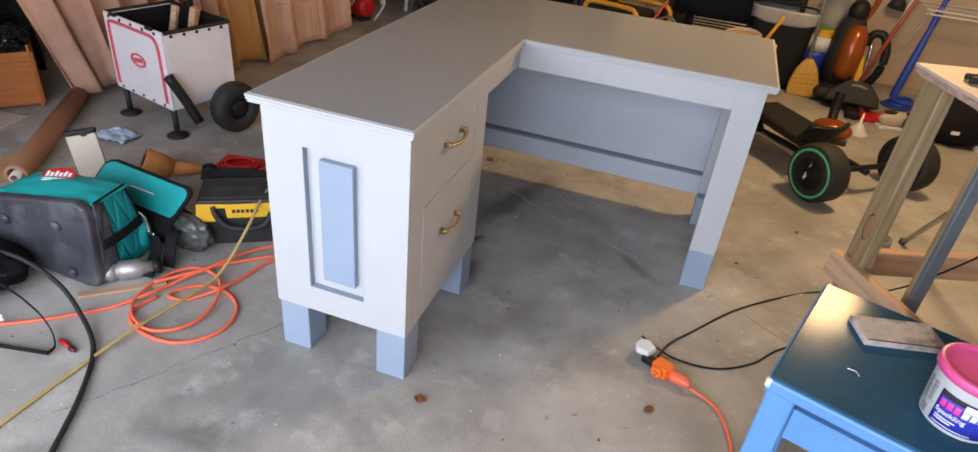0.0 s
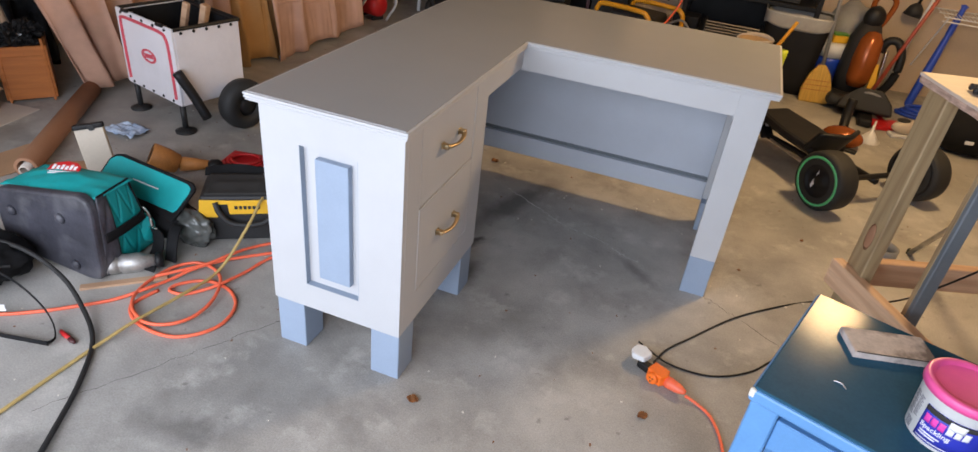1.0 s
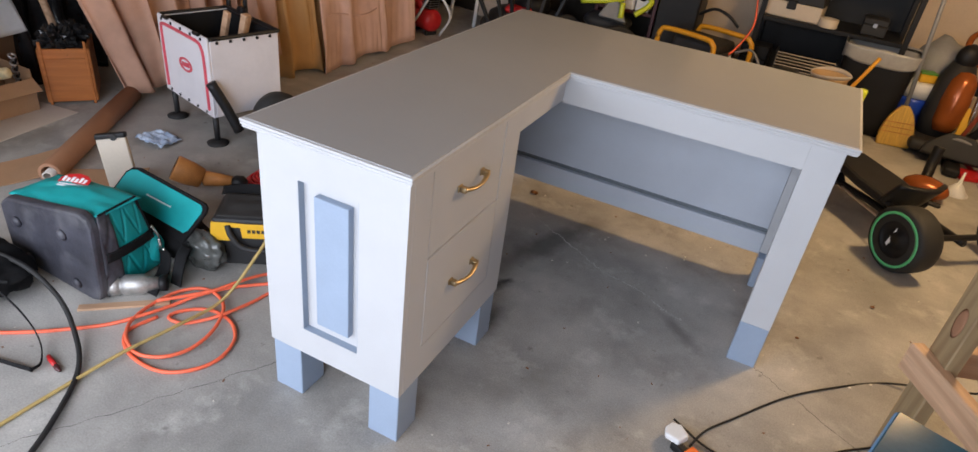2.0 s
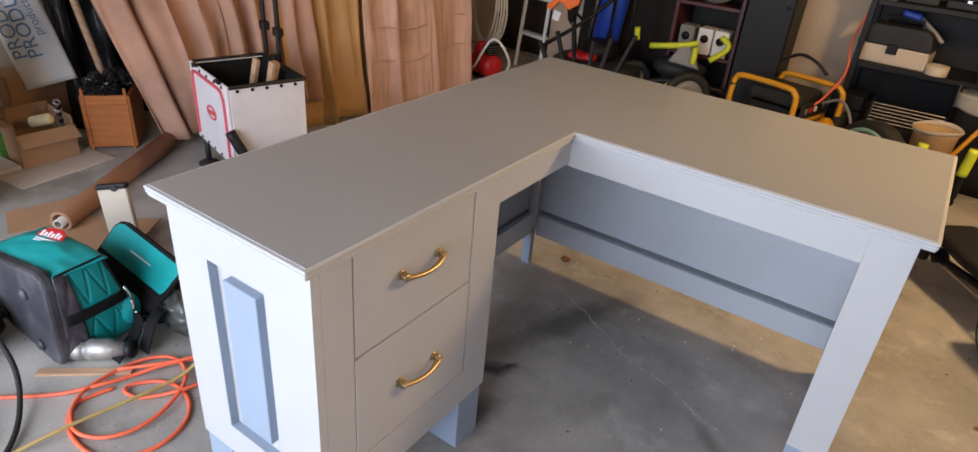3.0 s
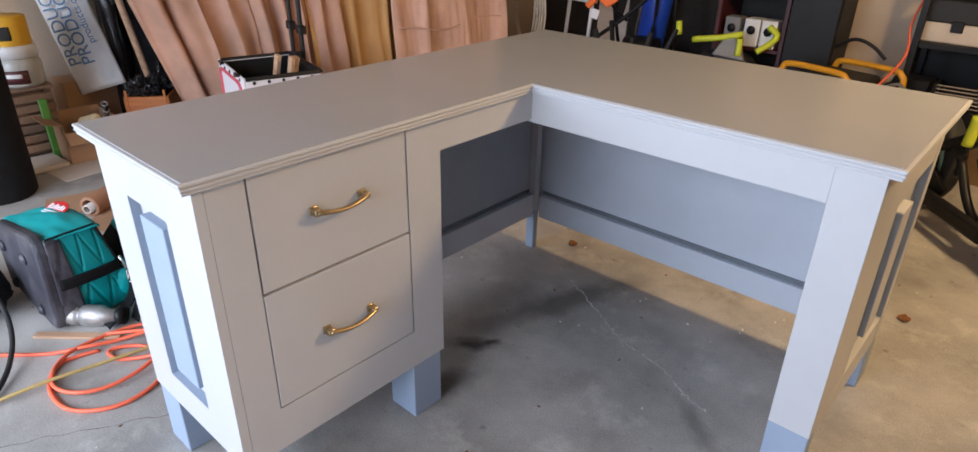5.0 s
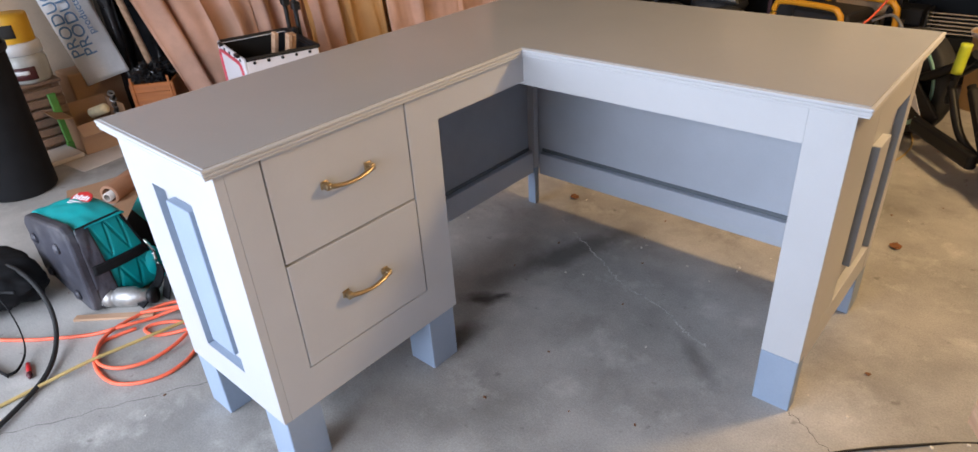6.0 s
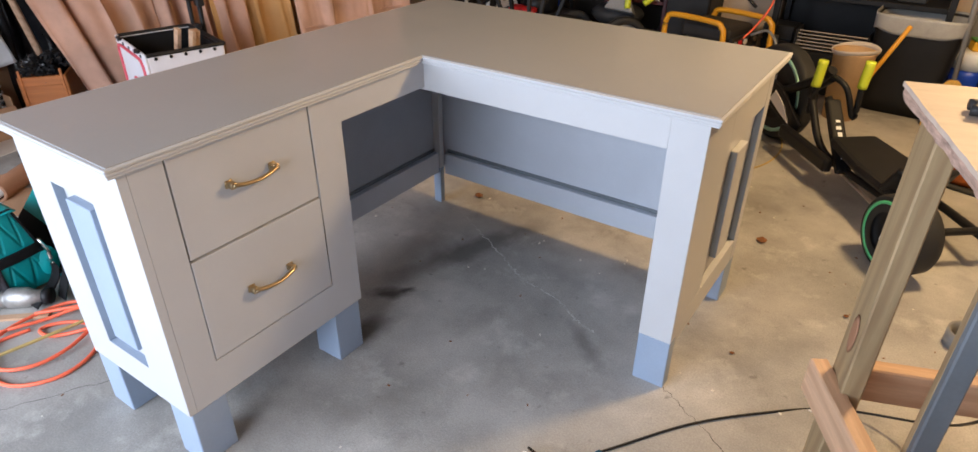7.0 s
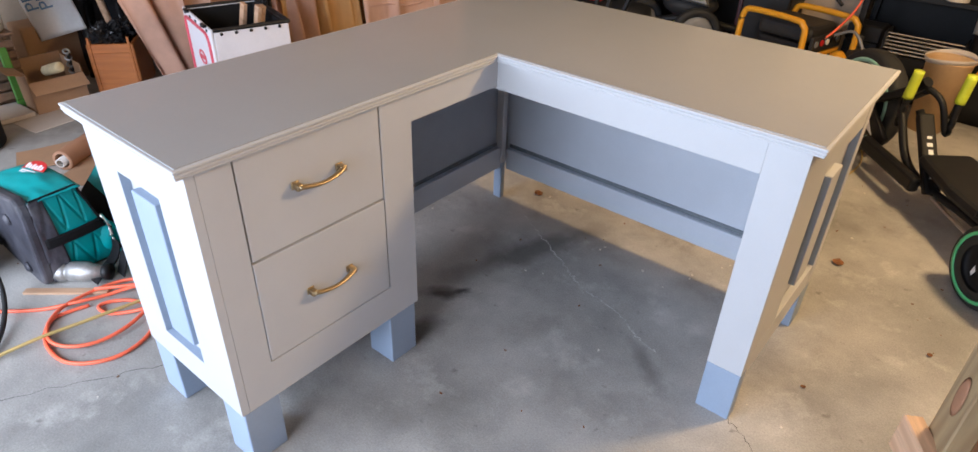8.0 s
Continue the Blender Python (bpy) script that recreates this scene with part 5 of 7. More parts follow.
d3 = part("drop_cloth", cloth(110, 34, drape(3.32, 4.19, -2.37, -2.33, 1.65, 0.010, 2.6, 0.024, 0.02, 4.0, 0.03), 0.005), M_CLOTH3, None, smooth=True)
tagged(d3, "pale stained drop cloth with sewn cross seams", "cloth")
for z in (0.34, 0.52):
    part("seam", tube([(-2.352 - 0.14 * z / 1.65 + 0.018 + 0.016 * math.sin(2 * math.pi * 1.6 * k / 8 + 4.0 + 0.5 * z / 1.65), 3.34 + 0.85 * k / 8, z - 0.02 + 0.02 * math.cos(k)) for k in range(9)], 0.004, 6), M_CLOTH3, d3, "sewn cross seam")
rl = thing("cloth_rail", pose(-2.62, 3.0, 1.66), "dark rail that carries the drop cloths", "rail")
part("rail", tube([(-0.05, -1.2, 0), (0.11, 1.25, 0)], 0.014, 10), M_DARKGREY, rl)
for y in (-1.1, 0.0, 1.15):
    part("hanger", box((-0.01 + 0.06 * y, y - 0.01, 0.0142), (0.01 + 0.06 * y, y + 0.01, HIGH - 1.66), 0.002), M_DARKGREY, rl)

# ---- white utility cart ----
CT = pose(-2.515, 2.335, 0, 0, 0, -15)
ct = thing("fishing_cart", CT, "white fabric utility cart with red piping on black legs", "cart")
BW, BD, BZ0, BZ1 = 0.432, 0.335, 0.135, 0.485
part("front", box((0.0, 0.0, BZ0), (BW, 0.012, BZ1), 0.003), M_CANVASW, ct, "white front panel with red piping")
part("side", box((BW - 0.012, 0.0125, BZ0), (BW, BD, BZ1 - 0.01), 0.003), M_CANVASW, ct)
part("side", box((0.0, 0.0125, BZ0), (0.012, BD, BZ1 - 0.01), 0.003), M_CANVASW, ct)
part("back", box((0.0125, BD - 0.012, BZ0), (BW - 0.0125, BD, BZ1 - 0.01), 0.003), M_DARKGREY, ct)
part("bottom", box((0.0125, 0.0125, BZ0 + 0.005), (BW - 0.0125, BD - 0.0125, BZ0 + 0.015), 0.001), M_DARKGREY, ct)
part("lining", box((0.0125, BD - 0.024, BZ0 + 0.02), (BW - 0.0125, BD - 0.0125, BZ1 - 0.012), 0.001), M_BLACKFAB, ct)
part("lining", box((BW - 0.024, 0.0125, BZ0 + 0.02), (BW - 0.0125, BD - 0.0245, BZ1 - 0.012), 0.001), M_BLACKFAB, ct)
part("lining", box((0.0125, 0.0125, BZ0 + 0.02), (0.024, BD - 0.0245, BZ1 - 0.012), 0.001), M_BLACKFAB, ct)
for a, b in (((0.0, 0.012), (0.0, BD)), ((BW, 0.012), (BW, BD)), ((0.0, BD), (BW, BD))):
    part("top_tube", tube([(a[0], a[1], BZ1 - 0.006), (b[0], b[1], BZ1 - 0.006)], 0.009, 8), M_BLACK, ct)
part("piping", tube([(0.035, -0.002, BZ0 + 0.03), (0.035, -0.002, 0.40), (0.037, -0.002, BZ1 - 0.055), (0.06, -0.002, BZ1 - 0.032), (0.25, -0.002, BZ1 - 0.03), (0.355, -0.002, BZ1 - 0.032), (0.388, -0.002, BZ1 - 0.05), (0.400, -0.002, 0.38), (0.402, -0.002, BZ0 + 0.03)], 0.0075, 8, None, 6), M_PINKTRIM, ct, "red piping")
lg = part("round_logo", lathe([(0.036, 0), (0.050, 0), (0.050, 0.002), (0.036, 0.002), (0.036, 0)], 32, m=pose(0.225, -0.0005, 0.315, 90, 0, 0) @ Matrix.Diagonal((1.15, 0.62, 1, 1))), M_PINKTRIM, ct, "red oval badge")
part("logo_bar", box((-0.034, -0.0022, -0.010), (0.034, -0.0005, 0.010), 0.0005, m=pose(0.225, 0, 0.315, 0, -6, 0)), M_PINKTRIM, lg)
for k in range(5):
    part("rivet", cyl(0.0075, 0.006, 0.004, 10, m=pose(0.045 + 0.085 * k, 0.0, BZ1 - 0.014, 90, 0, 0)), M_BLACK, ct)
    part("rivet", cyl(0.0065, 0.006, 0.004, 10, m=pose(0.055 + 0.080 * k, 0.0, BZ0 + 0.014, 90, 0, 0)), M_BLACK, ct)
    part("rivet", cyl(0.0075, 0.006, 0.004, 10, m=pose(BW, 0.045 + 0.062 * k, BZ1 - 0.024, 0, 90, 0)), M_BLACK, ct)
for x in (0.09, 0.36):
    part("latch", box((x - 0.022, -0.014, BZ1 - 0.004), (x + 0.022, 0.004, BZ1 + 0.010), 0.004), M_BLACK, ct)
for x, y in ((0.03, 0.02), (0.402, 0.02), (0.03, 0.315)):
    g = part("leg", cyl(0.013, 0.013, BZ0 - 0.016, 14, m=pose(x, y, 0.018)), M_DARKGREY, ct, smooth=True)
    part("foot", lathe([(0, 0), (0.046, 0.0), (0.048, 0.006), (0.030, 0.014), (0.018, 0.020), (0, 0.020)], 22, m=pose(x, y, 0.0)), M_RUBBER, g, smooth=True)
part("side_leg", tube([(BW + 0.02, -0.01, 0.305), (BW + 0.055, 0.03, 0.20), (BW + 0.095, 0.06, 0.095)], 0.022, 10, None, 5), M_BLACK, ct, "folded black side leg", smooth=True)
part("axle", tube([(BW - 0.02, 0.25, 0.115), (0.555, 0.25, 0.115)], 0.010, 8), M_DARKGREY, ct)
wv = part("wheel", lathe([(0.05, -0.042), (0.098, -0.042), (0.114, -0.030), (0.119, 0.0), (0.114, 0.030), (0.098, 0.042), (0.05, 0.042), (0.05, -0.042)], 36, m=pose(0.530, 0.25, 0.119, 0, 90, 0)), M_RUBBER, ct, "wide black balloon wheel", smooth=True)
part("hub", lathe([(0, -0.044), (0.022, -0.044), (0.049, -0.030), (0.049, 0.030), (0.022, 0.044), (0, 0.044)], 24, m=pose(0.530, 0.25, 0.119, 0, 90, 0)), M_BLACK, wv, smooth=True)
for x in (-0.035, 0.115):
    h = part("handle_pole", tube([(x, BD + 0.03, 0.16), (x, BD + 0.03, 1.25)], 0.011, 10), M_BLACK, ct)
    part("clamp", box((x - 0.018, BD + 0.012, 0.585), (x + 0.030, BD + 0.048, 0.625), 0.005), M_BLACK, h)
part("handle_grip", tube([(-0.035, BD + 0.03, 1.25), (0.115, BD + 0.03, 1.25)], 0.014, 10), M_BLACK, ct)
part("rear_bracket", box((0.12, BD - 0.02, BZ1 + 0.001), (0.165, BD + 0.01, BZ1 + 0.028), 0.006), M_BLACK, ct)
for k, (x, yy, r) in enumerate(((0.15, 0.16, 13), (0.20, 0.22, 15), (0.235, 0.20, 12))):
    wd = part("wood_offcut", box((-0.016, -0.010, 0), (0.016, 0.010, 0.385), 0.002), M_PINE, None, at=CT @ pose(x, yy, BZ0 + 0.016, -6, r, 10))
    tagged(wd, "pale wooden offcut standing in the cart", "offcut", "offcuts in the cart")

# ---- along the back wall ----
red = thing("red_air_compressor", pose(-2.46, 4.55, 0, 0, 0, -20) @ Matrix.Scale(0.62, 4), "red and black portable air compressor on the floor", "compressor")
part("tank", lathe([(0, -0.20), (0.08, -0.195), (0.12, -0.165), (0.13, -0.12), (0.13, 0.12), (0.12, 0.165), (0.08, 0.195), (0, 0.20)], 24, m=pose(0, 0, 0.17, 0, 90, 0)), M_RED, red, smooth=True)
part("motor", lump(0.10, (1.0, 0.9, 0.85), 0.05, 2.0, 1.0, 3, pose(-0.06, -0.02, 0.33)), M_RED, red, smooth=True)
part("pump", box((0.03, -0.06, 0.30), (0.15, 0.08, 0.42), 0.012), M_BLACK, red)
for k in range(4):
    part("cooling_fin", box((0.02, -0.07, 0.315 + 0.026 * k), (0.16, 0.09, 0.322 + 0.026 * k), 0.001), M_STEEL, red)
for x in (-0.13, 0.12):
    part("foot", box((x - 0.02, -0.08, 0), (x + 0.02, 0.08, 0.05), 0.006), M_RUBBER, red)
fr = thing("white_step_ladder", pose(-2.40, 5.02, 0, 0, 0, -15), "white metal folding ladder against the wall", "ladder")
for x in (-0.13, 0.13):
    part("rail", tube([(x, 0, 0), (x * 0.9, 0.12, 1.3)], 0.014, 10), M_WHITEPL, fr)
for z in (0.25, 0.52, 0.79, 1.06):
    part("step", box((-0.125, 0.09 * z - 0.01, z - 0.012), (0.125, 0.09 * z + 0.05, z + 0.012), 0.004), M_WHITEPL, fr)
cb = thing("hanging_cable_coil", pose(-2.53, 4.62, 0.52, 0, 0, -25), "coil of cream cable hanging from the ladder", "cable")
for k in range(7):
    a = 0.155 + 0.011 * k
    part("turn", tube([(p[0], 0.008 * k - 0.02, p[1]) for p in ring_loop(0.01 * math.sin(k * 2.1), -0.02 * k * 0.4, a, 0.27 + 0.02 * math.sin(3 * k), 4 * math.sin(k), 0, 22)], 0.0065, 7, None, 2), M_CREAM, cb, smooth=True)
part("hook", tube([(0.0, 0.02, 0.17), (0.0, 0.03, 0.30), (0.0, 0.10, 0.55)], 0.006, 6), M_STEEL, cb)
tagged(part("white_hose", tube([(-2.62, 4.55, 0.02), (-2.45, 4.40, 0.12), (-2.28, 4.36, 0.34), (-2.18, 4.42, 0.20), (-2.3, 4.5, 0.02)], 0.009, 8), M_WHITEPL, None, smooth=True), "white hose looped over the compressor", "hose")

mw = thing("push_mower", pose(-1.78, 4.92, 0, 0, 0, 12), "black push mower with a folded handle and red cover", "mower")
part("deck", lathe([(0, 0.10), (0.27, 0.10), (0.285, 0.115), (0.27, 0.20), (0.22, 0.235), (0, 0.24)], 28, m=Matrix.Diagonal((1.15, 0.9, 1, 1))), M_DARKGREY, mw, smooth=True)
part("engine", lathe([(0, 0.24), (0.13, 0.24), (0.135, 0.30), (0.12, 0.345), (0, 0.36)], 24), M_BLACK, mw, smooth=True)
part("cover", box((-0.16, -0.20, 0.242), (0.03, -0.08, 0.285), 0.012), M_RED, mw)
for x in (-0.30, 0.30):
    for y in (-0.17, 0.17):
        w = part("wheel", lathe([(0, -0.02), (0.085, -0.02), (0.092, -0.012), (0.092, 0.012), (0.085, 0.02), (0, 0.02)], 24, m=pose(x, y, 0.092, 0, 90, 0)), M_RUBBER, mw, smooth=True)
        part("hub", cyl(0.03, 0.026, 0.008, 14, m=pose(x + (0.02 if x > 0 else -0.028), y, 0.092, 0, 90, 0)), M_MIDGREY, w)
for x in (-0.2, 0.2):
    part("handle_bar", tube([(x, 0.16, 0.20), (x, 0.0, 0.52), (x * 0.95, -0.02, 0.95)], 0.012, 8), M_BLACK, mw)
part("cross_bar", tube([(-0.19, -0.02, 0.95), (0.19, -0.02, 0.95)], 0.013, 8), M_BLACK, mw)
part("diagonal_bar", tube([(-0.36, -0.16, 0.28), (-0.05, -0.18, 0.52), (0.28, -0.16, 0.86)], 0.013, 8), M_BLACK, mw, smooth=True)
oc2 = thing("orange_spring_clamp", pose(-1.98, 4.70, 0.60, 0, 14, 10), "bright orange spring clamp gripping the mower handle", "clamp")
part("jaw", prism([(-0.09, 0.03), (-0.04, 0.06), (0.02, 0.05), (0.05, 0.10), (0.10, 0.11), (0.11, 0.02), (0.06, -0.04), (-0.02, -0.01), (-0.06, -0.09), (-0.10, -0.07), (-0.05, 0.005)], 0.03, m=pose(0, 0.015, 0, 90, 0, 0), bevel=0.008), M_ORANGEPL, oc2)
part("grip", prism([(0.0, 0.06), (0.03, 0.16), (0.07, 0.17), (0.08, 0.11), (0.05, 0.05)], 0.03, m=pose(0, 0.014, 0, 90, 0, 0), bevel=0.008), M_ORANGEPL, oc2)
part("arm", tube([(0.05, 0, 0.02), (0.10, 0.05, -0.05), (0.17, 0.12, -0.10)], 0.010, 8), M_BLACK, oc2)
part("tag", box((-0.03, -0.025, -0.13), (0.02, -0.022, -0.07), 0.001), M_WHITETXT, oc2)
cf = thing("folded_camp_chair", pose(-1.90, 5.20, 0, 0, 6, 0), "blue folded camp chair bag leaning on the wall", "chair")
part("bag", lathe([(0, 0.0), (0.07, 0.0), (0.095, 0.03), (0.10, 0.55), (0.085, 0.82), (0.04, 0.88), (0, 0.89)], 20), M_BLUEPL, cf, smooth=True)
part("strap", tube([(0.05, -0.09, 0.2), (0.07, -0.13, 0.45), (0.03, -0.09, 0.7)], 0.012, 8, None, 6, 0.4), M_BLACKFAB, cf)
for k, (x, r) in enumerate(((-2.06, 4), (-1.93, -5), (-1.46, 7))):
    st = thing("leaning_pole", pose(x, 5.28, 0, -3, r, 0), "dark metal pole leaning on the back wall", "pole", "poles at the wall")
    part("shaft", cyl(0.014, 0.012, 1.15, 10), M_DARKGREY if k else M_STEEL, st, smooth=True)
    part("end_cap", cyl(0.018, 0.016, 0.05, 10, m=pose(0, 0, 1.15)), M_RUBBER, st, smooth=True)
tn = thing("plywood_sheet", pose(-2.30, 5.36, 0, -3, 0, 0), "tan plywood sheet leaning on the back wall", "plywood")
part("board", box((-0.13, -0.008, 0), (0.13, 0.010, 1.25), 0.003), M_PLY, tn)
for k in range(6):
    tl = part("scrap_iron", box((-0.012, -0.012, 0), (0.012, 0.012, 0.40 + 0.05 * (k % 3)), 0.003), (M_DARKGREY, M_RUBBER, M_BLACK)[k % 3], None, at=pose(-1.86 + 0.055 * k, 4.60 + 0.03 * (k % 2), 0.001, 12 - 5 * k, 8 * (k - 3), 0))
    tagged(tl, "dull metal bar standing among garden tools", "bar", "bars by the mower")

# added dark backdrop: stands in for shade and dark clutter at the wall
tarp = part("dark_backdrop", sheet(60, 8, lambda u, v: (-2.95 + 1.60 * u, 5.385 + 0.012 * math.sin(40 * u) + 0.01 * noise.noise(Vector((u * 20, v * 3, 0))), 0.02 + 1.75 * v), 0.004), M_BACKDROP, None, smooth=True)
tagged(tarp, "added dark brown sheet for the shaded back wall", "tarp")

# dark red bookcase with speakers
bk = thing("dark_red_bookcase", pose(-1.13, 5.22, 0), "dark red stained bookcase with open shelves", "bookcase")
for x in (-0.22, 0.195):
    part("side", box((x, -0.16, 0), (x + 0.025, 0.16, 1.35), 0.002), M_MAROON, bk)
for z in (0.03, 0.345, 0.66, 0.98, 1.325):
    part("shelf", box((-0.1945, -0.155, z), (0.1945, 0.155, z + 0.022), 0.002), M_MAROON, bk)
part("back", box((-0.1945, 0.1555, 0.0), (0.1945, 0.162, 1.35), 0.001), M_GAP, bk)
for x in (-0.115, 0.01, 0.115):
    s = thing("small_speaker", pose(-1.13 + x, 5.12, 0.3675), "small white loudspeaker on the bookcase shelf", "speaker", "speakers on the bookcase")
    part("cabinet", box((-0.048, -0.05, 0), (0.048, 0.06, 0.165), 0.006), M_WHITEPL if x > -0.1 else M_MIDGREY, s)
    part("driver", lathe([(0, 0.002), (0.020, 0.0), (0.026, 0.004), (0.026, 0.008), (0, 0.008)], 18, m=pose(0, -0.050, 0.10, 90, 0, 0)), M_BLACK, s, smooth=True)
gr = thing("grey_radio", pose(-1.13, 5.14, 0.6825), "round grey plastic radio on the bookcase", "radio")
part("shell", lump(0.11, (1.1, 0.7, 0.8), 0.04, 1.5, 6.0, 3, pose(0, 0, 0.085)), M_MIDGREY, gr, smooth=True)
part("dial", cyl(0.03, 0.028, 0.01, 18, m=pose(-0.03, -0.072, 0.09, 90, 0, 0)), M_BLACK, gr)
bc = thing("black_cabinet", pose(-0.745, 5.15, 0), "tall black cabinet beside the bookcase", "cabinet")
part("body", box((-0.145, -0.14, 0), (0.13, 0.14, 1.5), 0.006), M_BLACK, bc)
part("door", box((-0.140, -0.154, 0.02), (0.125, -0.1405, 1.48), 0.004), M_BLACK, bc)
part("knob", lathe([(0, 0), (0.008, 0), (0.012, 0.012), (0, 0.018)], 12, m=pose(0.10, -0.154, 0.75, 90, 0, 0)), M_DARKGREY, bc, smooth=True)

# lime and black pedal cart
lk = thing("lime_pedal_cart", pose(-1.16, 4.98, 0, 0, 0, 20), "black pedal cart with lime green frame parts", "pedal cart")
part("seat", lump(0.15, (1.15, 0.7, 0.5), 0.08, 1.6, 3.0, 3, pose(-0.05, 0.05, 0.27)), M_DARKGREY, lk, smooth=True)
part("grey_cowl", prism([(-0.10, 0.0), (0.10, -0.02), (0.04, 0.10), (-0.03, 0.14)], 0.10, m=pose(-0.02, -0.02, 0.30, 70, 0, -10), bevel=0.012), M_MIDGREY, lk)
for pts in ([(-0.36, 0.0, 0.50), (-0.35, 0.0, 0.42)], [(-0.26, -0.02, 0.40), (-0.10, -0.06, 0.43), (0.03, -0.06, 0.46)], [(0.02, -0.10, 0.44), (0.02, -0.12, 0.34)], [(0.12, -0.05, 0.36), (0.20, -0.02, 0.42), (0.22, 0.0, 0.46), (0.17, 0.03, 0.50)], [(-0.14, -0.18, 0.16), (-0.06, -0.16, 0.24)]):
    part("frame_tube", tube(pts, 0.019, 10, None, 5), M_LIME, lk, "lime green frame tube", smooth=True)
part("main_tube", tube([(-0.36, 0.0, 0.12), (-0.1, -0.05, 0.20), (0.2, -0.05, 0.18), (0.32, 0.0, 0.14)], 0.022, 10), M_BLACK, lk, smooth=True)
for x, y, r in ((0.02, -0.21, 0.155), (-0.34, 0.12, 0.13), (0.34, 0.12, 0.13)):
    w = part("wheel", lathe([(r - 0.045, -0.022), (r - 0.01, -0.022), (r, -0.010), (r, 0.010), (r - 0.01, 0.022), (r - 0.045, 0.022), (r - 0.045, -0.022)], 32, m=pose(x, y, r, 90, 0, 20)), M_RUBBER, lk, smooth=True)
    part("rim", lathe([(0.02, -0.014), (r - 0.052, -0.014), (r - 0.046, 0.0), (r - 0.052, 0.014), (0.02, 0.014), (0.02, -0.014)], 28, m=pose(x, y, r, 90, 0, 20)), M_MIDGREY, w, smooth=True)
    part("ring", lathe([(r - 0.062, -0.025), (r - 0.050, -0.026), (r - 0.050, -0.020), (r - 0.062, -0.020), (r - 0.062, -0.025)], 32, m=pose(x, y, r, 90, 0, 20)), M_CREAM, w, smooth=True)

# generator with yellow tube frame
gn = thing("portable_generator", pose(-0.505, 4.86, 0, 0, 0, -14), "black portable generator in a yellow tube frame", "generator")
for y, o in ((-0.165, -0.06), (0.165, 0.06)):
    part("frame_hoop", tube([(o - 0.200, y, 0.05), (o - 0.200, y, 0.27), (o - 0.190, y, 0.345), (o - 0.14, y, 0.375), (o + 0.12, y, 0.375), (o + 0.175, y, 0.355), (o + 0.195, y, 0.30), (o + 0.200, y, 0.05)], 0.0165, 12, None, 6), M_GENY, gn, "yellow tube hoop", smooth=True)
for x in (-0.200, 0.200):
    part("foot_bar", tube([(x - 0.06, -0.165, 0.05), (x + 0.06, 0.165, 0.05)], 0.0165, 10), M_GENY, gn)
part("fuel_tank", box((-0.17, -0.14, 0.255), (0.16, 0.14, 0.345), 0.03, seg=3), M_DARKGREY, gn, "dark fuel tank")
part("engine", box((-0.16, -0.13, 0.07), (0.15, 0.13, 0.25), 0.02, seg=2), M_BLACK, gn)
pn = part("control_panel", box((0.165, -0.145, 0.215), (0.185, 0.155, 0.300), 0.004), M_DARKGREY, gn, "control panel with sockets and dials")
for k in range(5):
    part("socket", cyl(0.017, 0.017, 0.006, 16, m=pose(0.185, -0.11 + 0.055 * k, 0.262, 0, 90, 0)), (M_MIDGREY, M_RED, M_WHITEPL, M_BLACK, M_STEEL)[k], pn)
npl = part("name_plate", box((0.165, -0.140, 0.145), (0.187, 0.155, 0.205), 0.004), M_GENY, gn, "yellow plate with dark marks")
for k in range(5):
    part("plate_bar", box((0.1872, -0.115 + 0.05 * k, 0.160), (0.1884, -0.08 + 0.05 * k, 0.190), 0.0004), M_GAP, npl)
part("wheel", lathe([(0, -0.03), (0.10, -0.03), (0.112, -0.018), (0.112, 0.018), (0.10, 0.03), (0, 0.03)], 26, m=pose(0.27, 0.20, 0.112, 0, 90, 0)), M_RUBBER, gn, smooth=True)
part("yellow_cowl", lump(0.07, (0.8, 0.9, 1.1), 0.05, 2.0, 1.0, 3, pose(0.26, 0.02, 0.15)), M_GENY, gn, smooth=True)
tagged(part("power_lead", tube([(-0.26, 5.28, 1.1), (-0.25, 5.16, 0.82), (-0.28, 5.08, 0.62), (-0.25, 4.98, 0.46), (-0.30, 4.84, 0.33), (-0.355, 4.77, 0.265)], 0.0065, 8), M_CORAL, None, smooth=True), "red power lead hanging down to the generator", "cord")
tagged(part("black_cable", tube([(-0.62, 5.05, 0.44), (-0.52, 5.02, 0.50), (-0.42, 5.0, 0.48), (-0.34, 5.0, 0.42)], 0.010, 8), M_BLACK, None, smooth=True), "black cable arching behind the generator", "cable")
tagged(part("grey_cable", tube([(-0.30, 4.83, 0.30), (-0.20, 4.80, 0.34), (-0.12, 4.76, 0.24), (-0.12, 4.74, 0.10)], 0.008, 8), M_MIDGREY, None, smooth=True), "pale cable looping beside the generator", "cable")

# black shelving with tool boxes
sv = thing("black_shelving_unit", pose(0.20, 5.20, 0), "black steel shelving unit loaded with tools", "shelving")
for x in (-0.43, 0.42):
    for y in (-0.17, 0.17):
        part("post", box((x - 0.016, y - 0.016, 0), (x + 0.016, y + 0.016, 1.65), 0.002), M_BLACK, sv)
for z in (0.06, 0.50, 0.84, 1.22):
    part("shelf", box((-0.413, -0.185, z), (0.403, 0.185, z + 0.028), 0.003), M_BLACK, sv)
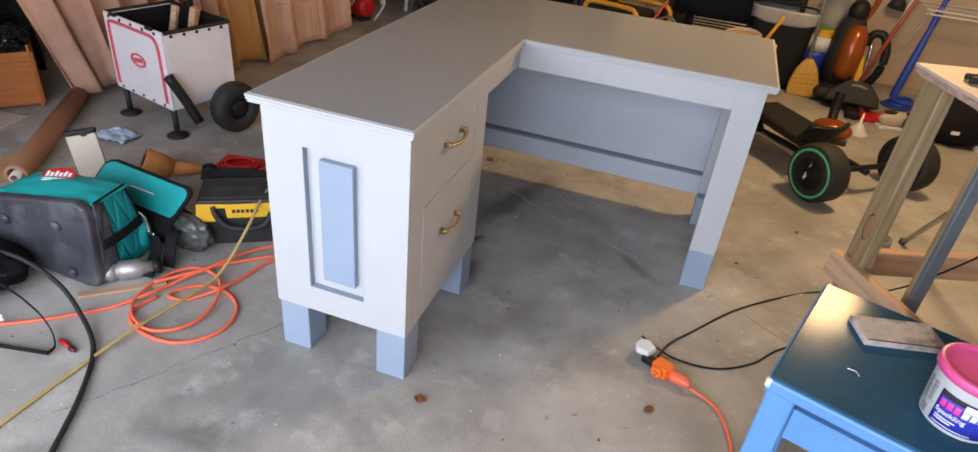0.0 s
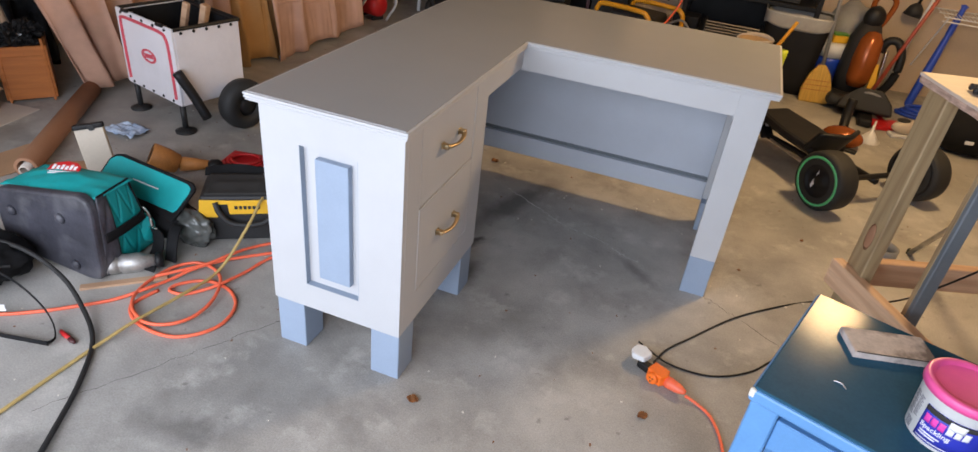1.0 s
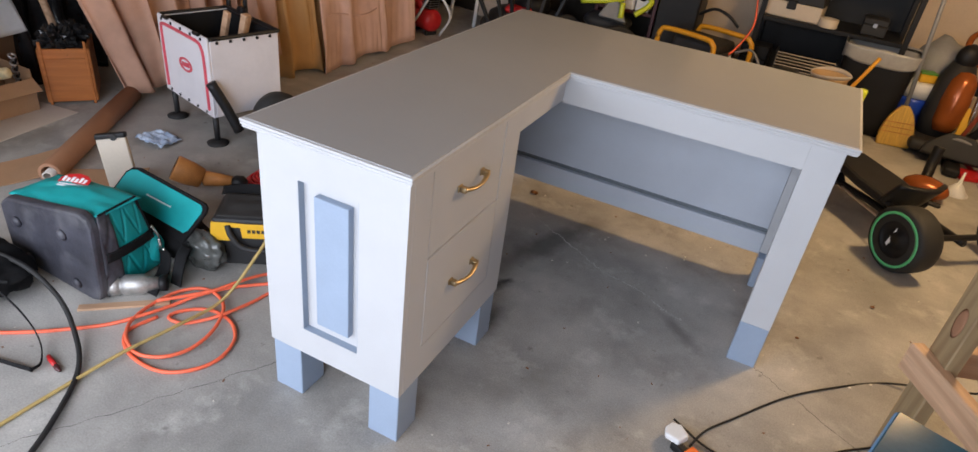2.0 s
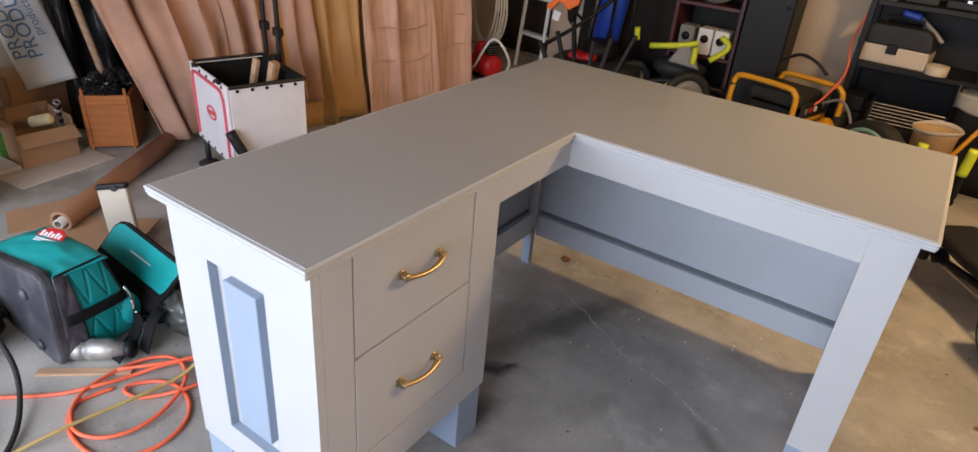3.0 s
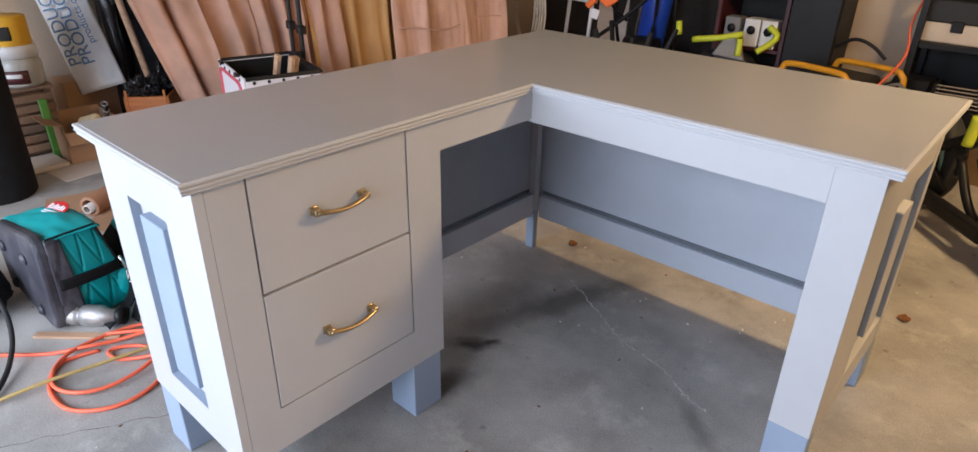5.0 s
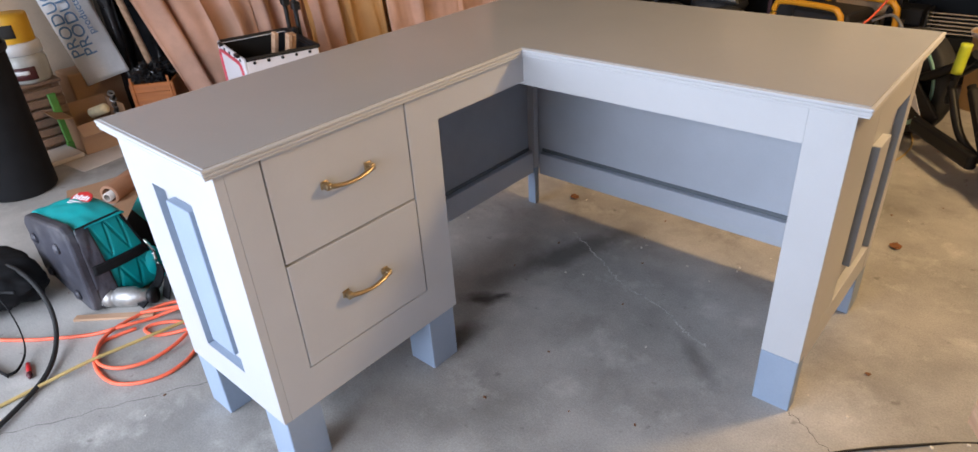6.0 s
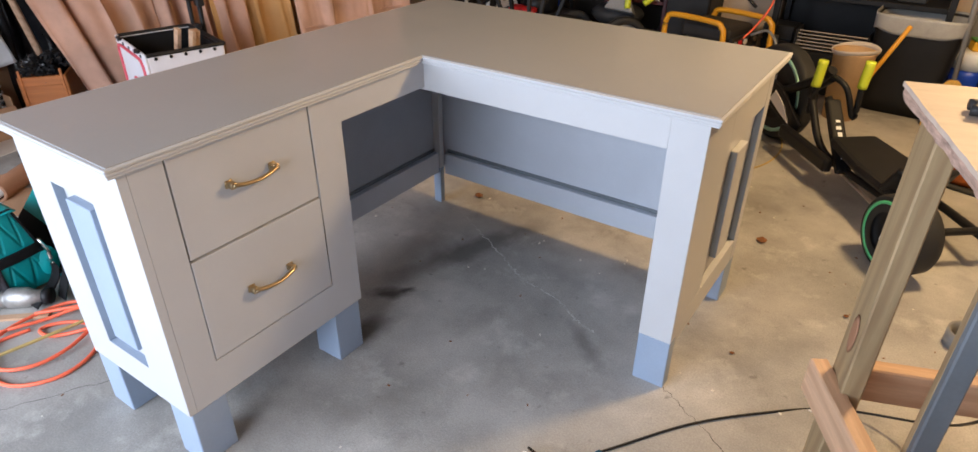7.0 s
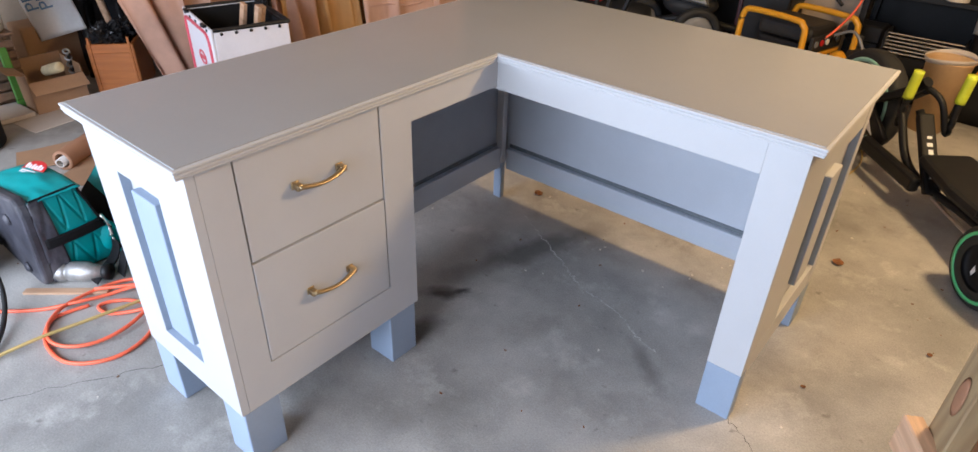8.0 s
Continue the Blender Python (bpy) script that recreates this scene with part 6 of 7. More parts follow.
part("back", box((-0.42, 0.19, 0.0), (0.41, 0.198, 1.65), 0.001), M_BLACK, sv)
tb = thing("tool_box", pose(-0.06, 5.16, 0.5285, 0, 0, -6), "grey and cream plastic tool box on the shelf", "tool box")
part("body", box((-0.185, -0.10, 0.0), (0.185, 0.10, 0.10), 0.010, seg=2), M_CREAM, tb, "cream lower tray")
part("lid", prism([(-0.19, 0.0), (0.19, 0.0), (0.17, 0.085), (0.13, 0.11), (-0.13, 0.11), (-0.17, 0.085)], 0.205, m=pose(0, 0.1025, 0.1005, 90, 0, 0), bevel=0.008), M_DARKGREY, tb, "dark grey lid")
part("latch", box((-0.028, -0.112, 0.060), (0.028, -0.1005, 0.115), 0.004), M_BLACK, tb)
part("carry_grip", tube([(-0.10, 0, 0.205), (-0.08, 0, 0.245), (0.08, 0, 0.245), (0.10, 0, 0.205)], 0.012, 8), M_DARKGREY, tb)
sc = thing("glue_gun", pose(-0.03, 5.16, 0.775, 0, 10, 0), "blue and grey glue gun on the tool box", "glue gun")
part("grip", box((-0.06, -0.02, 0.0), (0.04, 0.02, 0.04), 0.012, seg=2), M_BLUEPL, sc)
part("nozzle", tube([(0.03, 0, 0.02), (0.12, -0.02, -0.02), (0.19, -0.03, -0.06)], 0.012, 8), M_MIDGREY, sc)
tr = thing("tape_roll", pose(0.17, 5.05, 0.5285), "roll of cream masking tape on the shelf", "tape")
part("roll", lathe([(0.028, 0), (0.055, 0), (0.056, 0.003), (0.056, 0.052), (0.028, 0.052), (0.028, 0.0)], 28), M_CREAM, tr, smooth=True)
for k, (x, z, w, h, m_) in enumerate(((-0.28, 0.8685, 0.10, 0.04, M_WHITEPL), (-0.12, 0.8685, 0.16, 0.11, M_DARKGREY), (0.10, 0.8685, 0.20, 0.07, M_BLACK), (0.33, 0.5285, 0.14, 0.10, M_DARKGREY), (0.36, 0.8685, 0.16, 0.12, M_BLACK), (-0.30, 0.0885, 0.18, 0.24, M_BLACK), (-0.02, 0.0885, 0.26, 0.16, M_BLACK))):
    bx = thing("tool_case", pose(x + 0.10, 5.13, z, 0, 0, 5 * math.sin(k * 2)), "dark plastic tool case on the shelving" if m_ != M_WHITEPL else "white plastic case on the shelving", "case", "cases on the shelving")
    part("shell", box((-w / 2, -0.07, 0), (w / 2, 0.08, h * 0.62), 0.006), m_, bx)
    part("lid", box((-w / 2, -0.07, h * 0.63), (w / 2, 0.08, h), 0.006), m_, bx)
    part("catch", box((-0.012, -0.076, h * 0.5), (0.012, -0.0702, h * 0.75), 0.002), M_STEEL, bx)
om = thing("orange_tipped_marker", pose(-0.20, 5.04, 0.9095, 0, 90, 10), "white marker with an orange tip on the shelf", "marker")
part("tip", cyl(0.018, 0.014, 0.05, 14, m=pose(-0.018, 0, 0.05)), M_ORANGEPL, om, smooth=True)
part("barrel", cyl(0.018, 0.018, 0.12, 14, m=pose(-0.018, 0, -0.07)), M_WHITEPL, om, smooth=True)
cp = thing("cream_power_pack", pose(-0.10, 5.12, 1.2485), "cream plastic case on the upper shelf", "case")
part("shell", box((-0.16, -0.09, 0), (0.16, 0.09, 0.14), 0.02, seg=2), M_CREAM, cp)
part("base_lip", box((-0.165, -0.095, 0.001), (0.165, 0.095, 0.012), 0.003), M_CREAM, cp)
rk2 = thing("chrome_rack", pose(0.10, 4.90, 0, 0, 0, 0), "low chrome wire rack holding dark discs", "rack")
for k in range(6):
    part("wire", tube([(-0.16, -0.06 + 0.004 * k, 0.27 + 0.018 * k), (0.20, -0.06 + 0.004 * k, 0.27 + 0.018 * k)], 0.004, 6), M_CHROME, rk2)
for x in (-0.16, 0.20):
    part("upright", box((x - 0.006, -0.07, 0), (x + 0.006, 0.08, 0.37), 0.002), M_BLACK, rk2)
part("bin", box((-0.15, -0.05, 0.02), (0.19, 0.07, 0.25), 0.006), M_BLACK, rk2)

# ---- corner with the bin and brooms ----
bn = thing("kitchen_bin", pose(0.515, 4.93, 0, 0, 0, -3), "black kitchen bin with a frosted liner folded over", "bin")


def bin_shell(u, v):
    a = 2 * math.pi * u
    cx, cy = math.copysign(abs(math.cos(a)) ** 0.35, math.cos(a)), math.copysign(abs(math.sin(a)) ** 0.35, math.sin(a))
    k = 0.84 + 0.16 * v
    return (0.205 * cx * k, 0.15 * cy * k, 0.002 + 0.50 * v)


part("shell", sheet(44, 6, bin_shell, 0.004), M_BLACK, bn, smooth=True)
part("bottom", box((-0.15, -0.11, 0.002), (0.15, 0.11, 0.010), 0.002), M_BLACK, bn)
part("liner", sheet(60, 6, lambda u, v: tuple(Vector(bin_shell(u, 0.85 + 0.17 * v)) * 1.0 + Vector((0.010 * math.cos(2 * math.pi * u), 0.010 * math.sin(2 * math.pi * u), 0.010 * math.sin(23 * u) * (1 - v)))), 0.003), M_LINER, bn, "frosted liner folded over the rim", smooth=True)
part("liner_inside", sheet(44, 5, lambda u, v: tuple(Vector(bin_shell(u, 0.55 + 0.46 * v)) * 0.965), 0.002), M_LINER, bn, smooth=True)
gb = thing("grey_sack", pose(0.86, 5.22, 0), "dark grey sack slumped against the wall", "sack")
part("bag", lump(0.20, (0.85, 0.6, 1.45), 0.16, 2.2, 3.0, 3, pose(0, 0, 0.29)), M_MIDGREY, gb, smooth=True)
pt = thing("cardboard_bucket", pose(0.275, 4.60, 0, 0, 0, 0), "tan paper bucket holding sticks", "bucket")
part("bucket", lathe([(0, 0.0), (0.075, 0.0), (0.100, 0.345), (0.106, 0.352), (0.100, 0.356), (0.094, 0.345), (0.072, 0.02), (0, 0.02)], 26), M_PAPERTAN, pt, smooth=True)
part("torn_rim", sheet(24, 2, lambda u, v: ((0.101 + 0.010 * v) * math.cos(2 * math.pi * u), (0.101 + 0.010 * v) * math.sin(2 * math.pi * u), 0.345 + 0.022 * v + 0.012 * math.sin(9 * u)), 0.003), M_PAPER, pt, smooth=True)
yk = thing("yellow_stick", pose(0.285, 4.60, 0.03, 4, 22, 0), "yellow handled stick standing in the bucket", "stick")
part("shaft", cyl(0.011, 0.011, 0.52, 10, bevel=0.003), M_GENY, yk, smooth=True)
part("tip", cyl(0.006, 0.011, 0.03, 10, m=pose(0, 0, -0.03)), M_CREAM, yk, smooth=True)
tub2 = thing("blue_white_tub", pose(0.785, 5.02, 0, 0, 0, 0), "blue plastic tub with a white lid", "tub")
part("tub", lathe([(0, 0), (0.075, 0), (0.085, 0.22), (0.083, 0.25), (0, 0.25)], 26), M_BLUEPL, tub2, smooth=True)
part("lid", lathe([(0, 0.340), (0.082, 0.340), (0.089, 0.330), (0.089, 0.251), (0, 0.251)], 26), M_WHITEPL, tub2, smooth=True)
ysp = thing("yellow_sponge", pose(0.80, 5.03, 0.3405, 0, 0, 20), "yellow sponge resting on the tub", "sponge")
part("block", box((-0.05, -0.035, 0), (0.05, 0.035, 0.05), 0.010, seg=2), M_YELLOW, ysp)
part("scour_pad", box((-0.05, -0.035, 0.0505), (0.05, 0.035, 0.062), 0.003), M_GREENP, ysp)

br = thing("corn_broom", pose(0.745, 4.73, 0.0, -8, -4, 0), "corn broom with a straw head, bristles on the floor", "broom")
hb = bmesh.new()
part("straw_head", prism([(-0.095, 0.0), (0.085, 0.0), (0.088, 0.10), (0.06, 0.19), (0.022, 0.245), (-0.022, 0.245), (-0.068, 0.18), (-0.095, 0.09)], 0.045, hb, pose(0, 0.022, 0, 90, 0, 0), bevel=0.012), M_STRAW, br, "yellow straw head")
for z in (0.085, 0.115, 0.145):
    w_ = 0.098 - max(0, z - 0.09) * 0.32
    part("stitching", tube([(-w_, -0.026, z), (w_ - 0.008, -0.026, z)], 0.0022, 5), M_TAN, br)
part("broom_handle", cyl(0.012, 0.012, 0.95, 12, m=pose(0, 0, 0.24)), M_MIDGREY, br, smooth=True)

vc = thing("upright_vacuum", pose(0.965, 4.86, 0, -6, 0, -4), "copper orange upright vacuum cleaner with a black hose", "vacuum")
part("floor_head", box((-0.15, -0.24, 0.012), (0.15, 0.06, 0.085), 0.03, seg=3), M_DARKGREY, vc, "dark floor head")
part("dust_canister", lathe([(0, 0.13), (0.055, 0.13), (0.072, 0.18), (0.078, 0.30), (0.068, 0.42), (0.040, 0.47), (0, 0.48)], 26, m=pose(0.0, -0.05, 0)), M_COPPER, vc, "glossy copper canister", smooth=True)
part("back_shell", lathe([(0, 0.06), (0.09, 0.07), (0.105, 0.20), (0.095, 0.42), (0.06, 0.52), (0, 0.53)], 24, m=pose(-0.03, 0.03, 0)), M_DARKGREY, vc, smooth=True)
part("grip_neck", tube([(-0.02, 0.02, 0.50), (-0.05, 0.02, 0.58), (-0.055, 0.0, 0.66), (0.0, -0.02, 0.70), (0.055, -0.01, 0.66), (0.04, 0.01, 0.56), (0.015, 0.02, 0.50)], 0.017, 10, None, 6), M_COPPER, vc, smooth=True)
part("motor_block", lump(0.07, (0.9, 0.7, 1.0), 0.05, 2, 2, 3, pose(-0.03, 0.0, 0.555)), M_BLACK, vc, smooth=True)
part("hose", tube([(0.09, 0.02, 0.10), (0.16, 0.0, 0.12), (0.20, -0.02, 0.22), (0.20, -0.02, 0.34), (0.16, 0.0, 0.43), (0.10, 0.01, 0.43), (0.075, 0.02, 0.36)], 0.026, 12, None, 8), M_BLACK, vc, "ribbed black hose", smooth=True)
part("wand", tube([(0.125, -0.03, 0.10), (0.105, -0.03, 0.38)], 0.012, 10), M_CHROME, vc, smooth=True)
part("yellow_tool", prism([(0, 0), (0.05, 0.0), (0.02, 0.16), (0.0, 0.16)], 0.02, m=pose(0.07, -0.05, 0.13, 90, 0, 0), bevel=0.004), M_YELLOW, vc, "yellow attachment")
for x in (-0.14, 0.14):
    part("wheel", cyl(0.035, 0.035, 0.02, 18, m=pose(x - 0.01, 0.03, 0.036, 0, 90, 0)), M_RUBBER, vc)
dp = thing("floor_sweeper", pose(1.03, 4.58, 0, 0, 0, -6), "dark grey push sweeper head on the floor", "sweeper")
part("hood", prism([(-0.17, 0.0), (0.15, 0.0), (0.13, 0.07), (0.06, 0.14), (-0.07, 0.14), (-0.155, 0.06)], 0.11, m=pose(0, 0.055, 0.03, 70, 0, 0), bevel=0.012), M_DARKGREY, dp)
part("bumper", tube([(-0.06, 0.0, 0.165), (0.0, -0.01, 0.175), (0.09, 0.0, 0.155)], 0.008, 8), M_MIDGREY, dp)
part("swivel", box((-0.03, -0.15, 0.002), (0.05, 0.02, 0.05), 0.012, seg=2), M_BLACK, dp)
rs = thing("red_broom_handle", pose(1.02, 4.72, 0.02, -14, 17, 0), "long red-brown broom handle leaning on the wall", "handle")
part("shaft", cyl(0.012, 0.012, 1.25, 12), M_REDSTICK, rs, smooth=True)
part("ferrule", cyl(0.015, 0.014, 0.06, 12, m=pose(0, 0, 0.0)), M_STEEL, rs, smooth=True)
wp = thing("white_pole", pose(1.22, 5.30, 0, 0, 7, 0), "thin white pole leaning on the back wall", "pole")
part("shaft", cyl(0.011, 0.011, 1.1, 10), M_WHITEPL, wp, smooth=True)
part("end_cap", cyl(0.014, 0.013, 0.03, 10), M_RUBBER, wp, smooth=True)
bt = thing("blue_plastic_bat", pose(1.37, 5.10, 0.0, -12, 9, 0), "blue plastic toy bat leaning on the wall", "bat")
part("bat", lathe([(0, 0.0), (0.020, 0.0), (0.025, 0.02), (0.026, 0.22), (0.023, 0.36), (0.017, 0.48), (0.016, 0.66), (0.024, 0.68), (0, 0.69)], 20), M_BLUEPL, bt, smooth=True)
part("grip_band", lathe([(0.0185, 0.49), (0.021, 0.50), (0.021, 0.60), (0.0175, 0.61)], 18), M_BLUEPL, bt, smooth=True)
wsf = thing("wire_shelf", pose(1.66, 5.25, 0.60), "white wire shelf fixed to the back wall", "shelf")
for k in range(26):
    part("rod", tube([(-0.30 + 0.024 * k, -0.16, 0.0), (-0.30 + 0.024 * k, 0.16, 0.0)], 0.0022, 5), M_WHITEPL, wsf)
for y in (-0.16, 0.0, 0.16):
    part("rail", tube([(-0.31, y, -0.004), (0.31, y, -0.004)], 0.0045, 6), M_WHITEPL, wsf)
part("front_lip", tube([(-0.31, -0.16, -0.030), (0.31, -0.16, -0.030)], 0.0045, 6), M_WHITEPL, wsf)
part("brace", tube([(-0.28, -0.155, -0.005), (-0.30, 0.165, -0.40)], 0.006, 6), M_WHITEPL, wsf)
bs = thing("wall_brush", pose(1.235, 5.35, 0.585, 0, 8, 0), "round brush hanging on the back wall", "brush")
part("bristles", lathe([(0, -0.06), (0.06, -0.055), (0.045, 0.0), (0.02, 0.025), (0, 0.03)], 20), M_DARKGREY, bs, smooth=True)
part("handle", cyl(0.010, 0.008, 0.22, 10, m=pose(0, 0, 0.02)), M_BLACK, bs, smooth=True)
fn_ = thing("white_funnel", pose(1.03, 4.20, 0), "small white funnel upside down on the floor", "funnel")
part("cone", lathe([(0.055, 0.0), (0.058, 0.004), (0.020, 0.055), (0.010, 0.062), (0.005, 0.125), (0.002, 0.125), (0.002, 0.0), (0.055, 0.0)], 24), M_WHITEPL, fn_, smooth=True)
part("rim", lathe([(0.056, 0.0), (0.063, 0.0), (0.063, 0.006), (0.056, 0.006), (0.056, 0.0)], 24), M_WHITEPL, fn_, smooth=True)
rdp = thing("red_dustpan", pose(1.17, 4.52, 0, 0, 0, 20), "red plastic dustpan lying on the floor", "dustpan")
part("pan", prism([(-0.12, -0.06), (0.12, -0.06), (0.10, 0.07), (-0.10, 0.07)], 0.03, bevel=0.008), M_RED, rdp)
part("handle", tube([(0, 0.06, 0.02), (0.0, 0.14, 0.03), (0.0, 0.2, 0.03)], 0.012, 8), M_RED, rdp)
for k, (x, y, r) in enumerate(((1.27, 4.42, 20), (1.36, 4.48, 60))):
    sh = thing("sneaker", pose(x, y, 0, 0, 0, r), "worn white and dark sneaker on the floor", "shoe", "pair of sneakers")
    part("sole", prism([(-0.12, -0.035), (0.08, -0.04), (0.12, -0.01), (0.11, 0.03), (0.06, 0.042), (-0.11, 0.035)], 0.022, bevel=0.006), M_WHITEPL, sh)
    part("upper", lump(0.075, (1.45, 0.52, 0.62), 0.06, 1.6, 3.0 + k, 3, pose(-0.01, 0, 0.062)), M_CREAM if k == 0 else M_MAROON, sh, smooth=True)
    part("opening", lump(0.032, (1.3, 0.8, 0.4), 0.05, 2, 1, 2, pose(-0.06, 0, 0.103)), M_GAP, sh, smooth=True)
bgb = thing("black_gear_bag", pose(1.56, 4.36, 0, 0, 0, 8), "black gear bag with a pale tag on the floor", "bag")
part("body", lump(0.20, (1.1, 0.7, 0.72), 0.10, 2.0, 7.0, 3, pose(0, 0, 0.135)), M_BLACKFAB, bgb, smooth=True)
part("tag", box((-0.09, -0.152, 0.10), (-0.045, -0.146, 0.12), 0.001), M_WHITETXT, bgb)
sbt = thing("spray_bottle", pose(1.72, 4.30, 0), "white bottle with a blue label on the floor", "bottle")
part("bottle", lathe([(0, 0), (0.048, 0), (0.052, 0.01), (0.052, 0.16), (0.03, 0.21), (0.018, 0.23), (0, 0.23)], 22), M_WHITEPL, sbt, smooth=True)
part("label", lathe([(0.0525, 0.04), (0.0535, 0.04), (0.0535, 0.11), (0.0525, 0.11), (0.0525, 0.04)], 22), M_LABELB, sbt, smooth=True)
part("cap", cyl(0.018, 0.016, 0.05, 14, m=pose(0, 0, 0.23)), M_BLUEPL, sbt)
blu = thing("blue_rope_heap", pose(1.36, 4.88, 0), "heap of blue cord by the wall", "rope")
for k in range(3):
    part("turn", tube(ring_loop(0.01 * k, 0, 0.09 - 0.008 * k, 0.06, 30 * k, 0.012 + 0.02 * k, 18, 0, 360, 0.1, k), 0.011, 8, None, 2), M_BLUEPL, blu, smooth=True)

# ---- drift trike ----
# long axis from the rear axle to the front wheel
tk = thing("drift_trike", pose(0.885, 3.262, 0, 0, 0, 39.5), "black drift trike with green rimmed wheels", "trike")


def trike_wheel(x, y, r, w, ring, turn, name="wheel"):
    m = pose(x, y, r) @ pose(0, 0, 0, 0, 90, 0) if turn == 0 else pose(x, y, r, 0, 0, turn) @ pose(0, 0, 0, 0, 90, 0)
    t = part(name, lathe([(r * 0.55, -w), (r * 0.92, -w), (r * 0.985, -w * 0.8), (r, -w * 0.4), (r, w * 0.4), (r * 0.985, w * 0.8), (r * 0.92, w), (r * 0.55, w)], 40, m=m), M_RUBBER, tk, "black tyre", smooth=True)
    part("rim", lathe([(0, -w * 0.72), (r * 0.20, -w * 0.80), (r * 0.26, -w * 0.55), (r * 0.60, -w * 0.62), (r * 0.64, -w * 0.9), (r * 0.64, w * 0.9), (r * 0.60, w * 0.62), (r * 0.26, w * 0.55), (r * 0.20, w * 0.80), (0, w * 0.72)], 36, m=m), M_BLACK, t, "black moulded rim", smooth=True)
    for s in (-1, 1):
        part("rim_ring", lathe([(r * 0.76, s * w * 0.995), (r * 0.76, s * (w + 0.003)), (r * 0.84, s * (w + 0.003)), (r * 0.84, s * w * 0.98)], 40, m=m), ring, t, "green rim ring", smooth=True)
        part("rim_mark", prism([(-0.045 * r / 0.1, 0.01), (0.02, 0.03), (0.03, 0.022), (-0.02, 0.0)], 0.002, m=m @ pose(0.02, 0.012, s * (w * 0.64 + (0.0 if s > 0 else 0.002)))), M_WHITETXT, t, "pale hub mark")
    return t


trike_wheel(-0.235, 0.02, 0.137, 0.055, M_GREENR, 0)
trike_wheel(0.335, 0.02, 0.137, 0.050, M_BLACK, 0)
part("axle", tube([(-0.24, 0.02, 0.137), (0.33, 0.02, 0.137)], 0.014, 10), M_BLACK, tk)
part("seat", prism([(-0.11, 0.22), (0.11, 0.22), (0.125, 0.42), (0.10, 0.66), (-0.10, 0.66), (-0.125, 0.42)], 0.045, m=pose(-0.05, 0.0, 0.135, 4, 0, 0), bevel=0.02), M_BLACK, tk, "low black bucket seat")
part("seat_back", sheet(14, 8, lambda u, v: (-0.165 + 0.23 * u, 0.27 - 0.06 * v - 0.05 * math.sin(math.pi * u), 0.190 + 0.10 * v), 0.02), M_BLACK, tk, smooth=True)
for x in (-0.085, 0.085):
    part("frame_rail", tube([(x - 0.03, 0.0, 0.12), (x, 0.35, 0.105), (x * 0.6 - 0.06, 0.72, 0.12), (x * 0.45 - 0.08, 0.90, 0.30)], 0.016, 10), M_BLACK, tk, smooth=True)
part("edge_bar", tube([(-0.20, 0.10, 0.125), (-0.15, 0.50, 0.115)], 0.007, 8), M_STEEL, tk, "bare steel side bar")
FWX, FWY = -0.094, 1.200
trike_wheel(FWX, FWY, 0.225, 0.040, M_TEALR, 8, "front_wheel")
FM = pose(FWX, FWY, 0, 0, 0, 8)
for x in (-0.060, 0.060):
    arm = part("fork", tube([tuple(FM @ Vector((x, 0.0, 0.225))), tuple(FM @ Vector((x, -0.16, 0.30))), tuple(FM @ Vector((x * 0.5, -0.28, 0.38)))], 0.020, 10), M_BLACK, tk, "black fork leg", smooth=True)
gd = part("fork_guard", prism([(-0.05, -0.02), (0.03, -0.05), (0.24, -0.13), (0.27, -0.07), (0.10, 0.05), (0.0, 0.07)], 0.022, m=FM @ pose(-0.075, -0.02, 0.235, 90, 0, -90) @ pose(0, 0, -0.01), bevel=0.006), M_BLACK, tk, "black fork guard with pale marks")
part("guard_mark", prism([(0.03, -0.02), (0.12, -0.06), (0.19, -0.085), (0.13, -0.01), (0.06, 0.03)], 0.003, m=FM @ pose(-0.0785, -0.02, 0.235, 90, 0, -90) @ pose(0, 0, 0.0095)), M_WHITETXT, gd)
part("steerer", tube([tuple(FM @ Vector((0, -0.22, 0.34))), tuple(FM @ Vector((0, -0.30, 0.42)))], 0.022, 10), M_BLACK, tk)
for s, gx, gy, gz in ((-1, -0.120, 0.890, 0.355), (1, 0.030, 0.800, 0.372)):
    part("handle_bar", tube([(-0.05, 0.92, 0.40), ((gx - 0.05) / 2, gy + 0.04, 0.36), (gx, gy, 0.24), (gx, gy, gz)], 0.013, 8), M_BLACK, tk, smooth=True)
    part("grip", tube([(gx, gy, gz), (gx + 0.004, gy - 0.006, gz + 0.115)], 0.020, 12), M_LIME, tk, "lime green hand grip", smooth=True)
DT = pose(-0.085, 0.700, 0.200, 40, 0, -8)
dn = part("down_tube", box((-0.030, -0.17, -0.018), (0.030, 0.17, 0.020), 0.010, m=DT, seg=2), M_BLACK, tk, "down tube with pale marks")
for k in range(6):
    part("mark_bar", box((-0.011 + 0.003 * (k % 2), -0.115 + 0.034 * k, 0.0202), (0.010, -0.094 + 0.034 * k - 0.005 * (k % 3), 0.0212), 0.0003, m=DT), M_WHITETXT, dn)
part("chain_case", box((-0.19, 0.58, 0.09), (-0.15, 0.98, 0.15), 0.012, seg=2), M_BLACK, tk)
rbox = thing("orange_vacuum_head", pose(0.86, 4.02, 0, 0, 0, -15), "copper orange vacuum floor nozzle on the floor", "nozzle")
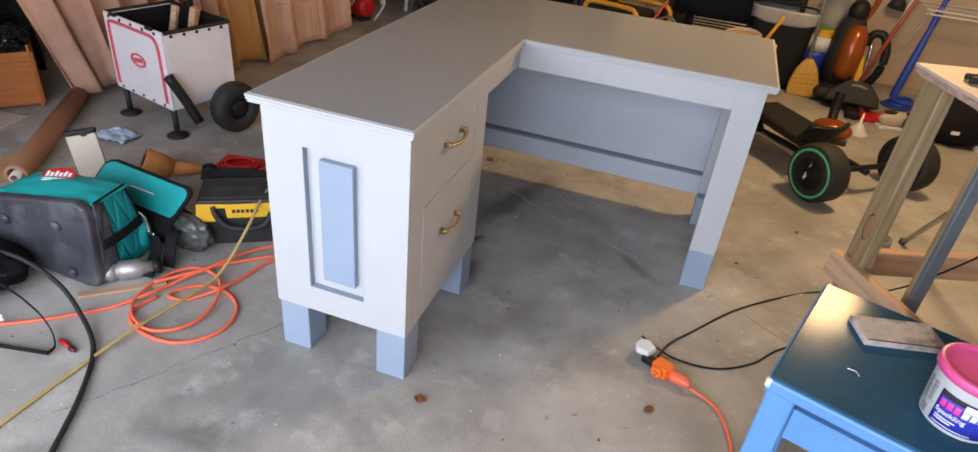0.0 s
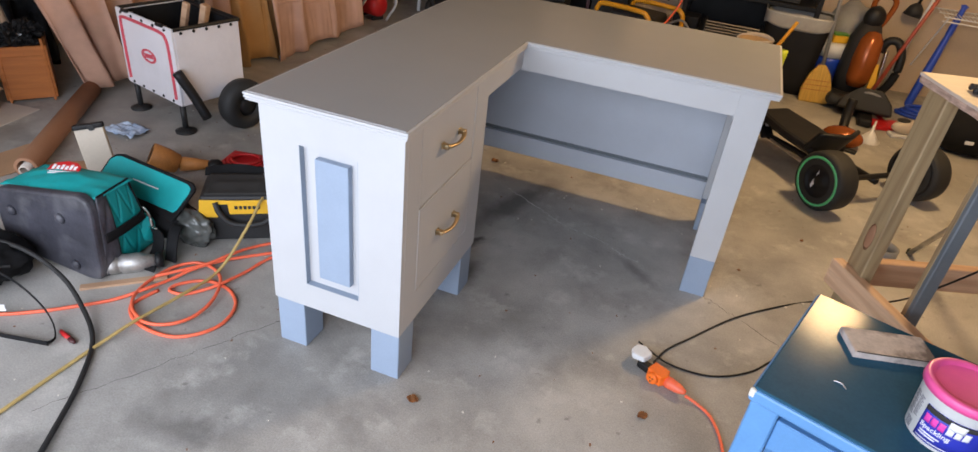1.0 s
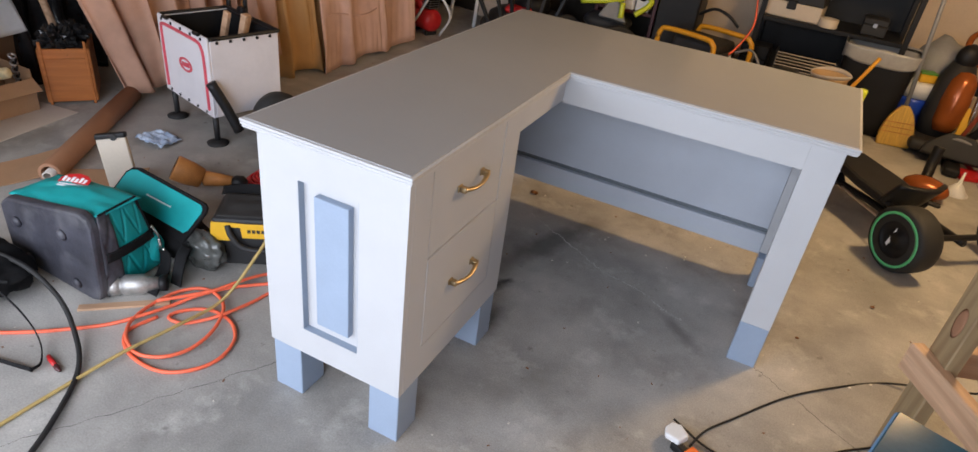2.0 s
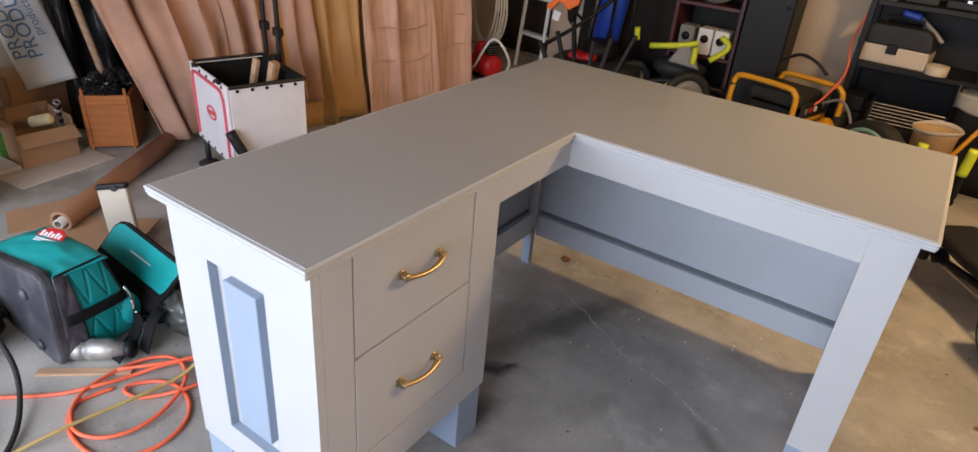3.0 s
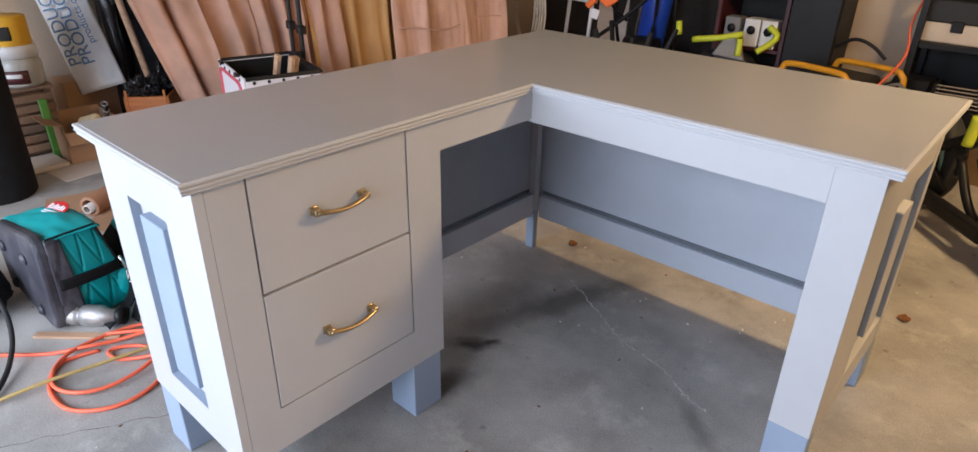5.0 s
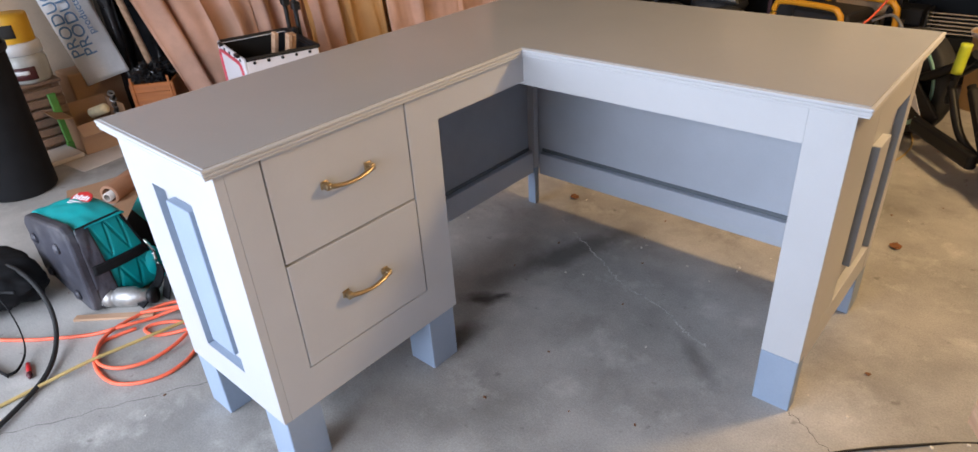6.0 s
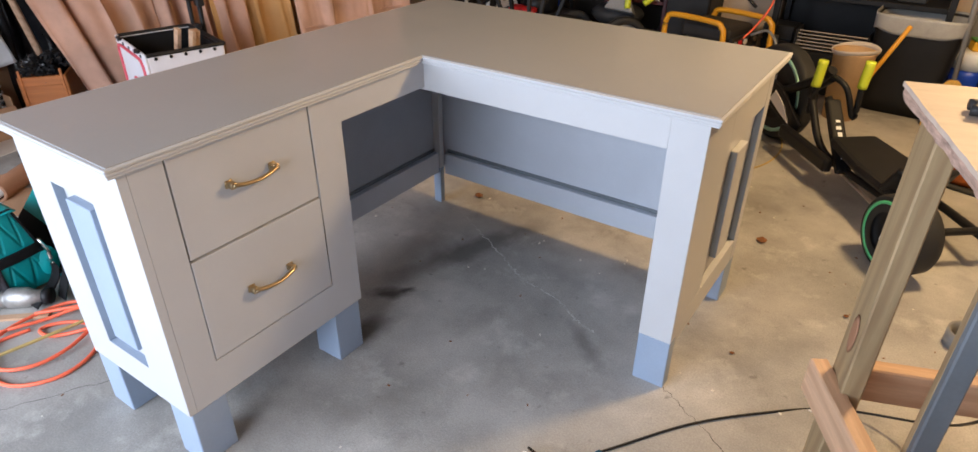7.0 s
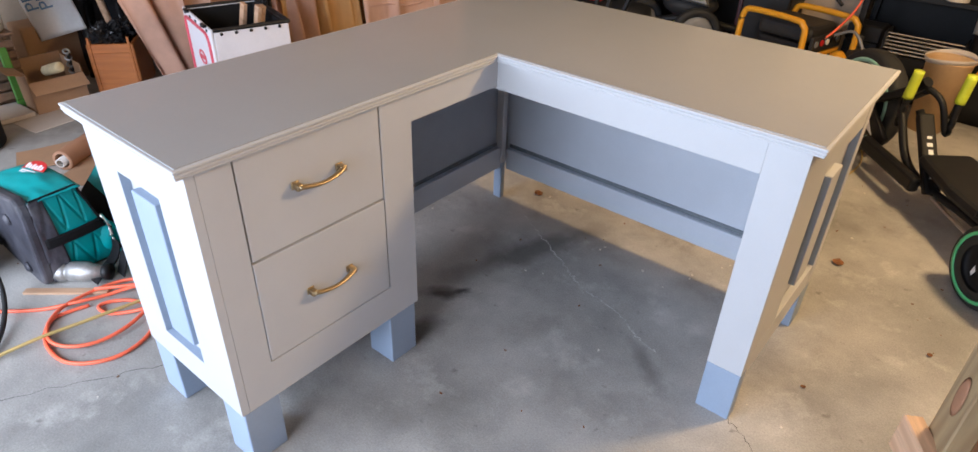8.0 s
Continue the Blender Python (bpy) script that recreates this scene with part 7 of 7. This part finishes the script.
part("shell", lump(0.095, (1.15, 0.75, 0.6), 0.04, 1.6, 1.0, 3, pose(0, 0, 0.055)), M_COPPER, rbox, smooth=True)
part("neck", tube([(-0.02, 0.04, 0.08), (-0.03, 0.09, 0.16), (-0.03, 0.11, 0.24)], 0.026, 10), M_BLACK, rbox, smooth=True)
part("rubber_lip", box((-0.10, -0.08, 0.0), (0.10, -0.05, 0.02), 0.006), M_RUBBER, rbox)

# ---- on and under the workbench ----
for k, (x, y, r) in enumerate(((0.755, 1.888, 6), (0.785, 1.846, 12))):
    p_ = thing("pliers", pose(x + 0.017, y + 0.034, 0.9335, 0, 0, r), "dark handled pliers lying on the workbench", "pliers", "pliers on the workbench")
    part("grip", tube([(-0.10, 0.012, 0.009), (-0.05, 0.018, 0.010), (0.0, 0.006, 0.010)], 0.0085, 8), M_DARKGREY, p_, smooth=True)
    part("grip", tube([(-0.10, -0.012, 0.009), (-0.05, -0.018, 0.010), (0.0, -0.006, 0.010)], 0.0085, 8), M_DARKGREY, p_, smooth=True)
    part("jaw", lathe([(0, 0), (0.010, 0.0), (0.012, 0.015), (0.004, 0.06), (0, 0.06)], 10, m=pose(0, 0, 0.012, 0, 90, 0)), M_STEEL, p_, smooth=True)
pp = thing("steel_pipe", pose(1.055, 2.89, 0.0, 0, 0, 0), "bare steel pipe leaning up to the workbench", "pipe")
part("pipe", tube([(0, 0, 0.0), (0.09, -0.70, 0.90)], 0.011, 12), M_STEEL, pp, smooth=True)
part("end_cap", cyl(0.013, 0.013, 0.02, 12), M_RUBBER, pp)
rg = thing("grey_pipe_ring", pose(0.93, 2.80, 0), "grey plastic pipe offcut on the floor", "pipe")
part("ring", lathe([(0.050, 0), (0.058, 0), (0.058, 0.05), (0.050, 0.05), (0.050, 0)], 26), M_MIDGREY, rg, smooth=True)
tagged(part("grey_sheet", box((0.0, -0.35, 0.0), (0.9, 0.15, 0.012), 0.002), M_MIDGREY, None, at=pose(0.80, 1.72, 0.0, 0, 0, 20)), "grey board lying under the workbench", "board")

# ---- litter on the slab ----
for k, (x, y, s) in enumerate(((-0.44, 1.24, 0.017), (0.16, 1.47, 0.016), (0.285, 3.06, 0.022), (-0.765, 2.75, 0.020), (0.38, 2.38, 0.007), (0.62, 2.75, 0.009), (-0.62, 3.02, 0.010))):
    lf = part("dry_leaf", sheet(6, 4, lambda u, v, s=s, k=k: (s * (u - 0.5) * 2, s * (v - 0.5) * 1.3 * (0.3 + math.sin(math.pi * u)), 0.003 + 0.25 * s * abs(math.sin(5 * u + 3 * v + k))), 0.0008), M_LEAF, None, at=pose(x, y, 0, 0, 0, 50 * k))
    tagged(lf, "curled dry brown leaf on the concrete", "leaf", "leaves on the floor")
rnd = random.Random(11)
bits = bmesh.new()
for k in range(140):
    x, y = rnd.uniform(-2.3, 1.2), rnd.uniform(0.8, 4.3)
    s = rnd.uniform(0.0015, 0.0042)
    box((-s, -s * 0.7, 0), (s, s * 0.7, s * 0.6), 0, bits, pose(x, y, 0.0003, 0, 0, rnd.uniform(0, 180)))
tagged(part("paint_chips", bits, M_CHIP, None), "pale paint chips and grit on the concrete", "grit", kind="stuff")
bits = bmesh.new()
for k in range(120):
    x, y = rnd.uniform(-2.3, 1.2), rnd.uniform(0.8, 4.3)
    s = rnd.uniform(0.0015, 0.0045)
    box((-s, -s * 0.5, 0), (s, s * 0.5, s * 0.5), 0, bits, pose(x, y, 0.0003, 0, 0, rnd.uniform(0, 180)))
tagged(part("dark_crumbs", bits, M_LEAF, None), "dark crumbs and bark bits on the concrete", "crumbs", kind="stuff")
shv = part("metal_shaving", tube([(0.0, 0, 0.001), (0.012, 0.002, 0.003), (0.022, -0.002, 0.001)], 0.0012, 5), M_STEEL, None, at=pose(0.42, 1.07, SH, 0, 0, -30))
tagged(shv, "small bright metal shaving on the stool", "shaving")
